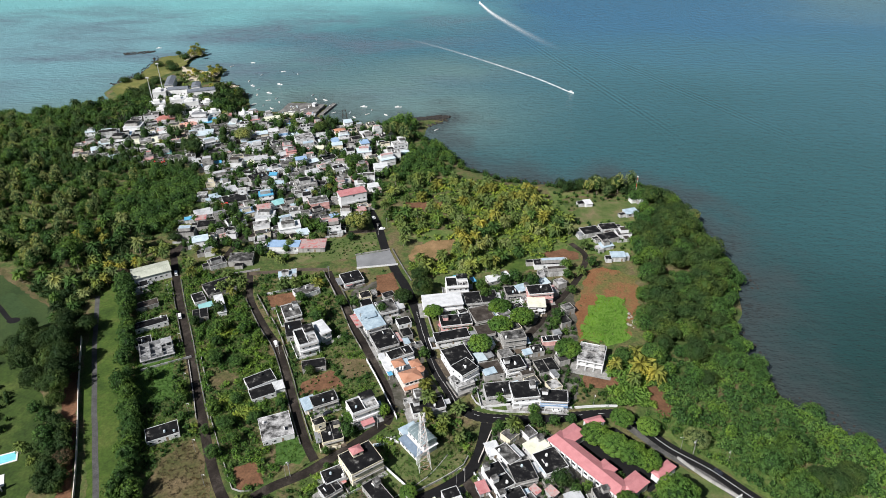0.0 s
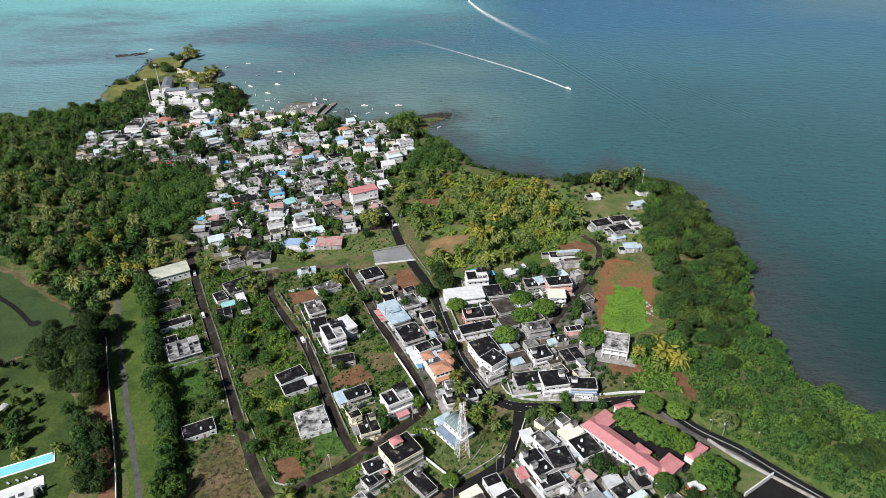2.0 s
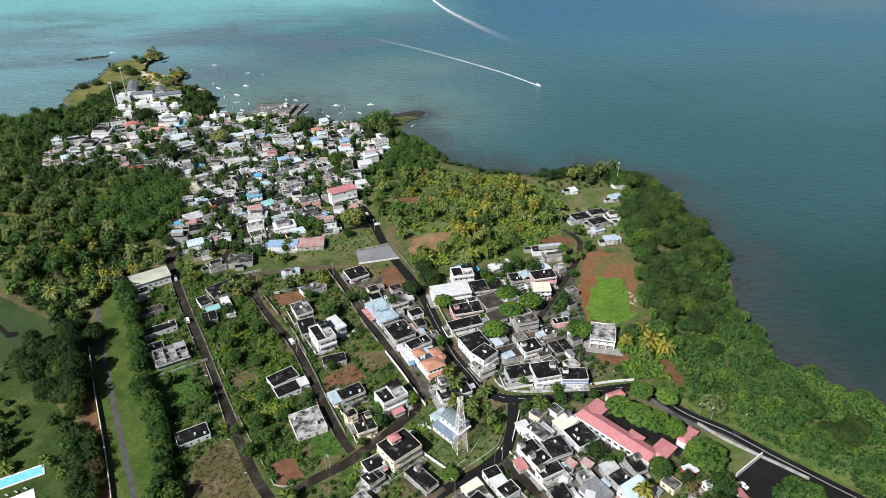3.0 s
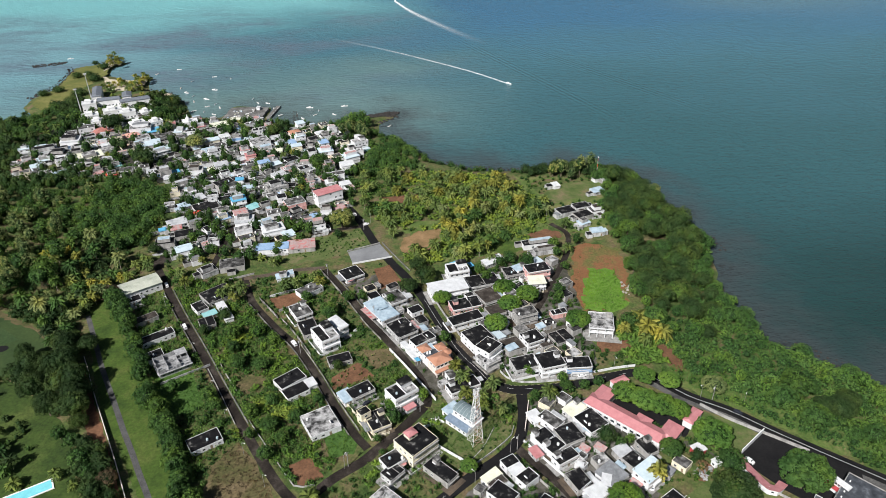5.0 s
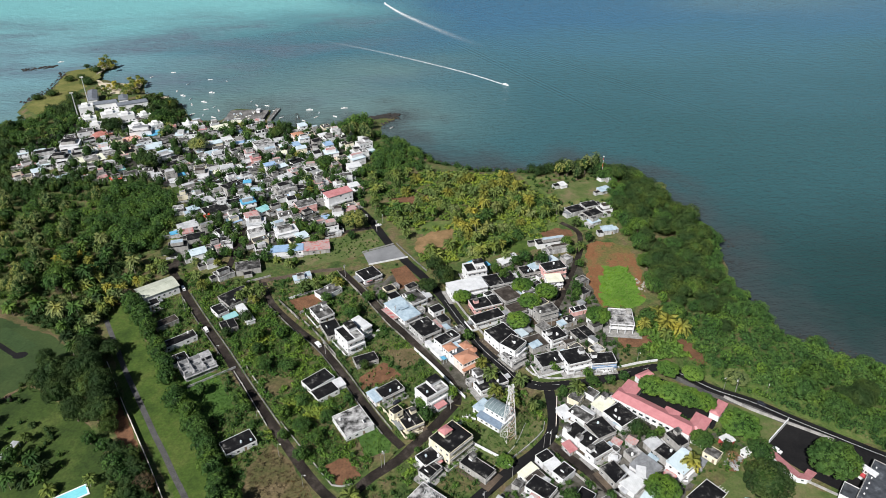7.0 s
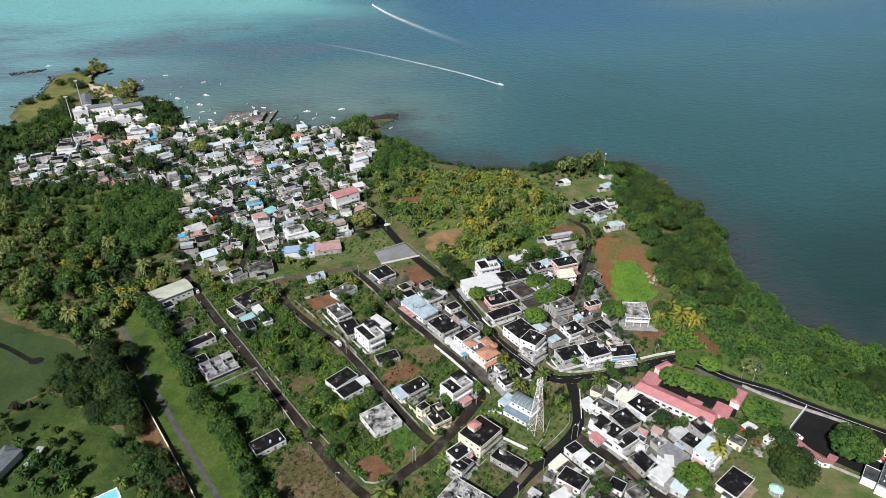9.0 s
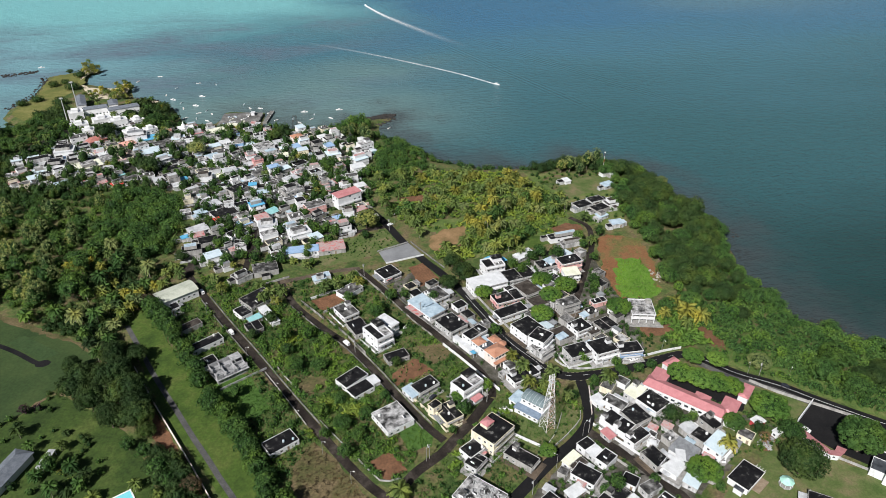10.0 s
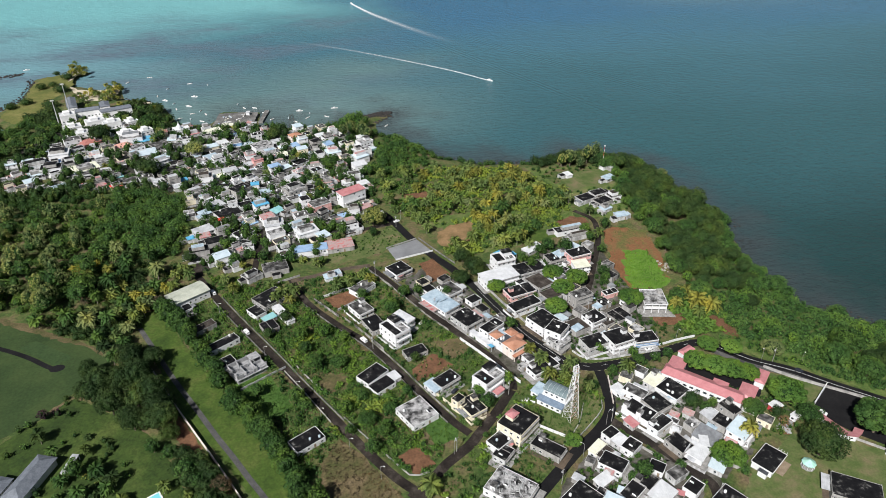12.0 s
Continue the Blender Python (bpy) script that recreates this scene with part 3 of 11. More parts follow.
patch("grove_clearing", [(-30.1, 358.2), (-26.8, 367.6), (-16.2, 374.8), (-2.1, 375.1), (-4.8, 364.3), (-7.4, 351.4), (-19.7, 347.6), (-28.5, 349.0)], BROWN_CLEARING, 0.04, "dry orange-brown clearing beside palms", "field", 1.5)
patch("tilled_plot", [(-39.3, 425.0), (-13.1, 426.3), (-11.0, 416.5), (-36.7, 414.2)], SOIL, 0.04, "brown tilled plot among palms", "field", 0.6)
patch("grove_lawn", [(-26, 376.5), (-20, 387.0), (1, 387.5), (-3, 376.8)], BANK_GRASS, 0.038, "sunny grass opening among palms", "lawn", 1.0)
patch("grove_lawn", [(26, 346), (35.8, 353.5), (48.1, 351.7), (44.7, 341.5), (29.6, 339.6)], STRIP, 0.038, "small green lawn behind houses", "lawn", 0.8)
patch("bare_plot", [(46.8, 358.8), (64.0, 365.6), (74.0, 361.0), (72.0, 354.0), (60.6, 352.0)], SOIL, 0.038, "bare brown plot beside a shaded lane", "field", 0.8)
patch("grove_floor", [(-44, 404), (-36, 428), (-9, 464), (22, 456), (50, 447), (66, 424), (73, 392), (66, 364), (40, 344), (10, 338), (-14, 335), (-30, 340), (-23, 372), (-40, 386)], BANK_GRASS, 0.024, "rough sunny grass under coconut palms", "grass", 1.5)
FIELDS.pop()
patch("school_yard", [(50, 208), (78, 183), (93, 197), (70, 217), (58, 214)], ASPHALT, 0.04, "dark asphalt yard of a school", "yard", 0.2)
patch("car_park", [(96.9, 171.0), (112.8, 181.3), (125.7, 171.7), (142, 158), (130, 134), (116.1, 139.5), (104.8, 152.2), (97.8, 164.3)], ASPHALT, 0.04, "black asphalt parking yard", "yard", 0.1)
patch("garden_lawn", [(36, 137.0), (48.9, 146.8), (74.4, 158.8), (88.3, 161.9), (98.9, 152.0), (112, 138), (104, 100), (60, 95), (30, 112)], DRY_LAWN, 0.03, "sunny green lawn with bare patches", "lawn")
patch("garden_lawn", [(77, 190), (92, 197), (113, 182), (97, 172)], DRY_LAWN, 0.03, "small lawn beside a road wall", "lawn")
patch("tower_lawn", [(-22, 203), (-2, 207), (6, 203), (6, 194), (-4, 186), (-24, 180), (-32, 190)], DRY_LAWN, 0.031, "patchy green ground at a tower's foot", "lawn", 1.0)
patch("point_grass", [(66, 426), (74, 392), (79, 360), (98, 354), (112, 372), (124, 398), (128, 424), (112, 436), (88, 440), (62, 446)], BANK_GRASS, 0.022, "rough grass round houses on a point", "grass", 1.2)
FIELDS.pop()
patch("point_lawn", [(76, 414), (88.4, 427.1), (112.9, 430.5), (124.1, 421), (121.3, 406), (103.3, 400), (98.1, 405), (77, 397)], DRY_LAWN, 0.03, "mown lawn near the shore", "lawn", 1.0)
patch("coast_meadow", [(-330, 654), (-345, 650), (-360, 670), (-360.3, 686), (-350, 720.4), (-354.0, 758.8), (-351, 786.3), (-333, 797), (-322.4, 789.3), (-314.1, 757.8), (-324.5, 715.6), (-327.9, 683.9)], CAPE, 0.03, "olive-yellow coastal grass on a low headland", "meadow", 1.5)
patch("beach", [(-316, 752), (-308, 741), (-296, 733), (-281, 731), (-276, 744), (-270, 745), (-266, 722), (-266, 706), (-278, 698), (-292, 700), (-301, 712), (-313, 740)], SAND, 0.05, "pale sand beach round a small cove", "beach", 1.2)
patch("beach", [(-316, 786), (-309, 792), (-309, 800), (-322, 816), (-329, 806), (-324, 786), (-320, 768)], SAND, 0.055, "pale sand at the tip of a headland", "beach", 1.2)
patch("hotel_terrace", [(-296, 633), (-272, 640), (-246, 632), (-240, 622), (-262, 614), (-286, 622)], HOTEL_WHITE, 0.06, "white paved terrace of a hotel", "terrace", 0.5)
patch("rock_flat", [(-40, 592), (-16, 596), (-12, 603), (-22, 606), (-46, 598), (-62, 586), (-52, 582)], ROCK, -2.05, "dark lava rock flat at the end of a spit", "rocks", 1.5)
FIELDS.pop()
patch("beach", [(-255.2, 688), (-246.8, 691), (-232.3, 681), (-219.0, 660), (-221, 653), (-233.5, 671), (-246, 682), (-253.5, 680)], SAND, 0.05, "narrow pale sand beach beside a garden", "beach", 0.8)
patch("field_bank", [(-300, 350), (-275, 337), (-252, 320.5), (-228, 303), (-212, 287), (-209, 285), (-210.5, 282.5), (-229, 300.5), (-254, 317.5), (-278, 334), (-301, 347)], DRY, 0.045, "dry brown bank beside a golf lawn", "bank", 1.0)
patch("village_clearing", [(-82, 375), (-55, 381), (-50, 363), (-66, 352), (-95, 345), (-104, 352)], DRY_LAWN, 0.03, "worn grass clearing behind a court", "field", 1.0)


def quay():
    """A stone quay: upright faces in the water, an uneven packed top."""
    rng = random.Random(12)
    rim = [(-168.0, 631.5), (-150.0, 631.0), (-133.0, 627.5), (-137.0, 604.0), (-139.5, 588.0), (-158.0, 592.0), (-174.0, 599.0), (-171.0, 615.0)]
    bm = bmesh.new()
    low, top = [], []
    for k, (x, y) in enumerate(rim):
        x2, y2 = rim[(k + 1) % len(rim)]
        n = max(1, int(math.hypot(x2 - x, y2 - y) / 3))
        for q in range(n):
            u, v = x + (x2 - x) * q / n + rng.uniform(-0.4, 0.4), y + (y2 - y) * q / n + rng.uniform(-0.4, 0.4)
            low.append(bm.verts.new((u, v, -1.0)))
            top.append(bm.verts.new((u, v, 2.62 + rng.uniform(-0.05, 0.05))))
    for k in range(len(low)):
        m = (k + 1) % len(low)
        bm.faces.new((low[k], low[m], top[m], top[k]))
    bm.faces.new(top)
    bmesh.ops.triangulate(bm, faces=[f for f in bm.faces if len(f.verts) > 4])
    bmesh.ops.recalc_face_normals(bm, faces=bm.faces[:])
    tagged(part("quay", bm, QUAY), "grey-brown fishing quay of packed stone", "quay", kind="structure")


quay()
patch("village_ground", [(-176, 358), (-176, 420), (-188, 470), (-240, 503), (-330, 560), (-310, 640), (-262, 660), (-212, 606), (-140, 584), (-70, 566), (-50, 545), (-52, 500), (-62, 440), (-64, 395), (-108, 374)], VILLAGE_DIRT_SHADE, 0.02, "packed earth and tar between village houses, darkened for alley shade", "ground", 2.0)
FIELDS.pop()

patch("yard_ground", [(-10, 298), (10, 318), (40, 332), (62, 332), (66, 300), (62, 276), (60, 262), (58, 246), (54, 230), (36, 226), (10, 233), (0, 250)], YARD, 0.022, "concrete and bare dirt yards between close houses", "ground", 1.5)
FIELDS.pop()
patch("yard_ground", [(13, 214), (38, 216), (50, 207), (78, 180), (92, 165), (62, 158), (34, 146), (30, 140), (22, 152), (9, 186), (16, 205)], YARD, 0.022, "concrete and bare dirt yards between close houses", "ground", 1.5)
FIELDS.pop()
patch("yard_ground", [(4, 184), (18, 160), (25, 146), (0, 116), (-60, 128), (-28, 160)], YARD, 0.022, "concrete and bare dirt yards between close houses", "ground", 1.5)
FIELDS.pop()
patch("yard_ground", [(-60, 318), (-42, 330), (-26, 300), (-20, 270), (-13, 250), (-6, 235), (-12, 222), (-26, 224), (-34, 248), (-46, 274), (-56, 298)], YARD, 0.022, "worn dirt and concrete yards along a lane", "ground", 1.5)
FIELDS.pop()
patch("soil_scar", [(88.6, 243.0), (94.5, 243.5), (97.5, 234.0), (97.0, 224.0), (92.2, 221.5), (89.0, 232.7)], SOIL, 0.034, "bare brown soil scar on a green bank", "soil", 0.9)
patch("brown_yard", [(61.0, 250.5), (70.0, 250.8), (77.0, 249.0), (77.5, 241.0), (61.5, 242.0)], SOIL, 0.034, "bare brown yard beside an unfinished house", "yard", 0.9)
patch("garden_ground", [(60, 176), (72, 180), (84, 174), (92, 166), (86, 158), (70, 152), (56, 156), (50, 164)], WEEDS, 0.028, "weedy brown and green garden ground", "garden", 1.0)
FIELDS.pop()
patch("bank_grass", [(82, 224), (100, 228), (118, 214), (140, 198), (165, 174), (205, 132), (204, 96), (162, 143), (134, 170), (120, 184), (107, 198), (94, 209)], BANK_GRASS, 0.026, "sunny rough grass bank beside a road", "grass", 1.5)
FIELDS.pop()
patch("vine_field", [(-159.1, 257.6), (-139.4, 256.0), (-129.1, 229.7), (-144.5, 224.7), (-152.5, 239.9)], VINES, 0.033, "low green vine crop on a plot", "field", 1.0)
patch("vine_field", [(-77.7, 209.8), (-67.3, 211.9), (-59.8, 202.8), (-63.8, 193.8), (-73.2, 192.6)], VINES, 0.033, "low green vine crop on a plot", "field", 1.0)

road("road_main", [(-70, 440), (-67.8, 426.4), (-59.2, 406.7), (-53.0, 388.7), (-45.5, 361.6), (-36.8, 337.7), (-30.1, 322.9), (-21.8, 298.9), (-16.8, 278.6), (-9.8, 253.5), (-2.3, 237.6), (1.4, 228.7), (10.4, 222.1), (21.8, 220.8), (36.9, 220.7), (57.4, 223.8), (71.2, 225.3), (78.8, 221.0), (90.8, 206.6), (104.6, 195.3), (118.0, 180.8), (132.4, 166.2), (160, 138), (200, 90)], 5.4, ASPHALT, "fresh black asphalt village road")
road("road_verge", [(76, 218), (88.2, 204.2), (102, 192.6), (115.4, 178.2), (129.8, 163.6), (157, 136)], 3.6, VERGE, "broad worn grey verge of a road", 0.038)
road("road_branch", [(14.8, 220.1), (12.3, 205.3), (7.5, 192.3), (-2.5, 183.0), (-17.0, 174.3), (-29.6, 165.4), (-43.1, 155.9), (-75, 135)], 5.0, ASPHALT, "dark asphalt lane off the main road", 0.045)
road("road_lane_a", [(-179.3, 362), (-175.1, 350.8), (-164.2, 325.9), (-153.8, 303.5), (-137.7, 270.8), (-123.6, 240.9), (-111.1, 215.5), (-101.8, 196.5), (-92.9, 180.5), (-86.2, 171.1), (-80, 160), (-62, 130)], 4.2, OLD_ASPHALT, "worn brown-grey asphalt lane", 0.04)
road("road_lane_b", [(-123.5, 336), (-116.1, 309.5), (-102.1, 285.0), (-90.1, 267.0), (-80.0, 244.9), (-71.1, 223.2), (-62.7, 204.6), (-57.2, 195.3)], 3.8, OLD_ASPHALT, "worn brown-grey asphalt lane", 0.04)
road("road_lane_c", [(-77.1, 337), (-68.5, 318.2), (-59.6, 298.6), (-53.1, 282.9), (-45.3, 267.7), (-37.9, 251.5), (-31.0, 236.3), (-28.4, 223.1), (-30.0, 216.4)], 4.1, OLD_ASPHALT, "worn asphalt lane between houses", 0.04)
road("road_cross", [(-89, 169), (-79.0, 175.4), (-71.4, 181.7), (-59.7, 188.7), (-53.4, 194.3), (-43.5, 203.1), (-30.8, 216.6)], 4.6, OLD_ASPHALT, "worn asphalt cross lane", 0.035)
road("road_alley", [(4.8, 188.0), (12.5, 175.7), (19.4, 164.2), (23.9, 154.4), (28.7, 144.9), (24, 132)], 4.2, OLD_ASPHALT, "narrow asphalt alley", 0.04)
road("road_shore", [(28.2, 267.4), (43.0, 289.0), (52.8, 305.1), (67.0, 328.6), (73.0, 341.8), (77.0, 358.0), (70, 372)], 3.6, OLD_ASPHALT, "narrow shaded lane", 0.04)
road("track", [(-123.5, 333.7), (-108.7, 335.9), (-95.2, 338.6), (-76.6, 338.9)], 3.6, TRACK, "brown dirt track", 0.042, "track")
road("road_village", [(-86.2, 379.6), (-71.0, 383.2), (-51.6, 385.9)], 3.8, OLD_ASPHALT, "asphalt side street", 0.04)
road("road_village_west", [(-174.2, 351.8), (-175.6, 364.7), (-173.0, 384.1)], 3.6, OLD_ASPHALT, "asphalt lane into a village", 0.046)
road("road_village_mid", [(-143.6, 350), (-140.3, 375.6), (-138.3, 400)], 3.6, OLD_ASPHALT, "shaded lane between village houses", 0.04)
road("cart_path", [(-203, 309), (-192, 284), (-183.8, 265), (-171.2, 238.8), (-162.2, 219.8), (-156.2, 208), (-150.0, 195), (-144.6, 184.3), (-137, 168), (-127, 145)], 2.4, PATH_GREY, "grey paved path across a lawn", 0.05, "path")
road("golf_path", [(-330, 330), (-290, 322), (-269.0, 309.1), (-258.6, 302.0), (-251.6, 296.4), (-245.6, 290.9), (-241.6, 287.4), (-238.4, 285.8)], 2.6, ASPHALT, "dark cart path on a golf course", 0.05, "path")
patch("path_end", [(-238.2 + 3.6 * math.cos(t_ * 0.524), 286.0 + 2.7 * math.sin(t_ * 0.524)) for t_ in range(12)], ASPHALT, 0.054, "rounded dark end of a cart path", "path", 0.0)

# ---- houses ----
def ring(x, y, t, z0, z1, flip=False):
    """One closed rectangular rim of the given half sizes, thickness and height."""
    bm = bmesh.new()
    rows = []
    for rx, ry in ((x, y), (x - t, y - t)):
        for z in (z0, z1):
            rows.append([bm.verts.new((u, z, v) if flip else (u, v, z)) for u, v in ((-rx, -ry), (rx, -ry), (rx, ry), (-rx, ry))])
    for i in range(4):
        j = (i + 1) % 4
        o0, o1, n0, n1 = rows
        for f in ((o0[i], o0[j], o1[j], o1[i]), (o1[i], o1[j], n1[j], n1[i]), (n1[i], n1[j], n0[j], n0[i]), (n0[i], n0[j], o0[j], o0[i])):
            bm.faces.new(f)
    bmesh.ops.recalc_face_normals(bm, faces=bm.faces[:])
    return bm


def window_meshes():
    f = ring(0.62, 0.56, 0.07, -0.07, 0.02, True)
    p = boxes((-0.55, -0.025, -0.49, 0.55, 0.01, 0.49))
    d = boxes((-0.48, -0.05, 0.0, 0.48, 0.02, 2.05))
    far = boxes((-0.6, -0.04, -0.5, 0.6, 0.01, 0.5))
    return mesh_of(f, "frame", WHITE_PAINT), mesh_of(p, "pane", GLASS), mesh_of(d, "door", WOOD), mesh_of(far, "window", GLASS)


FRAME_ME, PANE_ME, DOOR_ME, FAR_ME = window_meshes()


def put_opening(root, me, name, m, pane=None):
    ob = link_mesh(name, me, root)
    ob.matrix_local = m
    if pane:
        link_mesh("pane", pane, ob)
    return ob


def corrugated(w, d, z0, z1, rib=0.55, t=0.06):
    """A pitched sheet roof with raised ribs running down the fall."""
    bm = bmesh.new()
    k = max(4, int(w / rib))
    top, low = [], []
    for i in range(2 * k + 1):
        x = -w / 2 + w * i / (2 * k)
        up = 0.07 if i % 2 else 0.0
        top.append((bm.verts.new((x, -d / 2, z0 + up)), bm.verts.new((x, d / 2, z1 + up))))
        low.append((bm.verts.new((x, -d / 2, z0 - t)), bm.verts.new((x, d / 2, z1 - t))))
    for i in range(2 * k):
        bm.faces.new((top[i][0], top[i + 1][0], top[i + 1][1], top[i][1]))
        bm.faces.new((low[i][1], low[i + 1][1], low[i + 1][0], low[i][0]))
        bm.faces.new((low[i][0], low[i + 1][0], top[i + 1][0], top[i][0]))
        bm.faces.new((top[i][1], top[i + 1][1], low[i + 1][1], low[i][1]))
    for e in (0, -1):
        bm.faces.new((low[e][0], top[e][0], top[e][1], low[e][1]))
    return bm


def hipped(w, d, z, rise, over=0.5):
    bm = bmesh.new()
    w, d = w / 2 + over, d / 2 + over
    r = max(0.0, w - d) if w >= d else 0.0
    s = max(0.0, d - w) if d > w else 0.0
    low = [bm.verts.new((x, y, z - 0.18)) for x, y in ((-w, -d), (w, -d), (w, d), (-w, d))]
    eave = [bm.verts.new((x, y, z)) for x, y in ((-w, -d), (w, -d), (w, d), (-w, d))]
    for i in range(4):
        bm.faces.new((low[i], low[(i + 1) % 4], eave[(i + 1) % 4], eave[i]))
    bm.faces.new(low[::-1])
    if r == s == 0.0:
        a = bm.verts.new((0, 0, z + rise))
        for i in range(4):
            bm.faces.new((eave[i], eave[(i + 1) % 4], a))
    elif r:
        a, b = bm.verts.new((-r, 0, z + rise)), bm.verts.new((r, 0, z + rise))
        for f in ((eave[0], eave[1], b, a), (eave[1], eave[2], b), (eave[2], eave[3], a, b), (eave[3], eave[0], a)):
            bm.faces.new(f)
    else:
        a, b = bm.verts.new((0, -s, z + rise)), bm.verts.new((0, s, z + rise))
        for f in ((eave[0], eave[1], a), (eave[1], eave[2], b, a), (eave[2], eave[3], b), (eave[3], eave[0], a, b)):
            bm.faces.new(f)
    return bm


def parapet_ring(w, d, z, up, t=0.15, over=0.1):
    return ring(w / 2 + over, d / 2 + over, t, z - 0.25, z + up)


def openings(root, w, d, h, floors, near):
    fh = h / floors
    sides = ((w, 0, d / 2), (d, 90, w / 2), (d, -90, w / 2))
    for length, turn, off in sides:
        n = max(1, int(length / (3.0 if near else 3.6)))
        for fl in range(floors):
            for i in range(n):
                if random.random() < (0.30 if near else 0.66):
                    continue
                u = (i + 0.5) * length / n - length / 2 + random.uniform(-0.15, 0.15)
                m = pose(0, 0, 0, 0, 0, turn) @ pose(u, -off, fl * fh + 0.52 * fh)
                if fl == 0 and turn == 0 and i == n // 2:
                    put_opening(root, DOOR_ME, "door", pose(0, 0, 0, 0, 0, turn) @ pose(u, -off, 0.05))
                elif near:
                    put_opening(root, FRAME_ME, "window", m, PANE_ME)
                else:
                    put_opening(root, FAR_ME, "window", m)


ROOF_WORDS = {"black": "black coated flat roof", "brown": "dull brown flat roof", "grey": "grey concrete flat roof", "stained": "white flat roof with dark stains", "white": "white sheet roof", "bluewhite": "pale blue-white sheet roof", "cream": "cream sheet roof", "bluegrey": "blue-grey sheet roof", "blue": "blue sheet roof", "skyblue": "bright blue sheet roof", "turquoise": "turquoise sheet roof", "greysheet": "grey sheet roof", "steel": "dark ribbed steel roof", "red": "red sheet roof", "brightred": "bright red sheet roof", "redmix": "patched red and grey roof", "salmon": "salmon tiled roof", "brickred": "brick-red roof", "orange": "orange hipped roof", "yellow": "ochre roof"}
WALL_WORDS = {"white": "white painted", "aged": "weathered grey-white", "grey": "bare grey", "cream": "cream painted", "pink": "pink painted", "blue": "blue and white painted", "yellow": "yellow painted", "peach": "peach painted", "red": "deep red painted"}


def house(x, y, a, w, d, h, roof, wall):
    """A masonry house: body, roof, rim, floor band, windows and door."""
    near = y < 330
    if wall == "white" and h < 5 and (int(x * 7 + y * 3) % 5 < 2 if not near else int(x * 7 + y * 3) % 6 == 0):
        wall = "aged"
    if not near and roof in ("stained", "white") and int(x * 5 + y * 11) % 3 == 0:
        roof = "grey"
    TAKEN.append((x, y, radians(a), w, d))
    ROOFTOPS.append((x, y, radians(a), w, d, h, roof in FLAT and h > 2.5))
    floors = 1 if h < 4.95 else (2 if h < 8 else 3)
    word = "two-storey" if floors == 2 else ("three-storey" if floors == 3 else "single-storey")
    if h < 2.0:
        word = "low"
    root = thing("house" if w * d > 22 else "outbuilding", x, y, a, None, "%s %s masonry house with %s" % (word, WALL_WORDS[wall], ROOF_WORDS[roof]), "house", "houses of the village")
    part("wall", boxes((-w / 2, -d / 2, -0.4, w / 2, d / 2, h - (0.02 if roof in FLAT else 0.30))), WALL[wall], root)
    if roof in FLAT:
        up = random.choice((0.22, 0.35, 0.18)) if h > 2 else 0.25
        part("parapet", parapet_ring(w, d, h, up), WALL["white" if wall in ("blue", "pink") else wall], root)
        part("roof", boxes((-w / 2 - 0.09, -d / 2 - 0.09, h - 0.2, w / 2 + 0.09, d / 2 + 0.09, h + 0.06)), ROOF[roof], root)
        if near and w > 7 and random.random() < 0.25:
            u = random.uniform(-0.2, 0.2) * w
            part("roof_joint", boxes((u - 0.12, -d / 2 + 0.1, h + 0.05, u + 0.12, d / 2 - 0.1, h + 0.25)), CONCRETE, root)
    elif roof in ("orange", "salmon", "brickred"):
        part("roof", hipped(w, d, h - 0.2, min(w, d) * 0.20, 0.4), ROOF[roof], root)
    else:
        part("roof", corrugated(w + 0.7, d + 0.7, h - 0.30 + 0.05, h + 0.25), ROOF[roof], root)
    if floors > 1:
        part("floor_band", parapet_ring(w, d, h / floors, 0.08, 0.3, 0.22), WALL["white" if wall == "blue" else wall], root)
        if random.random() < 0.7:
            z = h / floors
            bw = w * random.uniform(0.5, 0.95)
            part("balcony", boxes((-bw / 2, -d / 2 - 1.5, z - 0.12, bw / 2, -d / 2 - 0.23, z + 0.08), (-bw / 2, -d / 2 - 1.5, z + 0.08, bw / 2, -d / 2 - 1.38, z + 0.95), (-bw / 2, -d / 2 - 1.38, -0.3, -bw / 2 + 0.22, -d / 2 - 1.16, z - 0.12), (bw / 2 - 0.22, -d / 2 - 1.38, -0.3, bw / 2, -d / 2 - 1.16, z - 0.12)), WALL["white" if wall in ("blue", "pink") else wall], root)
    if near and floors > 1 and roof == "stained":
        part("terrace_wall", ring(w / 2 - 0.05, d / 2 - 0.05, 0.16, h + 0.06, h + 1.0), WALL[wall], root)
        part("terrace_wall", boxes((-0.1, -d / 2 + 0.2, h + 0.06, 0.1, d / 2 - 0.2, h + 0.9)), WALL[wall], root)
        part("roof_room", boxes((0.11, 0.3, h + 0.06, w / 2 - 0.25, d / 2 - 0.25, h + 2.4)), WALL[wall], root)
        part("roof_room_slab", boxes((-0.2, 0.0, h + 2.4, w / 2, d / 2, h + 2.55)), ROOF["black"], root)
        part("terrace_floor", boxes((-w / 2 + 0.2, -d / 2 + 0.2, h + 0.06, -0.11, d / 2 - 0.2, h + 0.1)), ROOF["black"], root)
    if not near and h > 2.4:
        far_annex(root, w, d, h, wall)
    if near and w * d > 45 and h > 3:
        annexes(root, w, d, h, wall)
    if h > 2.4:
        openings(root, w, d, h, floors, near)
    return root


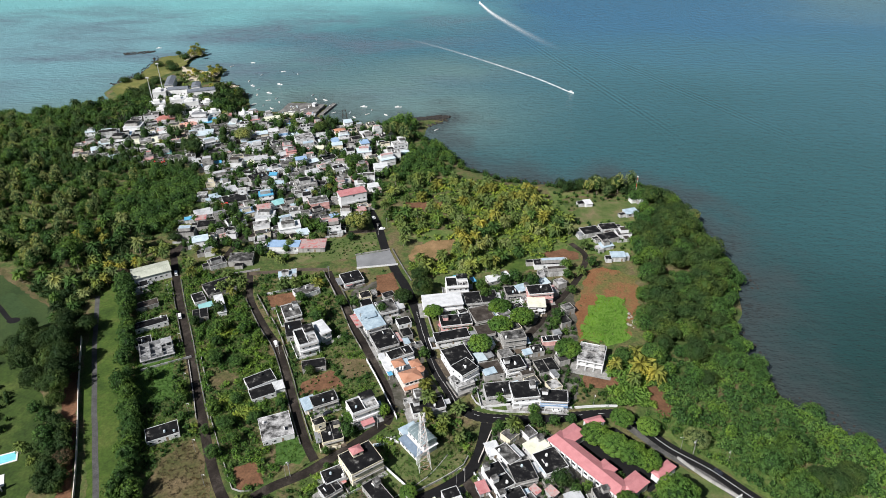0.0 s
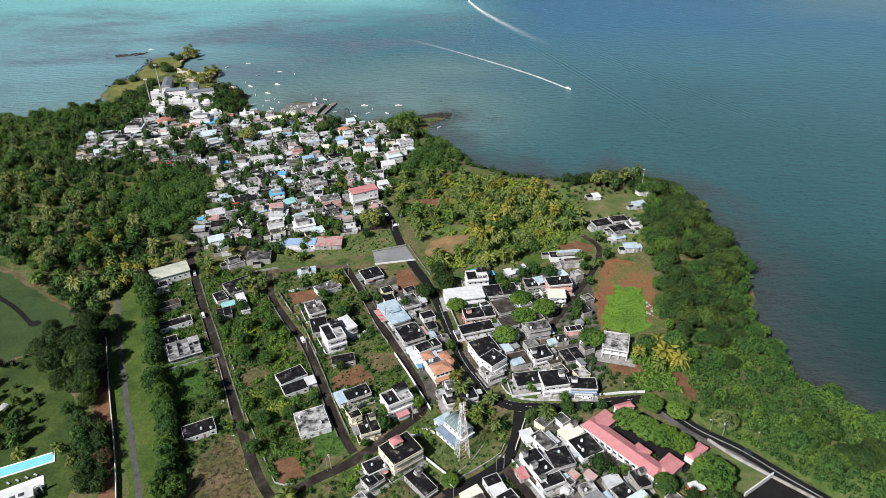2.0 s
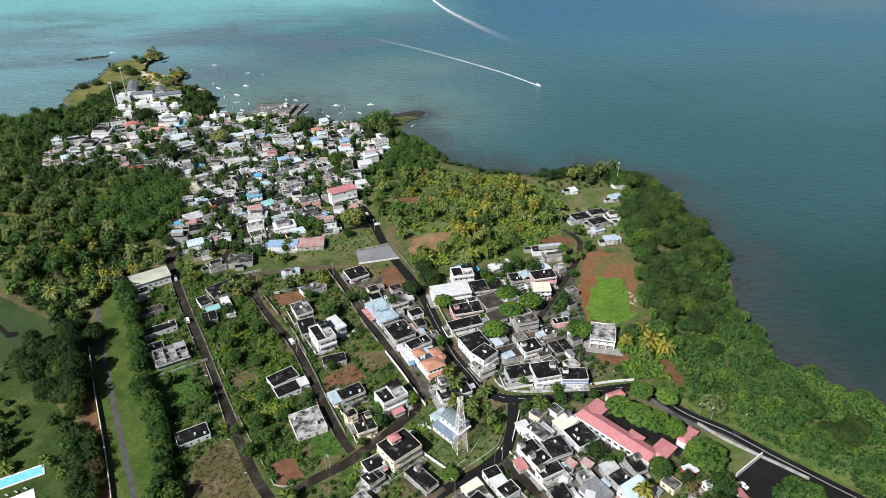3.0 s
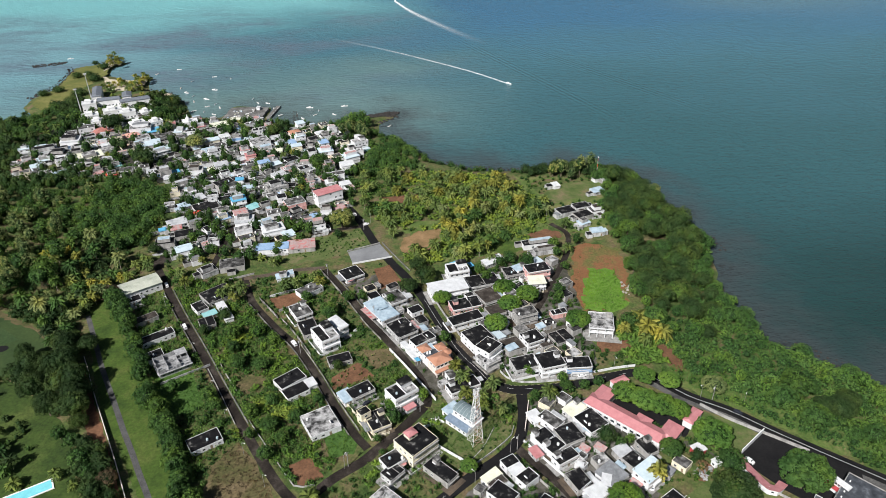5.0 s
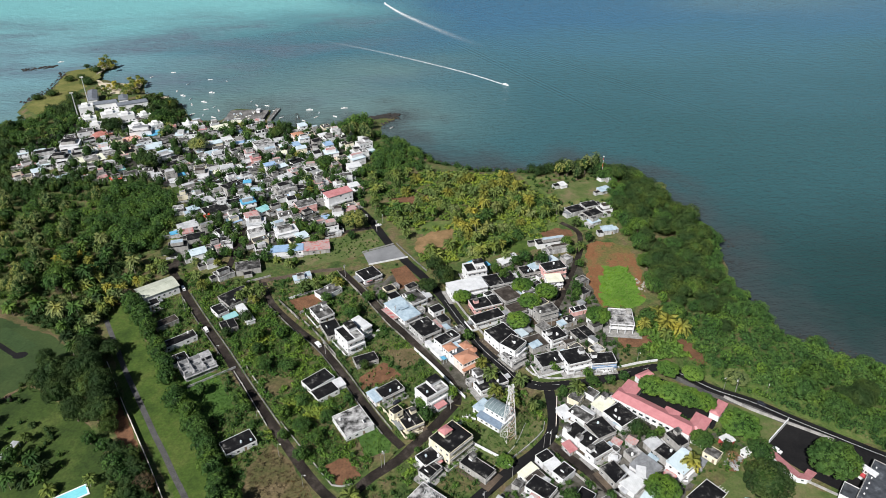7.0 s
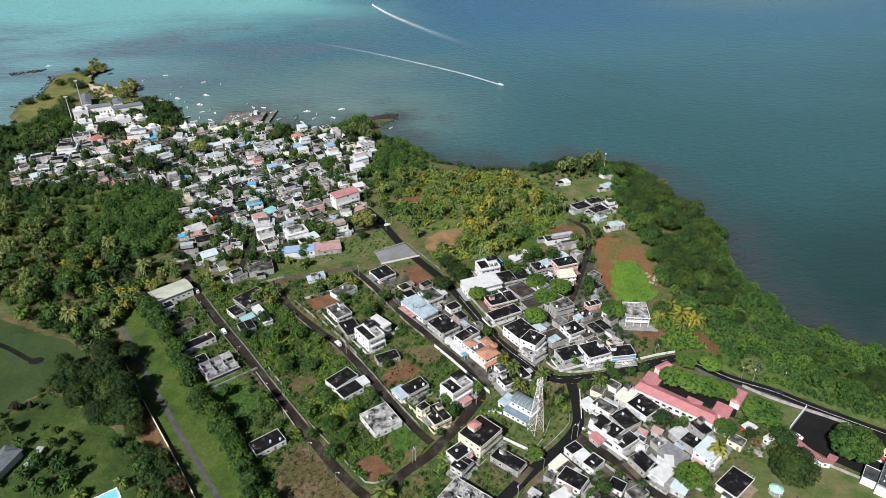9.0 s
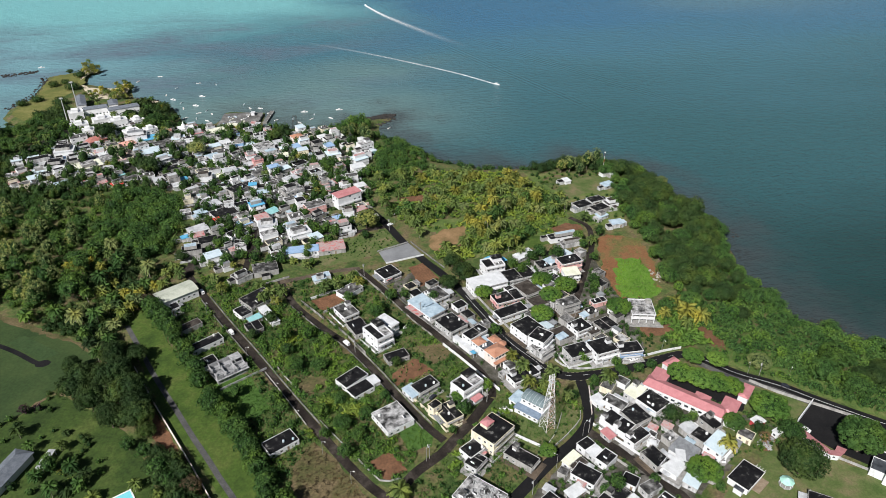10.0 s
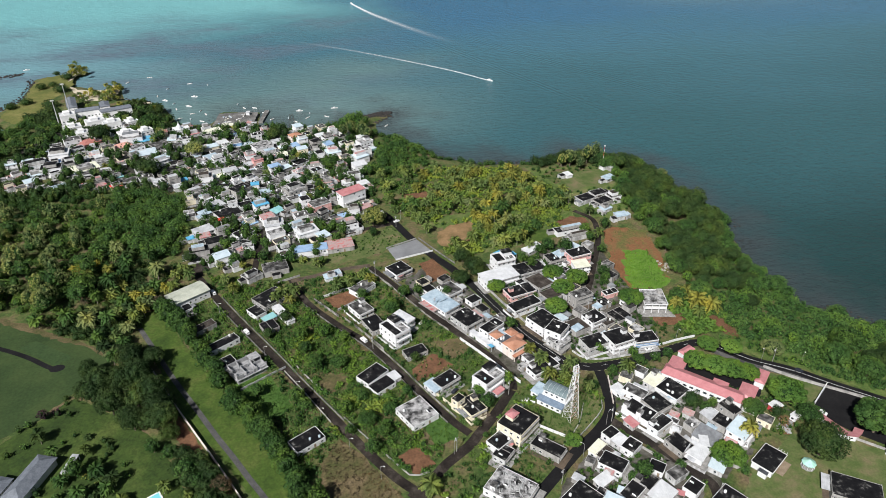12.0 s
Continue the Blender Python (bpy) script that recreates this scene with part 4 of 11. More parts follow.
def block(x0, y0, z0, x1, y1, z1):
    """One plain built-on room; its top face takes the second material."""
    bm = bmesh.new()
    v = box(bm, x0, y0, z0, x1, y1, z1)
    top = [f for f in bm.faces if all(q in v[4:] for q in f.verts)][0]
    bm.normal_update()
    bmesh.ops.inset_region(bm, faces=[top], thickness=0.16, depth=-0.14)
    top.material_index = 1
    return bm


def far_annex(root, w, d, h, wall):
    """Lower rooms, a roof room and a yard wall built on to a village house."""
    def skin():
        return [WALL[random.choice((wall, "aged", "grey"))], ROOF[random.choice(("black", "black", "grey", "stained", "greysheet", "brown", "bluegrey", "steel", "redmix", "black"))]]

    for _ in range(random.choice((1, 1, 2))):
        aw, ad, ah = random.uniform(2.6, 5.0), random.uniform(2.8, 5.6), random.uniform(2.3, 3.0)
        if random.random() < 0.5:
            x, y = random.choice((-1, 1)) * (w / 2 + aw / 2 - 0.1), random.uniform(-0.4, 0.4) * d
        else:
            x, y = random.uniform(-0.4, 0.4) * w, random.choice((-1, -1, 1)) * (d / 2 + ad / 2 - 0.1)
        part("annex", block(x - aw / 2, y - ad / 2, -0.4, x + aw / 2, y + ad / 2, ah), skin(), root)
    if h < 7 and random.random() < 0.4:
        u, v = random.uniform(-0.06, 0.06) * w, random.uniform(-0.1, 0.12) * d
        rw, rd = w * random.uniform(0.26, 0.42), d * random.uniform(0.2, 0.34)
        part("roof_room", block(u - rw, v - rd, h - 0.1, u + rw, v + rd, h + 2.3), skin(), root)
    if random.random() < 0.3:
        ey = random.uniform(2.0, 4.5)
        part("yard_wall", boxes((-w / 2 - 2.0, -d / 2 - ey, -0.3, w / 2, -d / 2 - ey + 0.2, 1.5)), WALL["aged"], root)


def annexes(root, w, d, h, wall):
    """What gathers round a house: paved yard, lean-to, stair head, bare column ends."""
    ex, ey = random.uniform(1.5, 3.2), random.uniform(1.5, 3.5)
    part("paved_yard", boxes((-w / 2 - ex, -d / 2 - ey, -0.3, w / 2 + random.uniform(0.5, 1.5), d / 2 + random.uniform(0.3, 1.0), 0.07)), CONCRETE if random.random() < 0.7 else TRACK, root)
    floors = 1 if h < 4.95 else (2 if h < 8 else 3)
    for k in range(floors):
        z = (k + 0.80) * h / floors
        part("sun_shade", boxes((-w / 2 + 0.2, -d / 2 - 0.75, z, w / 2 - 0.2, -d / 2, z + 0.1)), CONCRETE, root)
        if random.random() < 0.6:
            part("sun_shade", boxes((w / 2, -d / 2 + 0.4, z, w / 2 + 0.6, d / 2 - 0.4, z + 0.1)), CONCRETE, root)
    if random.random() < 0.6:
        skin = random.choice((WALL["aged"], WALL["white"], WALL["cream"], LANE_WALL, LANE_WALL))
        part("yard_wall", boxes((-w / 2 - ex, -d / 2 - ey, -0.3, w / 2 - 1.8, -d / 2 - ey + 0.16, 1.3)), skin, root)
        part("yard_wall", boxes((-w / 2 - ex, -d / 2 - ey + 0.16, -0.3, -w / 2 - ex + 0.16, d / 2, 1.3)), skin, root)
    if random.random() < 0.6:
        lw, ld = random.uniform(2.2, 3.4), d * random.uniform(0.35, 0.75)
        bm = corrugated(lw, ld, 2.35, 2.6)
        s = random.choice((-1, 1))
        bmesh.ops.translate(bm, vec=(s * (w / 2 + lw / 2 + 0.2), random.uniform(-0.1, 0.1) * d, 0), verts=bm.verts[:])
        part("lean_to", bm, ROOF[random.choice(("greysheet", "steel", "bluegrey", "steel", "redmix", "greysheet"))], root)
    if random.random() < 0.28:
        u, v = random.choice((-0.32, 0.32)) * w, random.uniform(0.1, 0.34) * d
        part("stair_head", boxes((u - 1.3, v - 1.1, h + 0.02, u + 1.3, v + 1.1, h + 2.1)), WALL[wall], root)
        part("stair_head_roof", boxes((u - 1.45, v - 1.25, h + 2.1, u + 1.45, v + 1.25, h + 2.25)), ROOF["grey"], root)
    if random.random() < 0.35:
        for sx in (-1, 1):
            for sy in (-1, 1):
                part("column_end", boxes((sx * (w / 2 - 0.3) - 0.14, sy * (d / 2 - 0.3) - 0.14, h, sx * (w / 2 - 0.3) + 0.14, sy * (d / 2 - 0.3) + 0.14, h + 0.85)), CONCRETE, root)


# ---- plants ----
RNG = np.random.default_rng(7)


def ball_quads(c, r, nu=7, nv=4):
    u = np.linspace(0, 2 * np.pi, nu + 1)
    v = np.linspace(0.05, np.pi - 0.3, nv + 1)
    out = []
    for i in range(nu):
        for j in range(nv):
            q = [(np.sin(b) * np.cos(a), np.sin(b) * np.sin(a), np.cos(b)) for a, b in ((u[i], v[j]), (u[i], v[j + 1]), (u[i + 1], v[j + 1]), (u[i + 1], v[j]))]
            out.append(q)
    return np.array(out) * np.asarray(r) + np.asarray(c)


def leaves_on(c, r, k, size, rng, away):
    """Leaf clumps over a lump: small quads that face outward with scatter."""
    d = rng.normal(size=(k, 3)) + away * 0.9
    d /= np.linalg.norm(d, axis=1)[:, None]
    p = c + d * r * rng.uniform(0.85, 1.2, (k, 1))
    nrm = d + rng.normal(size=(k, 3)) * 0.30
    nrm /= np.linalg.norm(nrm, axis=1)[:, None]
    t = np.cross(nrm, rng.normal(size=(k, 3)))
    t /= np.linalg.norm(t, axis=1)[:, None]
    b = np.cross(nrm, t)
    s = size * rng.uniform(0.6, 1.4, (k, 1))
    e = s * rng.uniform(0.5, 0.9, (k, 1))
    lift = nrm * s * 0.25
    tip = p + t * s * 0.6
    return np.stack([p - t * s * 1.15 + lift, tip - b * e * 1.25, tip + b * e * 1.25, tip + b * e * 1.25], 1)


def crown(seed, width, height, lumps, per_lump, size, lump=0.15, tall=1.0, solid=False, core=(8, 4), spread=(0.74, 1.04)):
    """A leafy dome: a core to be painted as dark inner shade, and lumps of leaf clumps of uneven size all over it; base
    at z = 0.
    """
    rng = np.random.default_rng(seed)
    axes = np.array([width * 0.40 * rng.uniform(0.9, 1.1), width * 0.40 * rng.uniform(0.9, 1.1), height * 0.52])
    mid = np.array([0, 0, height * 0.42])
    out = [ball_quads(mid, axes * 0.86, *core)]
    for i in range(lumps):
        z = 1.0 - 1.35 * (i + 0.5) / lumps
        a = i * 2.39996 + rng.uniform(-0.35, 0.35)
        q = math.sqrt(max(0.0, 1 - z * z))
        away = np.array([q * math.cos(a), q * math.sin(a), z])
        c = mid + away * axes * rng.uniform(*spread)
        lr = width * lump * rng.uniform(0.65, 1.25)
        r = np.array([lr, lr, lr * tall * rng.uniform(0.7, 1.0)])
        out.append(leaves_on(c, r, per_lump, size, rng, away))
        if solid:
            out.append(ball_quads(c, r * 0.8, 5, 3))
    q = np.concatenate(out)
    reach = np.percentile(np.hypot(q[..., 0], q[..., 1]), 97)
    q[..., :2] *= width / 2 / reach
    return q


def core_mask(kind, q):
    """Marks the core quads of a crown, which take the painted inner shade and come first in its array."""
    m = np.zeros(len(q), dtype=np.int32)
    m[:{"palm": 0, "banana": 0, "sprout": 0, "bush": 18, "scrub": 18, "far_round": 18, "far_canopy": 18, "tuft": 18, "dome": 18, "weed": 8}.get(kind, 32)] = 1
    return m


def frond_quads(rng, length, droop, az, up, wide=0.85, leaflets=8):
    out = []
    ca, sa = math.cos(az), math.sin(az)
    pts = []
    for i in range(leaflets + 1):
        t = i / leaflets
        pts.append(np.array([length * t * math.cos(up) * (1 - 0.12 * t * droop), 0, length * (t * math.sin(up) - droop * t * t)]))
    for i in range(leaflets):
        t = (i + 0.5) / leaflets
        a, b = pts[i], pts[i + 1]
        wd = wide * (0.35 + 0.9 * math.sin(math.pi * min(1, t * 0.85 + 0.12)))
        for sd in (-1, 1):
            tip = np.array([0.35 * wd, sd * wd, -0.45 * wd + rng.uniform(-0.1, 0.1)])
            gap = (b - a) * 0.22
            out.append([a, a + tip, b - gap + tip, b - gap])
    q = np.array(out)
    x, y = q[..., 0] * ca - q[..., 1] * sa, q[..., 0] * sa + q[..., 1] * ca
    return np.stack([x, y, q[..., 2]], -1)


def palm_crown(seed, fronds=22, length=4.3):
    rng = np.random.default_rng(seed)
    out = []
    for i in range(fronds):
        az = i * 2.4 + rng.uniform(-0.25, 0.25)
        up = rng.uniform(0.05, 0.95) if i % 3 else rng.uniform(-0.35, 0.2)
        out.append(frond_quads(rng, length * rng.uniform(0.8, 1.1), rng.uniform(0.35, 0.7), az, up))
    return np.concatenate(out)


def banana_crown(seed):
    rng = np.random.default_rng(seed)
    out = []
    for i in range(8):
        out.append(frond_quads(rng, rng.uniform(1.6, 2.3), rng.uniform(0.3, 0.7), i * 2.4, rng.uniform(0.4, 1.1), 0.42, 4))
    return np.concatenate(out)


CROWNS = {
    "broad": [crown(10 + i, 10, 5.0, 50, 44, 0.23, 0.11, spread=(0.82, 1.03)) for i in range(4)],
    "umbrella": [crown(20 + i, 12, 4.2, 110, 46, 0.23, 0.075, 0.75, spread=(0.90, 1.03)) for i in range(3)],
    "round": [crown(30 + i, 6, 4.8, 20, 40, 0.21, 0.15) for i in range(4)],
    "far_round": [crown(35 + i, 6, 4.8, 10, 13, 0.34, 0.19, 1.0, False, (6, 3)) for i in range(4)],
    "bush": [crown(40 + i, 3.2, 2.0, 6, 11, 0.23, 0.24, 1.0, False, (6, 3)) for i in range(5)],
    "tuft": [crown(50 + i, 6.0, 6.4, 22, 22, 0.24, 0.16, 1.1, False, (6, 3)) for i in range(4)],
    "canopy": [crown(60 + i, 9, 5.4, 40, 30, 0.24, 0.12, spread=(0.82, 1.03)) for i in range(6)],
    "far_canopy": [crown(65 + i, 9, 5.4, 24, 16, 0.36, 0.15, 1.0, False, (6, 3), (0.80, 1.04)) for i in range(6)],
    "great": [crown(95 + i, 13, 8.6, 84, 44, 0.25, 0.095, spread=(0.84, 1.03)) for i in range(4)],
    "dome": [crown(100 + i, 12, 5.6, 30, 26, 0.34, 0.13, 0.8, False, (6, 3)) for i in range(3)],
    "weed": [crown(75 + i, 1.6, 0.9, 2, 7, 0.26, 0.3, 1.0, False, (4, 2)) for i in range(6)],
    "sprout": [crown(78 + i, 1.6, 0.8, 3, 6, 0.24, 0.3, 1.0, False, (4, 2))[8:] for i in range(5)],
    "scrub": [crown(70 + i, 6, 3.0, 11, 12, 0.32, 0.19, 1.0, False, (6, 3)) for i in range(5)],
}
PALMS = [palm_crown(80 + i) for i in range(4)]
BANANAS = [banana_crown(90 + i) for i in range(4)]
CROWN_ME = {}


def crown_mesh(kind, i, leaf):
    key = (kind, i, leaf)
    if key not in CROWN_ME:
        src = PALMS if kind == "palm" else (BANANAS if kind == "banana" else CROWNS[kind])
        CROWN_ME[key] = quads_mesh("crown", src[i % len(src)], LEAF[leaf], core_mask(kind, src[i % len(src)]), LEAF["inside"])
    return CROWN_ME[key]


def trunk_mesh(h, r, seed, lean=0.0, limbs=4, reach=2.0, material=BARK):
    rng = random.Random(seed)
    bm = bmesh.new()
    p, rad = Vector((0, 0, -0.3)), r
    for i in range(4):
        q = Vector((lean * ((i + 1) / 4) ** 2, 0, h * (i + 1) / 4))
        tube(bm, p, q, rad, rad * 0.82)
        p, rad = q, rad * 0.82
    for i in range(limbs):
        a = i * 2 * math.pi / limbs + rng.uniform(-0.4, 0.4)
        tube(bm, p - Vector((0, 0, 0.3 * h * rng.random())), p + Vector((reach * math.cos(a), reach * math.sin(a), reach * 0.7)), rad * 0.7, rad * 0.25, 5)
    return mesh_of(bm, "trunk", material)


TRUNKS = {k: [trunk_mesh(h, r, s, 0.3, 4, reach) for s in range(2)] for k, h, r, reach in (("broad", 3.2, 0.32, 2.6), ("umbrella", 4.0, 0.36, 3.4), ("round", 2.0, 0.2, 1.4), ("tuft", 4.0, 0.25, 1.5), ("great", 5.0, 0.5, 4.0), ("dome", 1.6, 0.3, 2.0), ("bush", 0.6, 0.08, 0.5))}
PALM_TRUNKS = [trunk_mesh(h, 0.16, 3, ln, 0, 0, PALM_BARK) for h, ln in ((5.0, 0.4), (6.4, 1.0), (7.6, -0.7), (3.8, 0.2))]
BANANA_STEM = trunk_mesh(1.3, 0.14, 4, 0.0, 0, 0, LEAF["light"])
TREE_WORDS = {"broad": "spreading broadleaf tree", "umbrella": "wide flat-crowned rain tree", "round": "round leafy garden tree", "bush": "leafy garden bush", "tuft": "tall feathery casuarina tree", "great": "tall dense spreading tree", "dome": "low domed coastal shrub tree"}
LEAF_WORDS = {"mid": "green", "dark": "dark green", "olive": "olive-green", "light": "light green", "palm": "green", "yellow": "yellowing", "dry": "brown half-dry", "purple": "purple-leaved", "bank": "green"}
PLANT_COUNT = [0]


def tree(kind, x, y, size=1.0, leaf="mid", tall=1.0, near_what="among village houses"):
    """A tree with trunk and crown, at its own size and turn."""
    PLANT_COUNT[0] += 1
    k = PLANT_COUNT[0]
    root = thing("bush" if kind == "bush" else "tree", x, y, (k * 67) % 360, None, "%s %s %s" % (LEAF_WORDS[leaf], TREE_WORDS[kind], near_what), "bush" if kind == "bush" else "tree")
    root.scale = (size, size, size * tall)
    base = {"broad": 2.4, "umbrella": 3.6, "round": 1.2, "bush": 0.1, "tuft": 2.4, "great": 3.0, "dome": -0.2}[kind]
    link_mesh("trunk", TRUNKS[kind][k % 2], root)
    c = link_mesh("crown", crown_mesh("far_round" if kind == "round" and y > 380 else kind, k, leaf), root)
    c.location = (0, 0, base)
    return root


def palm(x, y, size=1.0, leaf="palm", which=None, near_what="in a coconut grove"):
    PLANT_COUNT[0] += 1
    k = PLANT_COUNT[0] if which is None else which
    root = thing("palm_tree", x, y, (PLANT_COUNT[0] * 79) % 360, None, "%s coconut palm with feathered fronds %s" % (LEAF_WORDS[leaf], near_what), "palm tree")
    root.scale = (size, size, size)
    link_mesh("trunk", PALM_TRUNKS[k % 4], root)
    c = link_mesh("crown", crown_mesh("palm", k, leaf), root)
    c.location = ((0.4, 1.0, -0.7, 0.2)[k % 4], 0, (5.0, 6.4, 7.6, 3.8)[k % 4])
    return root


def inside(pts, x, y):
    c = False
    for (ax, ay), (bx, by) in zip(pts, pts[1:] + pts[:1]):
        if (ay > y) != (by > y) and x < (y - ay) / (by - ay) * (bx - ax) + ax:
            c = not c
    return c


def scatter(pts, gap, seed, keep=1.0):
    """Jittered places inside a plan outline."""
    rng = random.Random(seed)
    xs, ys = [p[0] for p in pts], [p[1] for p in pts]
    out = []
    y = min(ys)
    row = 0
    while y < max(ys):
        x = min(xs) + (row % 2) * gap / 2
        while x < max(xs):
            u, v = x + rng.uniform(-0.42, 0.42) * gap, y + rng.uniform(-0.42, 0.42) * gap
            if rng.random() < keep and inside(pts, u, v):
                out.append((u, v))
            x += gap
        y += gap * 0.87
        row += 1
    return out


def woods(name, pts, kind, gap, leaf, seed, low=0.75, high=1.3, lift=2.0, keep=1.0, label="", category="forest", avoid=(), clear=None, fields=True):
    """A wood or thicket: many crowns in one body of leaves."""
    rng = np.random.default_rng(seed)
    out, inner = [], []
    src = PALMS if kind == "palm" else (BANANAS if kind == "banana" else CROWNS[kind])
    for x, y in scatter(pts, gap, seed, keep):
        if x < -0.80 * y - 22 or y < 142 or any(inside(q, x, y) for q in avoid):
            continue
        if clear is not None and not free(x, y, clear, fields):
            continue
        s = rng.uniform(low, high)
        a = rng.uniform(0, 6.28)
        q = src[rng.integers(len(src))] * np.array([s, s, s * rng.uniform(0.8, 1.25)])
        c, t = math.cos(a), math.sin(a)
        q = np.stack([q[..., 0] * c - q[..., 1] * t + x, q[..., 0] * t + q[..., 1] * c + y, q[..., 2] + ground_z(x, y) + lift * s], -1)
        out.append(q)
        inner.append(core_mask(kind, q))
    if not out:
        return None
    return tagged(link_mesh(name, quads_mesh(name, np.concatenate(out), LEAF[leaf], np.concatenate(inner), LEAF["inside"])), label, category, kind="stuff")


def ground_z(x, y):
    d = float(shore_distance(np.array([x]), np.array([y]))[0])
    s = min(1.0, max(0.0, d / 9.0))
    return 0.15 + (gz(x, y) - 0.15) * s * s * (3 - 2 * s)

# ---- woods and thickets ----
PALM_EDGE = [(-240.4, 400), (-190, 372), (-184, 352), (-196, 330), (-205, 306), (-212, 286), (-230, 303), (-250, 315), (-262, 325), (-240, 340)]
EAST_WOOD = [(123.8, 452.0), (139, 437.7), (153.0, 409.1), (157, 376.4), (163, 340.5), (143.7, 290.8), (147, 264.2), (146, 246.5), (161, 227.4), (181, 203.4), (205, 160), (190, 140), (150, 172), (128, 196), (112, 212), (99.0, 226.6), (94.9, 261.0), (97, 297.4), (107, 335.4), (104.0, 366.6), (114.6, 402.6)]
EAST_LIGHT = [(96, 222), (94, 262), (110, 262), (140, 250), (160, 226), (184, 198), (190, 160), (166, 160), (134, 186), (112, 206)]
EAST_UPPER = [(131, 447.0), (140, 434), (151, 409.1), (150, 376.4), (154, 340.5), (136, 292), (137, 274), (132, 262), (124, 276), (116, 258), (106, 272), (98, 264), (99, 297.4), (110, 337.4), (113.0, 366.6), (127, 402.6)]
woods("woodland", EAST_UPPER, "canopy", 8.6, "dark", 1, 0.75, 1.6, 3.0, 0.92, "dark green spreading shore trees on a bank")
woods("woodland", EAST_WOOD, "canopy", 6.6, "bank", 23, 0.55, 1.25, 1.6, 1.0, "dense green shore woodland on a bank", avoid=(EAST_LIGHT, EAST_UPPER))
def fringe(line, depth, over, kind, gap, leaf, seed, low, high, keep, label):
    """Shrubs that follow a stretch of the coast and overhang it a little."""
    way = smooth_line(line, 6.0)
    rim, back = [], []
    for i, p in enumerate(way):
        t = (way[min(i + 1, len(way) - 1)] - way[max(i - 1, 0)]).normalized()
        rim.append((p.x + t.y * over, p.y - t.x * over))
        back.append((p.x - t.y * depth, p.y + t.x * depth))
    woods("shrubs", rim + back[::-1], kind, gap, leaf, seed, low, high, 0.0, keep, label, "shrubs")


fringe(EAST[2:], 10.0, -2.4, "scrub", 4.2, "light", 24, 0.7, 1.3, 0.9, "bright green shrubs along the shore edge")
fringe(NORTH[:7], 9.0, 0.0, "scrub", 4.6, "mid", 27, 0.6, 1.1, 0.8, "green shrubs along a muddy shore")
woods("shrubs", EAST_LIGHT, "scrub", 3.4, "bank", 2, 0.4, 1.1, 0.2, 1.0, "tangled green shrubs on a bank", "shrubs")
woods("shrubs", EAST_WOOD, "scrub", 9.5, "mid", 3, 0.7, 1.2, 0.0, 0.7, "low green shrubs under shore trees", "shrubs")
POINT_WOOD = [(61.8, 446), (97.9, 462.7), (125, 455.5), (140, 440.4), (155, 410), (158, 378), (128, 380.7), (129, 399.2), (129, 424), (117, 440), (86, 443)]
woods("woodland", POINT_WOOD, "far_canopy", 5.5, "dark", 4, 0.6, 1.05, 1.0, 1.0, "dark green shore trees on a point")
NORTH_WOOD = [(-43.9, 522.0), (-22.1, 536.6), (-9.1, 508.4), (-3.7, 484.7), (-12, 462.0), (-41.9, 455.6), (-52.7, 444.3), (-50, 480)]
woods("woodland", NORTH_WOOD, "far_canopy", 6.5, "mid", 5, 0.6, 1.1, 0.5, 1.0, "bright green thicket by the sea")
WEST_JUNGLE = [(-240, 478), (-199.7, 470.0), (-184.0, 431.0), (-183.9, 394.6), (-190.6, 369.1), (-211.5, 362.7), (-228, 385), (-240, 420)]
woods("woodland", WEST_JUNGLE, "far_canopy", 6.8, "mid", 6, 0.6, 1.4, 0.5, 1.0, "green creeper-covered jungle", avoid=(PALM_EDGE,))
WEST_TALL = [(-420, 540), (-334, 474), (-298, 456), (-240, 452), (-240, 420), (-228, 385), (-215, 362), (-225, 335), (-231.8, 322.4), (-257.2, 326.5), (-276.5, 341), (-420, 440)]
woods("woodland", WEST_TALL, "far_canopy", 8.5, "mid", 7, 0.6, 1.1, 0.4, 1.0, "green understorey of a coastal wood", avoid=(PALM_EDGE,), clear=2.0, fields=False)
woods("woodland", WEST_TALL, "tuft", 12.0, "olive", 17, 1.2, 1.9, 2.4, 0.6, "tall olive-green casuarina wood", avoid=(PALM_EDGE,), clear=2.0, fields=False)
woods("woodland", WEST_TALL, "far_canopy", 15.0, "mid", 18, 1.0, 1.6, 4.0, 0.6, "broad green trees in a coastal wood", clear=2.0, fields=False)
LEFT_WOOD = [(-430, 585), (-430, 550), (-345, 486), (-328, 486), (-326, 505), (-338, 540), (-352, 562)]
woods("woodland", LEFT_WOOD, "far_canopy", 8.0, "mid", 25, 0.8, 1.4, 2.0, 1.0, "dark green coastal trees behind a village", clear=2.0, fields=False)
woods("woodland", LEFT_WOOD, "tuft", 11.0, "olive", 26, 1.1, 1.7, 2.2, 0.7, "tall casuarinas behind a village", clear=2.0, fields=False)
woods("woodland", [(-300, 620), (-316, 650), (-334, 640), (-346, 622), (-430, 590), (-420, 570), (-352, 556), (-330, 568), (-306, 600)], "far_canopy", 7.5, "mid", 8, 0.7, 1.2, 1.5, 0.9, "green coastal trees beyond houses", clear=2.0, fields=False)
woods("woodland", [(-345, 486), (-298, 454), (-240, 450), (-238, 476), (-262, 486), (-296, 478), (-322, 492)], "far_canopy", 6.6, "mid", 19, 0.5, 0.9, 0.2, 1.0, "dark green trees below village houses", clear=1.5, fields=False)
woods("woodland", [(-250, 315), (-229, 320), (-212, 322), (-204, 300), (-208, 286), (-228, 304)], "scrub", 4.5, "dark", 9, 0.8, 1.2, 0.0, 1.0, "dark green thicket beside a golf lawn")
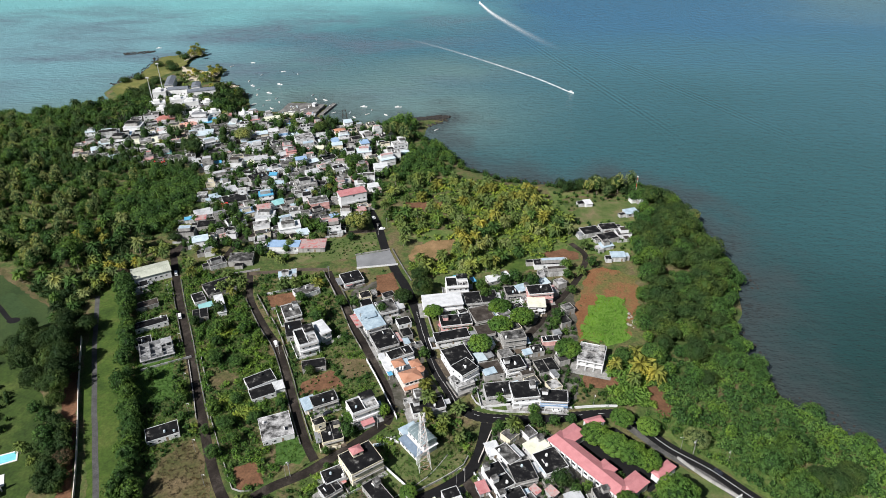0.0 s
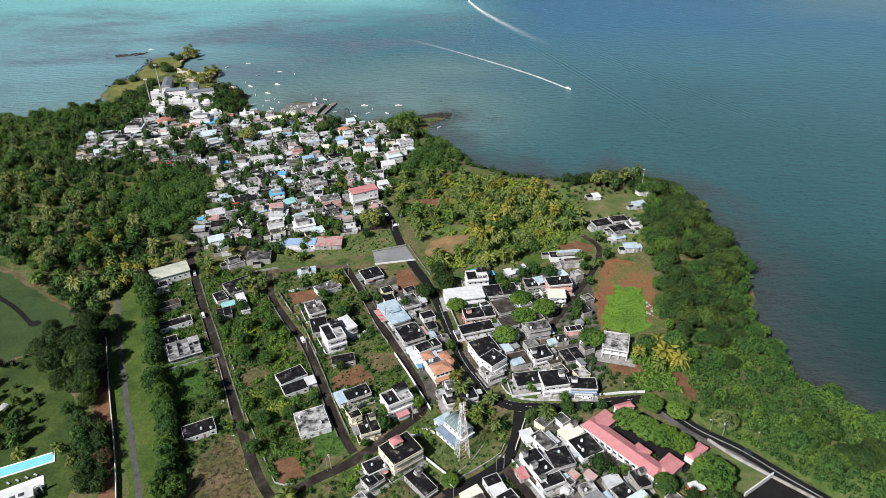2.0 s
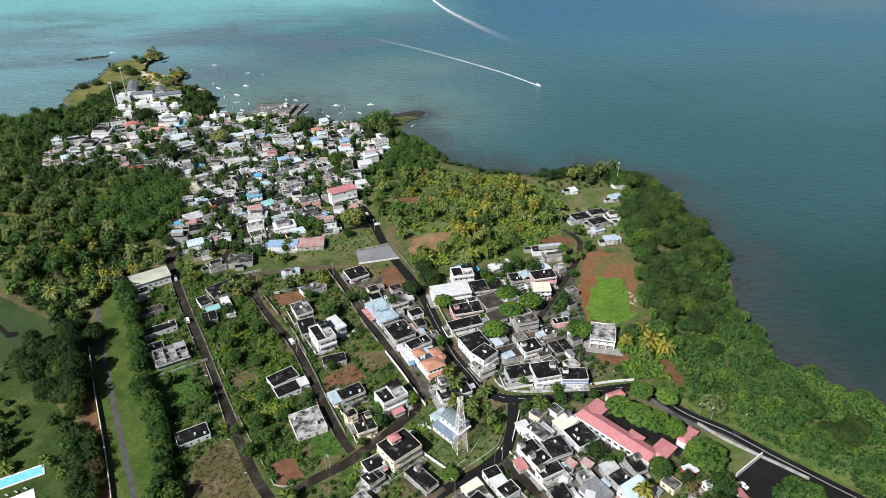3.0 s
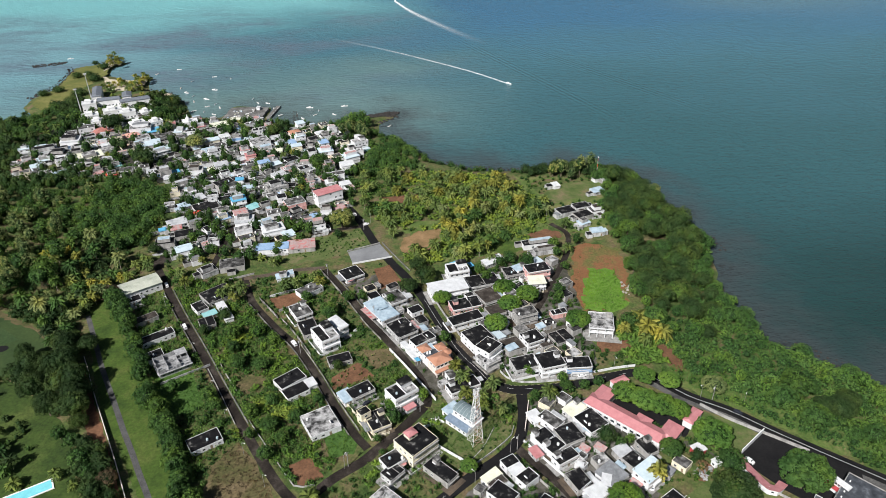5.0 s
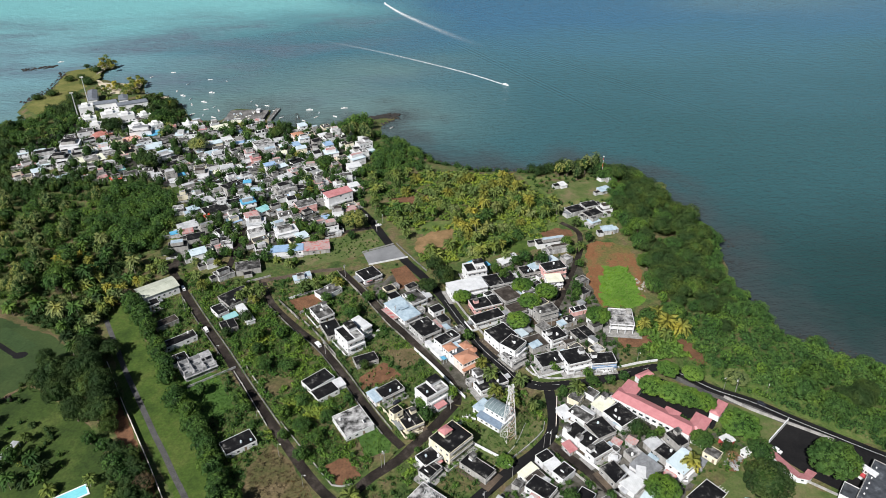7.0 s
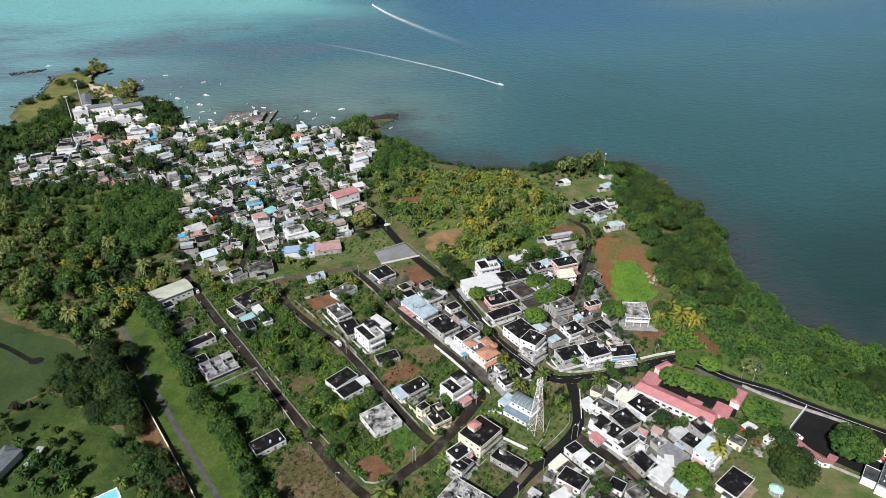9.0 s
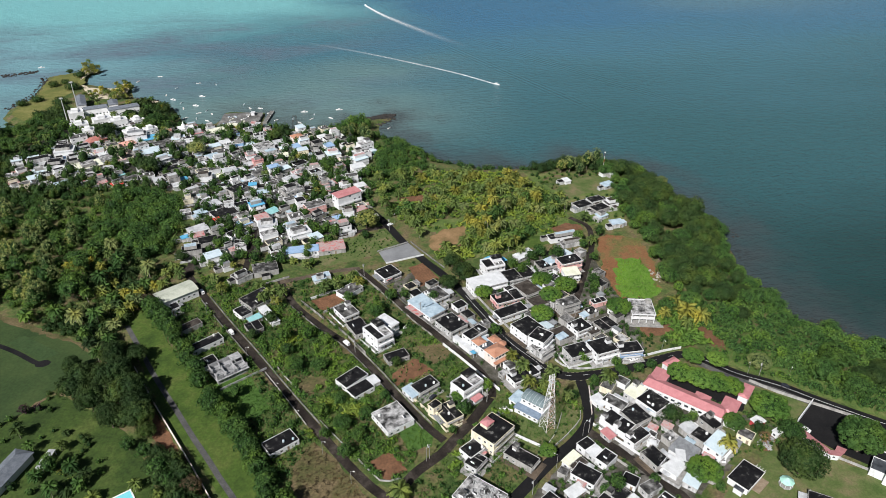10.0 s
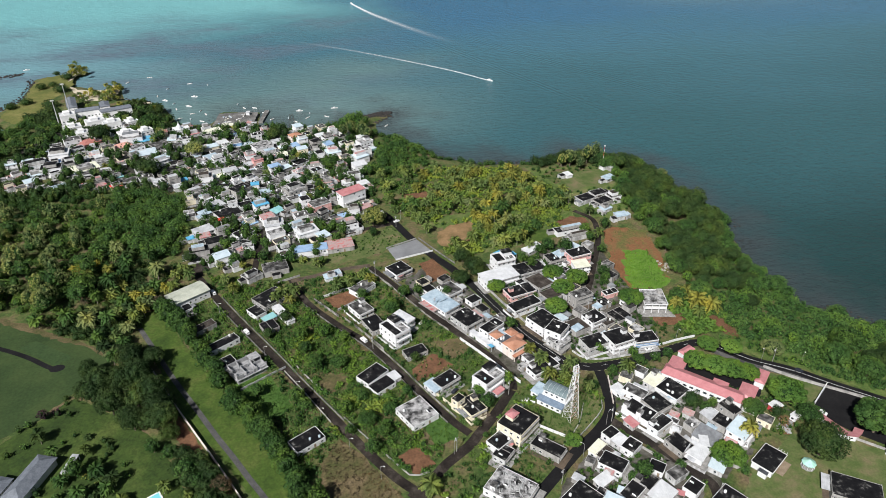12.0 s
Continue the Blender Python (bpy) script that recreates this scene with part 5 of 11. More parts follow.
for x_, y_, s_ in ((-214, 262, 1.0), (-203, 277, 0.95), (-198, 262, 1.1), (-207, 246, 1.05), (-190, 249, 1.1), (-197, 234, 0.85), (-184, 232, 0.95), (-221, 274, 0.75), (-205, 262, 0.9), (-188, 240, 0.9)):
    tree("great", x_, y_, s_, "dark", 1.2, "beside a long white wall")
woods("hedge_trees", [(-196.6, 326), (-190, 326), (-176, 292), (-161, 258), (-147, 230), (-131, 196), (-115, 152), (-124, 150), (-137, 190), (-154, 230), (-169, 262), (-182, 294)], "round", 5.2, "mid", 11, 1.2, 1.9, 0.9, 1.0, "thick green row of trees beside a lawn", "hedge")
woods("woodland", [(-182, 216), (-170, 214), (-158, 188), (-146, 156), (-158, 150), (-172, 184)], "round", 4.8, "dark", 12, 0.9, 1.5, 0.4, 0.95, "garden trees along a white wall")
woods("shrubs", EAST_LIGHT, "bush", 4.2, "light", 13, 0.6, 1.5, 1.0, 0.6, "light green bushes among shrubs on a bank", "shrubs")
woods("shrubs", EAST_WOOD, "round", 14.0, "light", 14, 0.7, 1.25, 2.5, 0.4, "rounded green trees in the shore woodland", "trees")
woods("woodland", PALM_EDGE, "scrub", 4.6, "dark", 15, 0.5, 1.0, 0.0, 1.0, "dark undergrowth below palms at a wood's edge", "shrubs", (), 0.8)
rng_p = random.Random(5)
for px_, py_ in scatter(PALM_EDGE, 8.0, 16, 0.42):
    if free(px_, py_, 1.0):
        palm(px_, py_, rng_p.uniform(1.0, 1.4), rng_p.choice(("palm", "mid", "mid", "dark", "mid", "olive")), None, "by a wood")
house(-109.0, 362.3, -0, 19.3, 7.0, 3.8, "blue", "white")
house(-91.4, 363.2, 3, 16.3, 10.1, 3.4, "redmix", "grey")
house(-144.9, 341.9, 33, 9.8, 8.1, 3.0, "white", "white")
house(-131.5, 346.9, 8, 14.2, 10.3, 3.3, "grey", "grey")
house(-101.0, 330.1, 12, 7.2, 4.8, 2.6, "bluegrey", "white")
house(-135.6, 316.6, 35, 15.9, 12.7, 3.0, "black", "grey")
house(-143.4, 305.3, 33, 6.2, 9.1, 3.0, "black", "white")
house(-129.7, 300.0, 26, 4.2, 16.8, 2.8, "white", "white")
house(-137.1, 298.3, 32, 7.0, 3.8, 2.8, "turquoise", "grey")
house(-137.4, 290.7, 22, 7.6, 8.2, 3.0, "black", "grey")
house(-85.1, 313.9, 36, 13.4, 7.9, 3.0, "grey", "white")
house(-89.0, 294.1, 25, 9.0, 11.7, 3.4, "grey", "white")
house(-84.3, 278.9, 19, 8.6, 12.4, 3.0, "black", "grey")
house(-75.4, 268.2, 27, 9.6, 13.3, 6.6, "stained", "white")
house(-69.0, 276.6, 36, 5.3, 10.6, 6.2, "white", "white")
house(-68.6, 252.2, 15, 11.2, 6.5, 2.6, "black", "grey")
house(-61.4, 327.0, 26, 11.6, 11.0, 3.1, "black", "white")
house(-46.1, 289.2, 29, 10.6, 18.9, 3.4, "bluegrey", "white")
house(-38.2, 298.6, 25, 9.8, 10.9, 3.6, "grey", "white")
house(-36.4, 271.1, 26, 11.5, 13.3, 3.6, "black", "white")
house(-0.5, 317.5, 8, 12.1, 9.4, 6.8, "stained", "white")
house(-8.1, 302.4, 11, 21.1, 10.7, 5.6, "white", "white")
house(12.7, 308.4, 10, 17.8, 10.8, 3.4, "black", "white")
house(-0.6, 287.8, 11, 16.4, 9.1, 3.4, "black", "pink")
house(-2.4, 275.5, 17, 17.8, 7.4, 3.1, "black", "white")
house(13.2, 293.4, 21, 10.9, 12.6, 3.3, "brown", "grey")
house(14.5, 279.7, 18, 9.1, 8.7, 3.3, "brown", "grey")
house(0.8, 257.2, 24, 12.2, 12.5, 5.6, "black", "white")
house(4.4, 247.3, 41, 9.9, 8.9, 6.8, "black", "white")
house(3.4, 242.3, 28, 9.1, 8.4, 3.4, "stained", "white")
house(17.3, 250.6, 17, 9.8, 9.9, 3.0, "brown", "grey")
house(16.5, 248.1, 25, 5.9, 4.3, 3.2, "bluegrey", "white")
house(28.8, 271.8, 13, 11.5, 6.9, 6.6, "grey", "grey")
house(27.7, 252.7, 19, 9.7, 8.8, 5.2, "black", "white")
house(34.1, 249.2, 18, 6.4, 4.6, 3.0, "brown", "grey")
house(47.7, 273.9, 10, 8.6, 4.1, 3.0, "black", "pink")
house(40.2, 266.1, 16, 5.9, 5.7, 2.8, "black", "grey")
house(43.8, 255.1, 19, 10.1, 9.3, 1.6, "black", "grey")
house(19.9, 235.6, 10, 12.3, 9.1, 3.9, "black", "white")
house(31.7, 233.4, 9, 12.1, 10.6, 6.2, "black", "white")
house(44.8, 230.9, -3, 12.2, 7.6, 5.0, "black", "white")
house(-27.1, 257.9, 30, 12.1, 6.2, 6.0, "black", "white")
house(-19.7, 267.5, 23, 5.9, 4.0, 3.0, "grey", "grey")
house(-11.8, 225.4, 19, 15.0, 7.1, 3.1, "black", "white")
house(-125.7, 207.3, 27, 13.4, 8.0, 2.7, "black", "white")
house(-77.0, 211.2, 23, 13.4, 14.2, 3.0, "stained", "white")
house(-91.8, 240.7, 34, 13.1, 8.3, 3.0, "black", "white")
house(-88.7, 232.7, 29, 11.1, 7.0, 2.6, "black", "white")
house(-82.1, 237.2, 26, 4.2, 5.1, 2.6, "white", "white")
house(-65.6, 225.7, 29, 5.7, 7.5, 3.0, "bluegrey", "white")
house(-59.1, 228.1, 27, 11.6, 7.1, 3.4, "black", "white")
house(-52.4, 208.5, 21, 8.7, 10.9, 3.3, "black", "cream")
house(-58.0, 211.3, 31, 4.9, 3.9, 6.4, "black", "cream")
house(-40.5, 221.9, 30, 12.4, 9.0, 6.6, "stained", "white")
house(-37.6, 215.6, 31, 5.2, 3.2, 2.5, "red", "white")
house(-16.4, 207.7, 37, 7.4, 13.6, 2.8, "bluegrey", "white")
house(-37.0, 191.4, 36, 14.1, 12.1, 7.0, "black", "cream")
house(-47.5, 185.6, 30, 8.3, 6.8, 3.4, "black", "white")
house(-47.7, 179.3, 40, 7.7, 6.2, 3.1, "black", "white")
house(-28.5, 177.5, 40, 6.5, 13.5, 3.1, "black", "grey")
house(-50.7, 161.7, 42, 13.2, 17.2, 3.8, "stained", "white")
house(-26.7, 148.5, 31, 12.8, 11.4, 5.4, "black", "white")
house(-8.7, 172.0, 33, 8.1, 3.9, 3.0, "cream", "white")
house(-0.1, 177.6, 24, 6.4, 4.7, 3.8, "black", "white")
house(2.1, 173.2, 27, 6.0, 5.8, 3.4, "white", "white")
house(5.2, 169.1, 32, 7.5, 5.8, 3.6, "black", "white")
house(-6.0, 163.1, 41, 7.5, 10.3, 3.3, "black", "white")
house(-6.9, 168.7, 28, 7.6, 4.1, 2.8, "brown", "grey")
house(-13.2, 156.8, 23, 7.7, 4.3, 2.5, "white", "grey")
house(16.8, 189.3, 27, 7.9, 6.7, 3.6, "black", "white")
house(20.0, 183.8, 31, 7.8, 6.5, 3.6, "black", "white")
house(23.1, 177.2, 24, 10.3, 5.3, 3.9, "black", "white")
house(28.3, 189.2, 18, 9.6, 9.9, 3.4, "black", "grey")
house(22.7, 198.3, 36, 6.0, 10.4, 3.3, "grey", "white")
house(16.7, 201.7, 21, 5.1, 6.7, 2.6, "white", "white")
house(12.1, 181.9, 23, 3.9, 5.2, 2.6, "red", "white")
house(34.8, 203.1, 34, 9.4, 6.1, 3.6, "cream", "white")
house(39.9, 195.3, 26, 10.3, 11.2, 3.4, "black", "white")
house(-5.4, 148.0, 31, 10.0, 5.9, 3.4, "black", "white")
house(2.2, 151.7, 31, 7.6, 7.8, 3.4, "black", "grey")
house(5.2, 144.0, 29, 9.8, 7.1, 3.8, "white", "white")
house(54.1, 164.5, 30, 11.6, 7.9, 5.6, "bluewhite", "white")
house(50.1, 171.8, 29, 6.9, 6.5, 3.6, "black", "grey")
house(47.7, 176.6, 23, 6.6, 6.5, 3.4, "greysheet", "grey")
house(58.5, 178.3, 19, 5.5, 8.6, 3.3, "black", "grey")
house(39.1, 166.3, 33, 9.3, 9.2, 3.4, "steel", "white")
house(30.5, 159.7, 34, 8.1, 7.4, 3.1, "white", "white")
house(25.3, 165.4, 20, 7.4, 9.4, 3.3, "black", "grey")
house(18.8, 144.0, 30, 7.2, 5.7, 3.4, "black", "white")
house(16.4, 151.9, 18, 7.9, 5.1, 3.1, "grey", "white")
house(37.1, 174.2, 23, 6.1, 4.8, 3.0, "stained", "grey")
house(79.7, 174.7, 19, 5.3, 3.9, 2.8, "white", "red")
house(84.1, 167.2, 18, 3.5, 2.5, 2.6, "white", "white")
house(-181.5, 316.8, 30, 9.0, 5.5, 3.1, "black", "white")

house(-170.2, 299.0, 32, 11.7, 5.3, 2.8, "brown", "grey")
house(-160.9, 282.2, 30, 16.6, 5.7, 3.0, "black", "white")
house(-158.6, 267.0, 27, 7.6, 7.0, 3.0, "black", "white")
house(95.6, 354.0, 3, 8.4, 5.4, 3.6, "bluegrey", "white")
house(83.5, 383.7, 18, 11.9, 8.6, 3.0, "black", "white")
house(95.7, 388.9, 13, 11.1, 7.3, 3.1, "black", "white")
house(93.4, 376.6, 20, 12.0, 7.9, 3.0, "black", "grey")
house(104.1, 382.0, 10, 8.8, 7.4, 3.0, "grey", "white")
house(90.8, 366.8, 22, 7.8, 5.2, 2.8, "bluegrey", "white")
house(54.5, 345.6, 6, 20.0, 6.4, 3.2, "black", "white")
house(57.0, 337.2, 8, 15.0, 5.0, 2.8, "grey", "white")
house(114.3, 410.1, 20, 9.2, 5.8, 3.0, "bluegrey", "white")
house(87.6, 423.5, 14, 5.0, 5.8, 2.6, "white", "white")
house(120.8, 429.5, 17, 6.9, 5.0, 2.6, "white", "white")
house(23.0, 329.4, 27, 13.5, 5.7, 3.0, "white", "grey")
house(34.0, 315.3, 10, 15.3, 8.5, 3.6, "black", "grey")
house(-75.3, 423.3, 26, 18.6, 8.2, 9.4, "red", "white")
house(37.5, 318.1, 24, 10.2, 5.7, 3.9, "bluegrey", "white")
house(45.0, 311.5, 9, 13.5, 8.3, 7.0, "black", "pink")
house(42.8, 302.1, -1, 9.0, 7.5, 5.0, "cream", "white")
house(37.5, 297.1, 8, 10.7, 6.4, 3.0, "brown", "grey")
house(-203.1, 572.8, 4, 10.4, 8.3, 3.0, "bluewhite", "white")
house(-192.2, 564.1, 6, 6.5, 5.3, 5.8, "black", "white")
house(-187.7, 581.8, 18, 7.7, 5.9, 3.0, "red", "white")
house(-171.9, 583.0, 25, 14.4, 9.9, 3.0, "cream", "white")
house(-176.2, 568.3, 19, 9.4, 6.1, 3.0, "stained", "white")
house(-167.0, 569.8, 23, 9.4, 6.8, 3.0, "black", "white")
house(-159.9, 541.6, 21, 7.2, 4.5, 5.8, "stained", "white")
house(-152.8, 543.5, 13, 8.1, 5.4, 5.8, "white", "blue")
house(-132.4, 533.0, 23, 15.0, 12.6, 5.8, "stained", "white")
house(-121.0, 544.7, 18, 10.8, 8.0, 3.0, "greysheet", "white")
house(-126.5, 523.7, 24, 13.1, 11.3, 3.0, "stained", "white")
house(-104.6, 548.7, 25, 9.0, 8.0, 5.8, "orange", "peach")
house(-136.8, 504.4, 22, 7.6, 5.3, 5.8, "red", "pink")
house(-136.2, 494.2, 19, 5.8, 4.7, 3.0, "stained", "pink")
house(-171.9, 525.1, 26, 10.5, 9.4, 3.0, "bluegrey", "white")
house(-178.1, 519.9, 24, 7.8, 6.8, 3.0, "stained", "white")
house(-166.4, 534.4, 20, 12.4, 9.1, 3.0, "grey", "white")
house(-154.6, 522.9, 35, 8.7, 6.2, 3.0, "black", "white")
house(-175.1, 482.3, 4, 11.4, 9.0, 5.8, "stained", "white")
house(-165.6, 486.0, 28, 7.0, 4.9, 3.0, "cream", "white")
house(-157.1, 489.0, 16, 9.9, 7.0, 5.8, "greysheet", "white")
house(-152.6, 475.4, 32, 8.0, 5.4, 3.0, "stained", "white")
house(-161.4, 467.7, 4, 8.7, 5.5, 3.0, "black", "white")
house(-150.3, 454.9, 36, 13.1, 9.6, 5.8, "black", "grey")
house(-142.9, 475.8, 37, 8.8, 6.4, 3.0, "greysheet", "white")
house(-139.7, 458.8, 2, 5.4, 4.1, 5.8, "skyblue", "white")
house(-136.5, 486.7, 19, 9.8, 8.7, 3.0, "grey", "grey")
house(-126.3, 463.3, 15, 9.4, 6.5, 3.0, "stained", "white")
house(-120.5, 472.9, 32, 8.8, 6.3, 3.0, "stained", "white")
house(-112.4, 469.8, 36, 10.3, 7.7, 3.0, "greysheet", "white")
house(-112.6, 445.8, 24, 14.4, 12.2, 5.8, "stained", "grey")
house(-103.0, 483.1, 20, 9.8, 8.6, 3.0, "stained", "white")
house(-104.8, 496.9, 31, 10.8, 8.3, 3.0, "black", "white")
house(-94.1, 486.2, 5, 9.8, 7.0, 3.0, "stained", "white")
house(-106.7, 478.7, 26, 5.2, 3.7, 3.0, "stained", "pink")
house(-91.0, 522.8, 2, 7.0, 5.9, 3.0, "black", "white")
house(-78.2, 505.1, 13, 11.0, 8.9, 5.8, "bluewhite", "white")
house(-87.4, 469.3, 34, 8.0, 5.0, 3.0, "stained", "white")
house(-58.6, 491.0, 26, 11.7, 8.6, 5.8, "bluewhite", "white")
house(-61.5, 475.4, 15, 10.1, 8.0, 5.8, "white", "white")
house(-68.3, 458.9, 6, 8.6, 5.8, 5.8, "grey", "white")
house(-86.7, 443.0, 13, 5.3, 3.5, 3.0, "red", "pink")
house(-67.1, 414.9, 18, 7.2, 5.4, 3.0, "stained", "cream")
house(-98.0, 417.4, 22, 13.0, 9.6, 5.8, "white", "pink")
house(-107.0, 436.1, 26, 6.0, 5.4, 3.0, "blue", "white")
house(-121.9, 447.6, 18, 11.5, 8.6, 3.0, "stained", "white")
house(-118.3, 419.7, 26, 8.0, 5.7, 3.0, "brown", "grey")
house(-136.8, 426.7, 19, 9.5, 7.0, 5.8, "skyblue", "white")
house(-126.2, 419.2, 38, 8.0, 6.8, 3.0, "turquoise", "white")
house(-147.2, 433.3, 19, 8.9, 7.1, 3.0, "black", "white")
house(-155.4, 432.4, 14, 5.9, 4.0, 5.8, "stained", "white")
house(-167.1, 438.6, 33, 10.6, 8.9, 3.0, "greysheet", "white")
house(-173.8, 427.5, 30, 7.4, 6.2, 3.0, "bluegrey", "white")
house(-158.4, 423.5, 27, 16.1, 13.0, 3.0, "black", "white")
house(-162.7, 414.8, 31, 4.0, 3.2, 3.0, "brightred", "white")
house(-184.1, 431.0, 7, 6.7, 4.7, 3.0, "stained", "white")
house(-181.9, 463.6, 29, 11.1, 9.8, 3.0, "stained", "grey")
house(-190.9, 485.6, 22, 6.2, 4.8, 3.0, "skyblue", "white")
house(-200.7, 490.2, 29, 12.5, 10.4, 3.0, "black", "blue")
house(-96.7, 407.4, 35, 9.2, 6.9, 3.0, "black", "grey")
house(-90.1, 399.1, 26, 6.3, 5.3, 3.0, "white", "white")
house(-84.4, 400.1, 15, 5.6, 4.0, 3.0, "blue", "white")
house(-76.5, 403.4, 5, 7.1, 6.0, 5.8, "stained", "white")
house(-173.8, 403.8, 28, 12.1, 8.7, 3.0, "greysheet", "white")
house(-181.3, 394.6, 20, 4.2, 3.2, 3.0, "skyblue", "white")
house(-166.5, 387.9, 14, 11.7, 8.4, 3.0, "black", "grey")
house(-174.9, 374.1, 7, 11.4, 7.3, 5.8, "black", "grey")
house(-148.9, 393.5, 34, 11.8, 7.9, 3.0, "black", "white")
house(-153.8, 377.5, 29, 6.0, 5.3, 3.0, "black", "white")
house(-146.4, 376.3, 3, 6.7, 5.6, 3.0, "stained", "white")
house(-156.9, 370.8, 19, 4.3, 3.9, 3.0, "cream", "white")
house(-129.3, 396.2, 2, 11.8, 8.8, 5.8, "greysheet", "white")
house(-133.1, 406.7, 23, 8.5, 7.1, 5.8, "redmix", "white")
house(-128.8, 384.0, 20, 10.1, 6.4, 5.8, "stained", "white")
house(-109.9, 382.1, 19, 13.5, 9.0, 5.8, "white", "white")
house(-81.8, 384.7, 14, 8.8, 7.9, 5.8, "black", "white")
house(-119.7, 383.0, 15, 7.4, 4.7, 3.0, "grey", "white")
house(-153.6, 354.2, 23, 5.8, 4.6, 3.0, "stained", "white")
house(-255.6, 616.5, 24, 13.3, 9.1, 5.8, "stained", "white")
house(-243.9, 609.8, 31, 11.1, 8.1, 3.0, "greysheet", "white")
house(-237.6, 581.0, 8, 17.4, 15.0, 5.8, "stained", "white")
house(-228.5, 576.8, 22, 14.4, 10.4, 3.0, "skyblue", "white")
house(-243.8, 568.3, 28, 14.3, 10.0, 3.0, "salmon", "white")
house(-269.6, 585.0, 32, 16.7, 11.9, 3.0, "brickred", "pink")
house(-283.7, 585.3, 21, 12.8, 9.2, 5.8, "grey", "white")
house(-288.5, 558.9, 5, 14.3, 12.1, 5.8, "white", "white")
house(-266.9, 560.0, 23, 8.5, 6.4, 3.0, "stained", "white")
house(-230.4, 555.5, 26, 11.1, 8.7, 5.8, "stained", "white")
house(-214.0, 563.1, 31, 14.0, 11.1, 3.0, "grey", "white")
house(-223.0, 548.3, 13, 15.6, 12.6, 3.0, "bluewhite", "grey")
house(-210.0, 522.8, 34, 10.5, 8.2, 5.8, "greysheet", "white")
house(-232.6, 546.1, 33, 9.2, 6.5, 3.0, "stained", "grey")
house(-302.2, 539.6, 22, 17.7, 13.1, 5.8, "stained", "white")
house(-288.2, 529.3, 4, 14.6, 11.0, 5.8, "black", "white")
house(-278.0, 536.4, 23, 9.2, 8.2, 3.0, "cream", "white")
house(-264.6, 528.4, 28, 18.1, 12.5, 3.0, "cream", "white")
house(-311.2, 524.9, 32, 11.9, 8.8, 3.0, "redmix", "white")
house(-298.3, 525.6, 25, 11.0, 7.7, 3.0, "bluewhite", "white")
house(-316.6, 520.1, 6, 9.1, 5.7, 3.0, "stained", "white")
house(-272.1, 510.3, 24, 13.2, 9.8, 3.0, "stained", "white")
house(-248.0, 516.4, 12, 10.6, 7.0, 3.0, "stained", "grey")
house(-238.5, 504.4, 26, 7.3, 5.6, 3.0, "turquoise", "white")
house(-218.0, 497.9, 20, 10.2, 7.6, 3.0, "stained", "white")
house(-201.2, 508.2, 24, 11.1, 7.7, 3.0, "black", "grey")
house(-207.7, 489.1, 17, 9.1, 6.4, 3.0, "greysheet", "white")
house(-300.5, 502.9, 8, 9.7, 7.3, 3.0, "stained", "white")
house(-288.4, 498.7, 18, 8.7, 7.6, 3.0, "stained", "white")
house(-276.7, 496.5, 28, 9.5, 6.2, 3.0, "bluegrey", "white")
house(-259.3, 493.8, 30, 8.5, 6.1, 3.0, "stained", "white")
house(-248.3, 491.9, 27, 7.2, 4.5, 3.0, "redmix", "white")
house(-237.3, 487.0, 31, 7.1, 5.9, 3.0, "brightred", "white")
house(-308.6, 498.3, 34, 7.9, 4.9, 3.0, "white", "white")
house(-228.8, 495.7, 5, 9.3, 8.2, 3.0, "white", "white")
house(-196.6, 569.8, 17, 9.4, 5.9, 3.0, "stained", "white")
house(-132.0, 472.9, 6, 7.2, 5.8, 3.0, "stained", "white")
house(-99.7, 459.2, 16, 7.0, 6.0, 3.0, "greysheet", "grey")
house(-103.0, 449.3, 3, 7.7, 6.2, 3.0, "black", "white")
house(-81.7, 425.8, 20, 8.1, 5.7, 3.0, "stained", "white")
house(-87.9, 423.0, 17, 7.3, 4.5, 3.0, "stained", "grey")
house(-103.6, 401.9, 19, 7.0, 5.6, 3.0, "white", "pink")
house(-88.0, 392.2, 18, 6.9, 4.6, 3.0, "black", "white")
house(-70.7, 427.4, 28, 5.9, 5.1, 3.0, "grey", "white")
house(-143.6, 502.8, 36, 7.6, 5.6, 3.0, "greysheet", "white")
house(-114.2, 434.3, 20, 8.2, 5.2, 3.0, "grey", "white")
house(-142.7, 447.5, 23, 8.4, 5.4, 3.0, "white", "white")
house(-132.8, 450.5, 4, 7.7, 4.8, 3.0, "bluegrey", "grey")
house(-129.4, 438.4, 18, 6.8, 4.3, 3.0, "grey", "grey")
house(-160.1, 451.2, 20, 9.3, 5.9, 3.0, "stained", "white")
house(-173.4, 450.1, 24, 6.9, 5.6, 3.0, "white", "grey")
house(-180.1, 475.7, 30, 7.3, 4.8, 3.0, "stained", "white")
house(-185.3, 502.9, 23, 5.9, 4.4, 3.0, "white", "white")
house(-150.1, 493.5, 19, 8.3, 6.1, 3.0, "white", "white")
house(-116.5, 490.0, 31, 8.2, 5.6, 3.0, "bluewhite", "grey")
house(-87.9, 487.9, 20, 7.4, 5.4, 3.0, "black", "white")
house(-76.7, 463.3, 24, 6.3, 4.9, 3.0, "grey", "pink")
house(-74.2, 451.4, 18, 7.0, 6.0, 3.0, "white", "white")
house(-97.8, 507.7, 6, 8.5, 5.5, 3.0, "greysheet", "white")
house(-117.1, 516.4, 4, 7.7, 5.9, 3.0, "cream", "white")
house(-183.0, 546.1, 3, 10.0, 6.3, 3.0, "white", "white")
house(-204.7, 544.6, 5, 10.0, 7.8, 3.0, "stained", "grey")
house(-254.6, 539.1, 34, 11.0, 9.6, 3.0, "stained", "white")
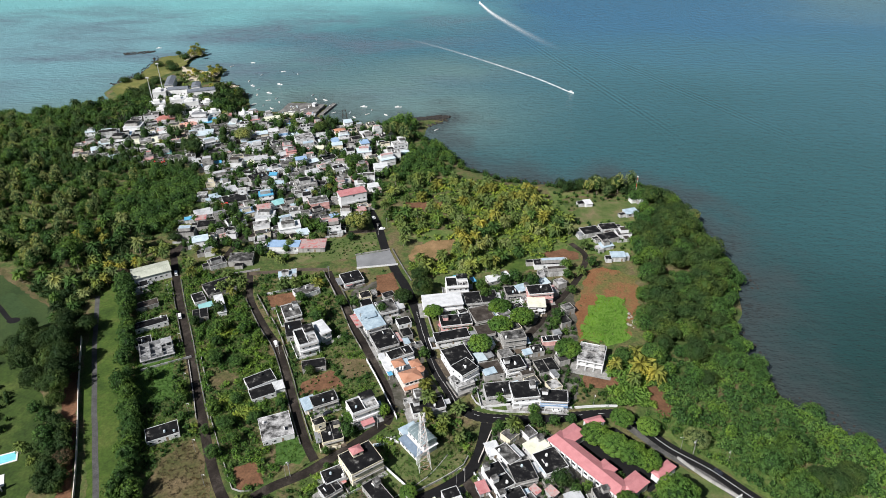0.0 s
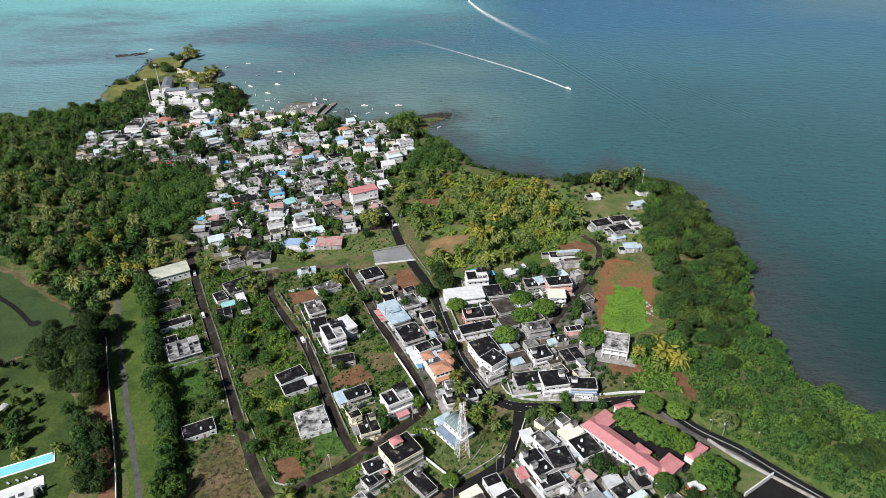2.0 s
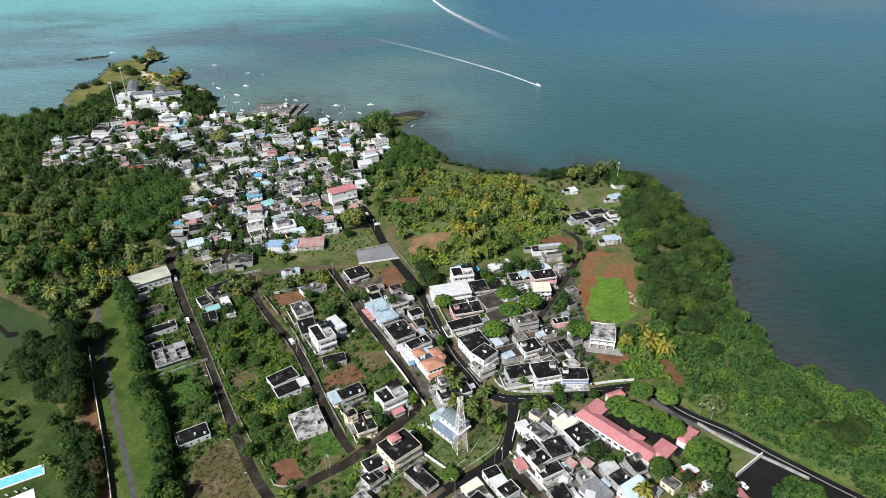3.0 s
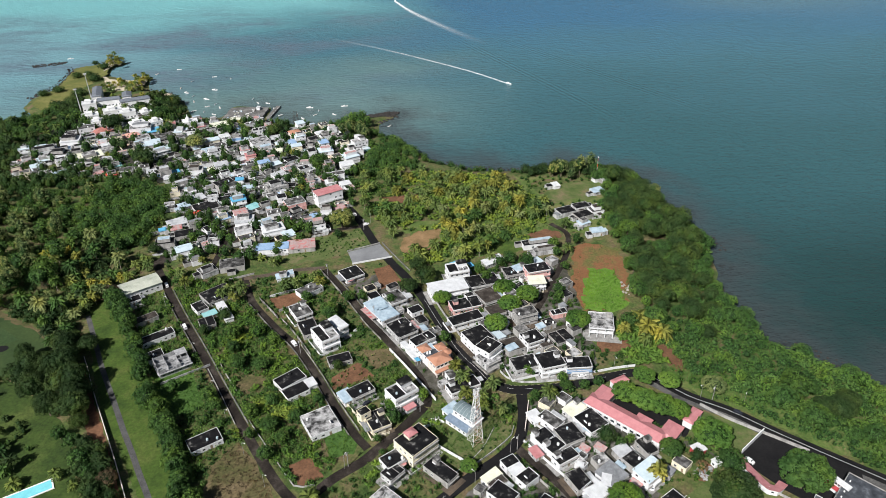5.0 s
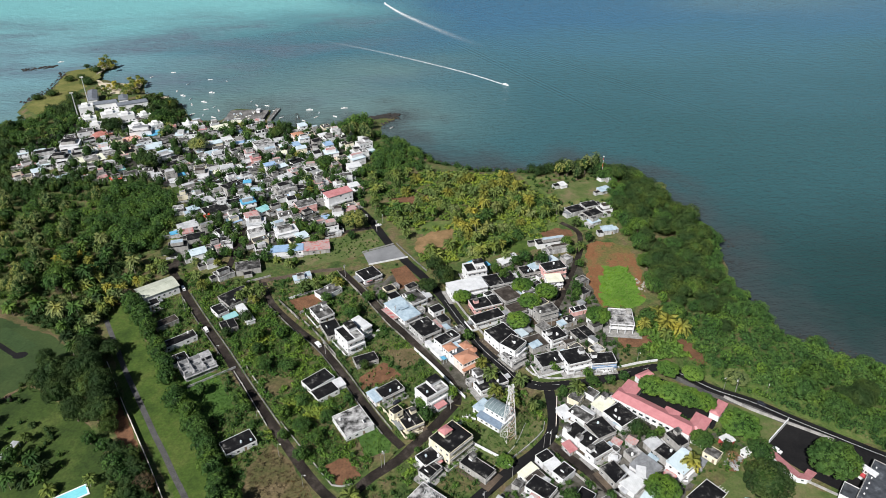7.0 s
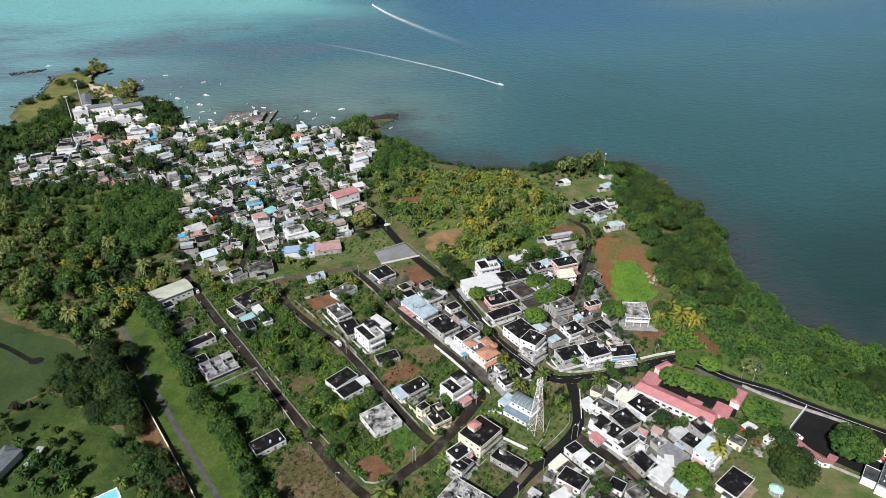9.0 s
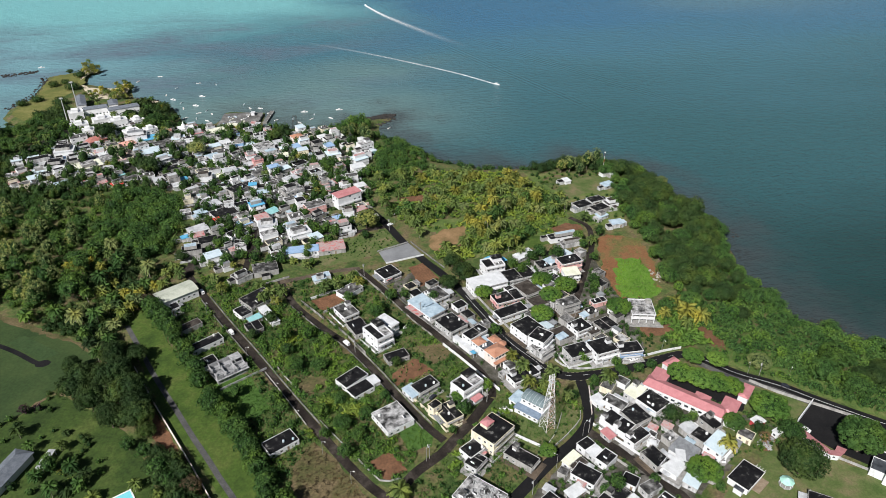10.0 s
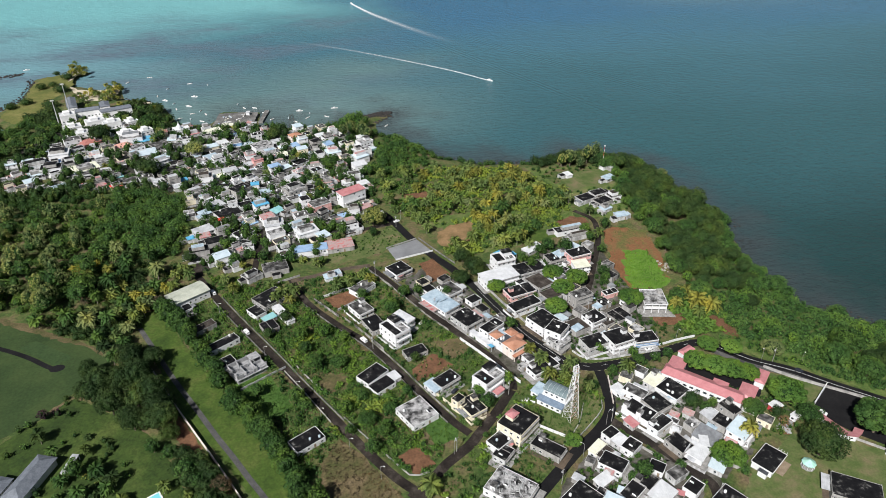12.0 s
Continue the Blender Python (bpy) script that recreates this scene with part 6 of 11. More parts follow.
house(-239.8, 527.3, 22, 8.0, 5.5, 3.0, "white", "grey")
house(-269.7, 546.6, 28, 9.3, 6.4, 3.0, "white", "white")

# close-packed small houses between the named ones
VILLAGE = [(-178, 356), (-178, 420), (-190, 470), (-245, 498), (-294, 488), (-314, 503), (-324, 545), (-300, 572), (-290, 604), (-205, 604), (-140, 582), (-70, 568), (-50, 545), (-52, 500), (-62, 440), (-66, 395), (-108, 372)]


def infill():
    rng = random.Random(91)
    for x, y in scatter(VILLAGE, 11.0, 92):
        if free(x, y, 3.6):
            two = rng.random() < 0.2
            house(round(x, 1), round(y, 1), rng.choice((22, 22, 28, 15)), rng.uniform(6, 9.5), rng.uniform(5, 8), 6.6 if two else rng.uniform(3.2, 4.0), rng.choice(("grey", "stained", "stained", "black", "black", "white", "bluewhite", "blue", "redmix", "black")), rng.choice(("white", "white", "white", "white", "grey", "cream")))


infill()

# ---- particular buildings ----
def gable_block(root, name_wall, x0, y0, x1, y1, h, rise, wall, roof, over=0.6):
    """A wing with a ridge along its longer side."""
    part(name_wall, boxes((x0, y0, -0.4, x1, y1, h - 0.1)), wall, root)
    bm = bmesh.new()
    ax, ay, bx, by = x0 - over, y0 - over, x1 + over, y1 + over
    lv = [bm.verts.new(p) for p in ((ax, ay, h - 0.12), (bx, ay, h - 0.12), (bx, by, h - 0.12), (ax, by, h - 0.12))]
    ev = [bm.verts.new(p) for p in ((ax, ay, h + 0.03), (bx, ay, h + 0.03), (bx, by, h + 0.03), (ax, by, h + 0.03))]
    for i in range(4):
        bm.faces.new((lv[i], lv[(i + 1) % 4], ev[(i + 1) % 4], ev[i]))
    bm.faces.new(lv[::-1])
    if bx - ax >= by - ay:
        r0, r1 = bm.verts.new((ax + 1.2, (ay + by) / 2, h + rise)), bm.verts.new((bx - 1.2, (ay + by) / 2, h + rise))
        fs = ((ev[0], ev[1], r1, r0), (ev[1], ev[2], r1), (ev[2], ev[3], r0, r1), (ev[3], ev[0], r0))
    else:
        r0, r1 = bm.verts.new(((ax + bx) / 2, ay + 1.2, h + rise)), bm.verts.new(((ax + bx) / 2, by - 1.2, h + rise))
        fs = ((ev[0], ev[1], r0), (ev[1], ev[2], r1, r0), (ev[2], ev[3], r1), (ev[3], ev[0], r0, r1))
    for f in fs:
        bm.faces.new(f)
    part("roof", bm, roof, root)


def school():
    root = thing("school", 39.5, 205.3, -49.3, None, "long low school with pink sheet roofs and white walls", "school")
    TAKEN.append((53, 195, radians(-49.3), 38, 12))
    gable_block(root, "wall", 0.5, 0.5, 36.5, 7.6, 4.6, 1.5, WALL["white"], ROOF["schoolpink"])
    gable_block(root, "wall", 1.0, 4.4, 7.6, 15.2, 4.5, 1.2, WALL["white"], ROOF["schoolpink"], 0.5)
    gable_block(root, "wall", 22.2, 3.6, 28.2, 10.2, 4.45, 1.2, WALL["white"], ROOF["schoolpink"], 0.5)
    gable_block(root, "wall", 33.8, 5.2, 40.2, 15.0, 4.5, 1.2, WALL["white"], ROOF["schoolpink"], 0.5)
    for i in range(11):
        ob = put_opening(root, FRAME_ME, "window", pose(2.2 + i * 3.1, 0.5, 2.2), PANE_ME)
        ob.scale = (1.6, 1, 1.2)
    for i in range(12):
        part("pillar", boxes((0.9 + i * 3.1, -0.25, -0.3, 1.2 + i * 3.1, 0.05, 4.45)), WHITE_PAINT, root)
    for x, y, a, w, d in ((61, 217.6, 20, 8.0, 3.6), (84.8, 191.6, 40, 10.0, 4.2)):
        r = thing("outbuilding", x, y, a, None, "small white school outbuilding with pink roof", "outbuilding")
        TAKEN.append((x, y, radians(a), w, d))
        gable_block(r, "wall", -w / 2, -d / 2, w / 2, d / 2, 3.6, 0.9, WALL["white"], ROOF["schoolpink"], 0.3)
        put_opening(r, DOOR_ME, "door", pose(0, -d / 2, 0.02))


def orange_house():
    """Peach two-storey villa: three hipped wings and a turret round a flat dark terrace, porch roofs below."""
    a = 26.0
    root = thing("villa", -21.0, 242.5, a, None, "two-storey pale peach villa with orange hipped tile roofs", "house")
    TAKEN.append((-21.0, 245.5, radians(a), 15, 17))

    def wing(x, y, w, d, h, rise, wall):
        part("wall", boxes((x - w / 2, y - d / 2, -0.4, x + w / 2, y + d / 2, h)), WALL[wall], root)
        bm = hipped(w, d, h, rise, 0.5)
        bmesh.ops.translate(bm, vec=(x, y, 0), verts=bm.verts[:])
        roof = part("roof", bm, ROOF["orange"], root)
        part("eaves", ring(w / 2 + 0.52, d / 2 + 0.52, 0.12, h - 0.26, h - 0.04), WHITE_PAINT, roof).location = (x, y, 0)

    wing(-0.2, -1.2, 8.8, 7.2, 6.3, 1.5, "peach")
    wing(-2.4, 9.2, 4.8, 4.6, 6.4, 1.1, "white")
    wing(4.9, 6.0, 4.2, 4.2, 6.2, 1.0, "peach")
    part("wall", boxes((-4.6, 2.42, -0.4, 4.6, 6.88, 5.6)), WALL["white"], root)
    part("terrace", boxes((-4.5, 2.5, 5.6, 2.7, 6.8, 5.7)), ROOF["charcoal"], root)
    part("terrace_wall", boxes((0.05, 6.9, -0.4, 2.75, 11.3, 5.9)), WALL["white"], root)
    part("terrace_roof", boxes((0.0, 6.85, 5.9, 2.78, 11.4, 6.0)), ROOF["bluegrey"], root)
    bm = bmesh.new()
    bmesh.ops.create_cone(bm, cap_ends=True, segments=14, radius1=1.95, radius2=1.95, depth=6.4, matrix=pose(5.6, 1.4, 2.8))
    part("turret", bm, WALL["peach"], root)
    bm = bmesh.new()
    bmesh.ops.create_cone(bm, cap_ends=True, segments=14, radius1=2.55, radius2=0.1, depth=1.2, matrix=pose(5.6, 1.4, 6.6))
    part("turret_roof", bm, ROOF["orange"], root)
    for x0, y0, x1, y1, zx in ((-5.2, -6.6, 5.0, -4.85, "y"), (4.25, -6.6, 6.4, -0.6, "x")):
        bm = bmesh.new()
        zs = (2.9, 2.9, 3.5, 3.5) if zx == "y" else (3.5, 2.9, 2.9, 3.5)
        top = [bm.verts.new((x, y, z)) for (x, y), z in zip(((x0, y0), (x1, y0), (x1, y1), (x0, y1)), zs)]
        low = [bm.verts.new((v.co.x, v.co.y, 2.75)) for v in top]
        bm.faces.new(top)
        bm.faces.new(low[::-1])
        for i in range(4):
            bm.faces.new((low[i], low[(i + 1) % 4], top[(i + 1) % 4], top[i]))
        part("porch_roof", bm, ROOF["orange"], root)
    for x in (-5.0, -1.7, 1.6, 4.8):
        part("porch_column", boxes((x - 0.18, -6.4, -0.3, x + 0.18, -6.04, 2.75)), WALL["peach"], root)
    part("balcony", boxes((-4.6, -5.0, 3.5, 4.2, -4.86, 4.3)), WALL["peach"], root)
    for x in (-3.2, -1.1, 1.1, 3.2):
        ob = put_opening(root, FRAME_ME, "window", pose(x, -4.8, 5.0), PANE_ME)
        ob.scale = (1.2, 1, 1.35)
        put_opening(root, FRAME_ME, "window", pose(x, -4.8, 1.6), PANE_ME)
    for y in (-3.2, -0.6, 4.4):
        put_opening(root, FRAME_ME, "window", pose(0, 0, 0, 0, 0, -90) @ pose(-y, -4.6, 4.7), PANE_ME)
    for y in (8.2, 10.2):
        put_opening(root, FRAME_ME, "window", pose(0, 0, 0, 0, 0, -90) @ pose(-y, -4.8, 4.7), PANE_ME)
    for x, y in ((-1.6, 5.0), (-2.9, 5.4)):
        bm = bmesh.new()
        bmesh.ops.create_cone(bm, cap_ends=True, segments=12, radius1=0.55, radius2=0.5, depth=1.2, matrix=pose(x, y, 6.3))
        part("roof_tank", bm, WHITE_PAINT, root)
    lean = thing("lane_shed", -33.9, 254.2, 116, None, "long white sheet-roofed shed along a lane", "shed")
    part("wall", boxes((-7.0, -1.3, -0.4, 7.0, 1.3, 2.7)), WALL["white"], lean)
    part("roof", corrugated(14.4, 3.2, 2.75, 3.05), ROOF["white"], lean)
    aw = thing("awning", -31.0, 246.6, 116, None, "blue sheet awning over a lane gate", "awning")
    part("sheet", corrugated(3.4, 2.2, 2.5, 2.75, 0.4), ROOF["skyblue"], aw)
    for x in (-1.5, 1.5):
        for y in (-0.9, 0.9):
            part("post", boxes((x - 0.06, y - 0.06, -0.2, x + 0.06, y + 0.06, 2.47)), STEEL, aw)


def vault_house():
    a = -50.0
    root = thing("house", -12.9, 205.0, a, None, "two-storey white house under a greenish barrel-vaulted roof", "house")
    TAKEN.append((-13, 204, radians(a), 13, 14))
    w, d = 11.0, 6.6
    part("wall", boxes((-w / 2, -d / 2, -0.4, w / 2, d / 2, 6.2)), WALL["white"], root)
    bm = bmesh.new()
    n, rows = 10, []
    for i in range(n + 1):
        t = math.pi * i / n
        y, z = -math.cos(t) * (d / 2 + 0.3), 6.2 + 1.7 * math.sin(t)
        rows.append((bm.verts.new((-w / 2 - 0.3, y, z)), bm.verts.new((w / 2 + 0.3, y, z))))
    for r, s in zip(rows, rows[1:]):
        bm.faces.new((r[0], r[1], s[1], s[0]))
    bm.faces.new([r[0] for r in rows])
    bm.faces.new([r[1] for r in rows][::-1])
    bmesh.ops.recalc_face_normals(bm, faces=bm.faces[:])
    part("vaulted_roof", bm, ROOF["vault"], root)
    for i in range(7):
        bm = bmesh.new()
        x = -w / 2 + w * i / 6
        for j in range(n):
            t0, t1 = math.pi * j / n, math.pi * (j + 1) / n
            tube(bm, (x, -math.cos(t0) * (d / 2 + 0.34), 6.24 + 1.7 * math.sin(t0)), (x, -math.cos(t1) * (d / 2 + 0.34), 6.24 + 1.7 * math.sin(t1)), 0.06, None, 4)
        part("roof_rib", bm, STEEL, root)
    part("floor_band", ring(w / 2 + 0.6, d / 2 + 0.6, 0.9, 3.2, 3.5), WALL["white"], root)
    bm = corrugated(13.0, 3.6, 2.9, 3.5)
    bmesh.ops.translate(bm, vec=(-0.5, -5.9, 0), verts=bm.verts[:])
    part("lean_to_roof", bm, ROOF["dustyblue"], root)
    part("lean_to_wall", boxes((-6.5, -7.2, -0.4, 5.5, -3.35, 2.6)), WALL["white"], root)
    for x in (-4, -1.3, 1.3, 4):
        put_opening(root, FRAME_ME, "window", pose(x, -d / 2, 4.9), PANE_ME)
        put_opening(root, FRAME_ME, "window", pose(x, -7.2, 1.4), PANE_ME)


def village_hall():
    """A long hall under one low curved sheet roof, with pale gables and a side door."""
    root = thing("village_hall", -179.6, 329.0, 30, None, "long hall with a low curved cream sheet roof", "hall")
    TAKEN.append((-179.6, 329.0, radians(30), 22, 13))
    w, d, h, rise, n = 20.5, 11.5, 4.6, 1.5, 12
    part("wall", boxes((-w / 2, -d / 2, -0.4, w / 2, d / 2, h - 0.05)), WALL["white"], root)
    arc = [(-d / 2 - 0.5 + (d + 1.0) * i / n, h + rise * math.sin(math.pi * (0.08 + 0.84 * i / n))) for i in range(n + 1)]
    sheets = 10
    for k in range(sheets):
        x0, x1 = -w / 2 - 0.5 + (w + 1.0) * k / sheets + 0.03, -w / 2 - 0.5 + (w + 1.0) * (k + 1) / sheets - 0.03
        bm = bmesh.new()
        rows = [[bm.verts.new((x, y, z + t)) for x, t in ((x0, 0), (x1, 0), (x1, 0.1), (x0, 0.1))] for y, z in arc]
        for p, q in zip(rows, rows[1:]):
            for i in range(4):
                bm.faces.new((p[i], p[(i + 1) % 4], q[(i + 1) % 4], q[i]))
        bm.faces.new(rows[0])
        bm.faces.new(rows[-1][::-1])
        bmesh.ops.recalc_face_normals(bm, faces=bm.faces[:])
        part("roof_sheet", bm, ROOF["hallcream"], root)
    for s in (-1, 1):
        bm = bmesh.new()
        x = s * (w / 2 - 0.12)
        pts = [(-d / 2, h - 0.06), *[(y, z - 0.02) for y, z in arc[1:-1]], (d / 2, h - 0.06)]
        f0 = [bm.verts.new((x - 0.1, y, z)) for y, z in pts]
        f1 = [bm.verts.new((x + 0.1, y, z)) for y, z in pts]
        bm.faces.new(f0)
        bm.faces.new(f1[::-1])
        for i in range(len(pts)):
            j = (i + 1) % len(pts)
            bm.faces.new((f0[i], f1[i], f1[j], f0[j]))
        bmesh.ops.recalc_face_normals(bm, faces=bm.faces[:])
        part("gable", bm, WALL["white"], root)
    part("ridge_vent", boxes((-w / 2 + 1.0, -0.25, h + rise + 0.06, w / 2 - 1.0, 0.25, h + rise + 0.26)), ROOF["hallcream"], root)
    for x in (-7.5, -4.5, -1.5, 1.5, 4.5, 7.5):
        put_opening(root, FRAME_ME, "window", pose(x, -d / 2, 2.4), PANE_ME)
    put_opening(root, DOOR_ME, "door", pose(0, 0, 0, 0, 0, 90) @ pose(0.5, -w / 2, 0.02))


def unfinished_house():
    """Bare block walls of a house being built: rooms open to the sky, a part floor over them, stub columns."""
    root = thing("house", -149.0, 260.2, 27, None, "unfinished pale concrete house with open rooms and no roof", "house")
    TAKEN.append((-149.0, 260.2, radians(27), 16.5, 12))
    w, d, t = 12.6, 8.8, 0.2
    part("floor_slab", boxes((-w / 2 - 0.5, -d / 2 - 0.6, 2.9, w / 2 + 0.3, d / 2, 3.15)), SLAB, root)
    for x0, y0, x1, y1 in ((-w / 2, -d / 2, w / 2, -d / 2 + t), (-w / 2, d / 2 - t, w / 2, d / 2), (-w / 2, -d / 2 + t, -w / 2 + t, d / 2 - t), (w / 2 - t, -d / 2 + t, w / 2, d / 2 - t)):
        part("ground_wall", boxes((x0, y0, -0.4, x1, y1, 2.89)), SLAB, root)
    for x, y in ((-4.6, -d / 2), (-1.4, -d / 2), (1.8, -d / 2), (4.8, -d / 2)):
        put_opening(root, FRAME_ME, "window", pose(x, y, 1.5), PANE_ME)
    walls = ((-6.3, -4.4, -3.6, -4.2, 5.6), (-2.6, -4.4, -0.4, -4.2, 4.3), (0.6, -4.4, 2.4, -4.2, 5.4), (3.6, -4.4, 6.3, -4.2, 4.2), (-6.3, 4.2, 6.3, 4.4, 6.0), (-6.3, -4.2, -6.1, -1.4, 5.6), (-6.3, -0.2, -6.1, 4.2, 5.9), (6.1, -4.2, 6.3, 0.4, 4.6), (6.1, 1.6, 6.3, 4.2, 5.9), (-2.5, -4.2, -2.3, 1.0, 5.5), (-2.5, 2.2, -2.3, 4.2, 5.7), (1.9, -4.2, 2.1, 2.6, 5.3), (-6.1, 0.6, -3.6, 0.8, 5.2), (-2.3, 0.4, 0.6, 0.6, 5.3), (2.1, -0.6, 4.9, -0.4, 5.0))
    for x0, y0, x1, y1, z in walls:
        part("room_wall", boxes((x0, y0, 3.15, x1, y1, z)), SLAB, root)
    for x in (-6.15, -2.4, 2.0, 6.15):
        for y in (-4.3, 0.2, 4.3):
            part("column", boxes((x - 0.15, y - 0.15, 3.15, x + 0.15, y + 0.15, 6.5)), SLAB, root)
    part("lintel", boxes((-6.3, -4.42, 5.6, -0.4, -4.18, 5.85)), SLAB, root)
    part("lintel", boxes((2.0, -4.42, 5.4, 6.3, -4.18, 5.65)), SLAB, root)
    part("upper_slab", boxes((2.1, 0.5, 5.95, 6.4, 4.5, 6.15)), SLAB, root)
    part("yard_wall", boxes((-w / 2 - 1.0, -d / 2 - 3.6, -0.4, w / 2 + 6.0, -d / 2 - 3.4, 1.5)), SLAB, root)
    root.scale = (1.22, 1.2, 0.86)


SLAB = blotched("raw_concrete", [(0.3, (0.15, 0.152, 0.155)), (0.5, (0.33, 0.332, 0.335)), (0.72, (0.52, 0.522, 0.52))], 0.4, 3, 0.9, 0.3, 0.03, 0.3)
ROOF["hallcream"] = blotched("roof_hallcream", [(0.3, (0.36, 0.38, 0.31)), (0.6, (0.50, 0.52, 0.43))], 0.25, 2.0, 0.6, 0.1, 0.02, 0.15)


def lattice_tower(x, y, h=30.0, base=2.5, top=0.75):
    root = thing("lattice_tower", x, y, 20, None, "white and grey steel lattice telecom tower on grass", "telecom tower")
    n = 11
    lev = [(h * (1 - (1 - i / n) ** 1.25), base + (top - base) * min(1, i / n * 1.25)) for i in range(n + 1)]
    cor = ((-1, -1), (1, -1), (1, 1), (-1, 1))
    for sx, sy in cor:
        part("leg", pipe([(sx * r, sy * r, z - (0.2 if z == 0 else 0)) for z, r in lev], 0.10), WHITE_PAINT, root)
    for (z0, r0), (z1, r1) in zip(lev, lev[1:]):
        for i in range(4):
            (ax, ay), (bx, by) = cor[i], cor[(i + 1) % 4]
            part("brace", one_tube((ax * r0, ay * r0, z0), (bx * r1, by * r1, z1), 0.05), WHITE_PAINT if i % 4 else ROOF["salmon"], root)
            part("brace", one_tube((bx * r0, by * r0, z0), (ax * r1, ay * r1, z1), 0.05), WHITE_PAINT if i % 4 else ROOF["salmon"], root)
            part("strut", one_tube((ax * r1, ay * r1, z1), (bx * r1, by * r1, z1), 0.045), STEEL, root)
    for k, (z, a) in enumerate(((h - 1.0, 20), (h - 1.2, 140), (h - 0.8, 260), (h - 5.5, 60), (h - 5.8, 180), (h - 5.4, 300))):
        r = 1.35
        px, py = r * math.cos(radians(a)), r * math.sin(radians(a))
        ant = part("antenna", boxes((-0.16, -0.1, -1.1, 0.16, 0.1, 1.1)), WHITE_PAINT, root, "white panel antenna")
        ant.matrix_local = pose(px, py, z, 0, 0, a + 90)
        part("antenna_arm", one_tube((0.5 * px, 0.5 * py, z), (px, py, z), 0.05), STEEL, root)
    for z, a in ((h - 9, 200), (h - 8.2, 320), (h - 11, 250)):
        bm = bmesh.new()
        bmesh.ops.create_cone(bm, cap_ends=True, segments=14, radius1=0.6, radius2=0.45, depth=0.35)
        ob = part("dish", bm, WHITE_PAINT, root, "round white microwave dish")
        ob.matrix_local = pose(1.15 * math.cos(radians(a)), 1.15 * math.sin(radians(a)), z, 90, 0, a + 90)
    part("platform", ring(1.25, 1.25, 0.5, h - 3.0, h - 2.9), STEEL, root)


def pipe(pts, r, sides=5):
    """One bent pipe through several points."""
    bm = bmesh.new()
    rings = [[bm.verts.new((x + r * math.cos(2 * math.pi * k / sides), y + r * math.sin(2 * math.pi * k / sides), z)) for k in range(sides)] for x, y, z in pts]
    for p, q in zip(rings, rings[1:]):
        for k in range(sides):
            bm.faces.new((p[k], p[(k + 1) % sides], q[(k + 1) % sides], q[k]))
    bm.faces.new(rings[0][::-1])
    bm.faces.new(rings[-1])
    return bm


def one_tube(a, b, r, r1=None, sides=5):
    bm = bmesh.new()
    tube(bm, a, b, r, r1, sides)
    return bm


def flood_mast(x, y, h):
    root = thing("floodlight_mast", x, y, 10, None, "tall slim white floodlight mast among palms", "mast")
    part("pole", one_tube((0, 0, -0.4), (0, 0, h), 0.48, 0.26, 8), STEEL, root)
    part("head", boxes((-1.5, -0.3, h, 1.5, 0.3, h + 0.3)), STEEL, root)
    for i in range(4):
        part("lamp", boxes((-1.4 + i * 0.75, -0.4, h + 0.3, -0.9 + i * 0.75, 0.2, h + 1.1)), WHITE_PAINT, root)


def temple(x, y):
    root = thing("temple", x, y, 15, None, "small white shrine with a pointed dome", "temple")
    TAKEN.append((x, y, radians(15), 13, 9))
    part("wall", boxes((-6.5, -4.5, -0.4, 6.5, 4.5, 4.6)), WALL["white"], root)
    part("parapet", parapet_ring(13, 9, 4.6, 0.4), WALL["white"], root)
    bm = bmesh.new()
    prof = [(2.2, 4.6), (2.3, 5.6), (2.0, 6.6), (1.3, 7.6), (0.6, 8.6), (0.25, 9.8), (0.02, 11.0)]
    rows = [[bm.verts.new((-1.5 + r * math.cos(k * math.pi / 6), r * math.sin(k * math.pi / 6), z)) for k in range(12)] for r, z in prof]
    for p, q in zip(rows, rows[1:]):
        for k in range(12):
            bm.faces.new((p[k], p[(k + 1) % 12], q[(k + 1) % 12], q[k]))
    part("dome", bm, WALL["white"], root)
    for x2 in (-4.5, -1.5, 1.5, 4.5):
        put_opening(root, FRAME_ME, "window", pose(x2, -4.5, 2.2), PANE_ME)


def gazebo(x, y):
    root = thing("gazebo", x, y, 0, None, "octagonal garden gazebo with pale green roof", "gazebo")
    for z, r0, r1, hh, nm in ((2.9, 2.9, 1.2, 0.9, "roof"), (3.75, 1.3, 0.05, 0.8, "roof_cap")):
        bm = bmesh.new()
        bmesh.ops.create_cone(bm, cap_ends=True, segments=8, radius1=r0, radius2=r1, depth=hh, matrix=pose(0, 0, z))
        part(nm, bm, ROOF["mint"], root)
    for i in range(8):
        a = i * math.pi / 4
        part("post", one_tube((2.5 * math.cos(a), 2.5 * math.sin(a), -0.2), (2.5 * math.cos(a), 2.5 * math.sin(a), 2.5), 0.09), WHITE_PAINT, root)
    bm = bmesh.new()
    bmesh.ops.create_cone(bm, cap_ends=True, segments=8, radius1=2.8, radius2=2.8, depth=0.4, matrix=pose(0, 0, 0.1))
    part("plinth", bm, CONCRETE, root)


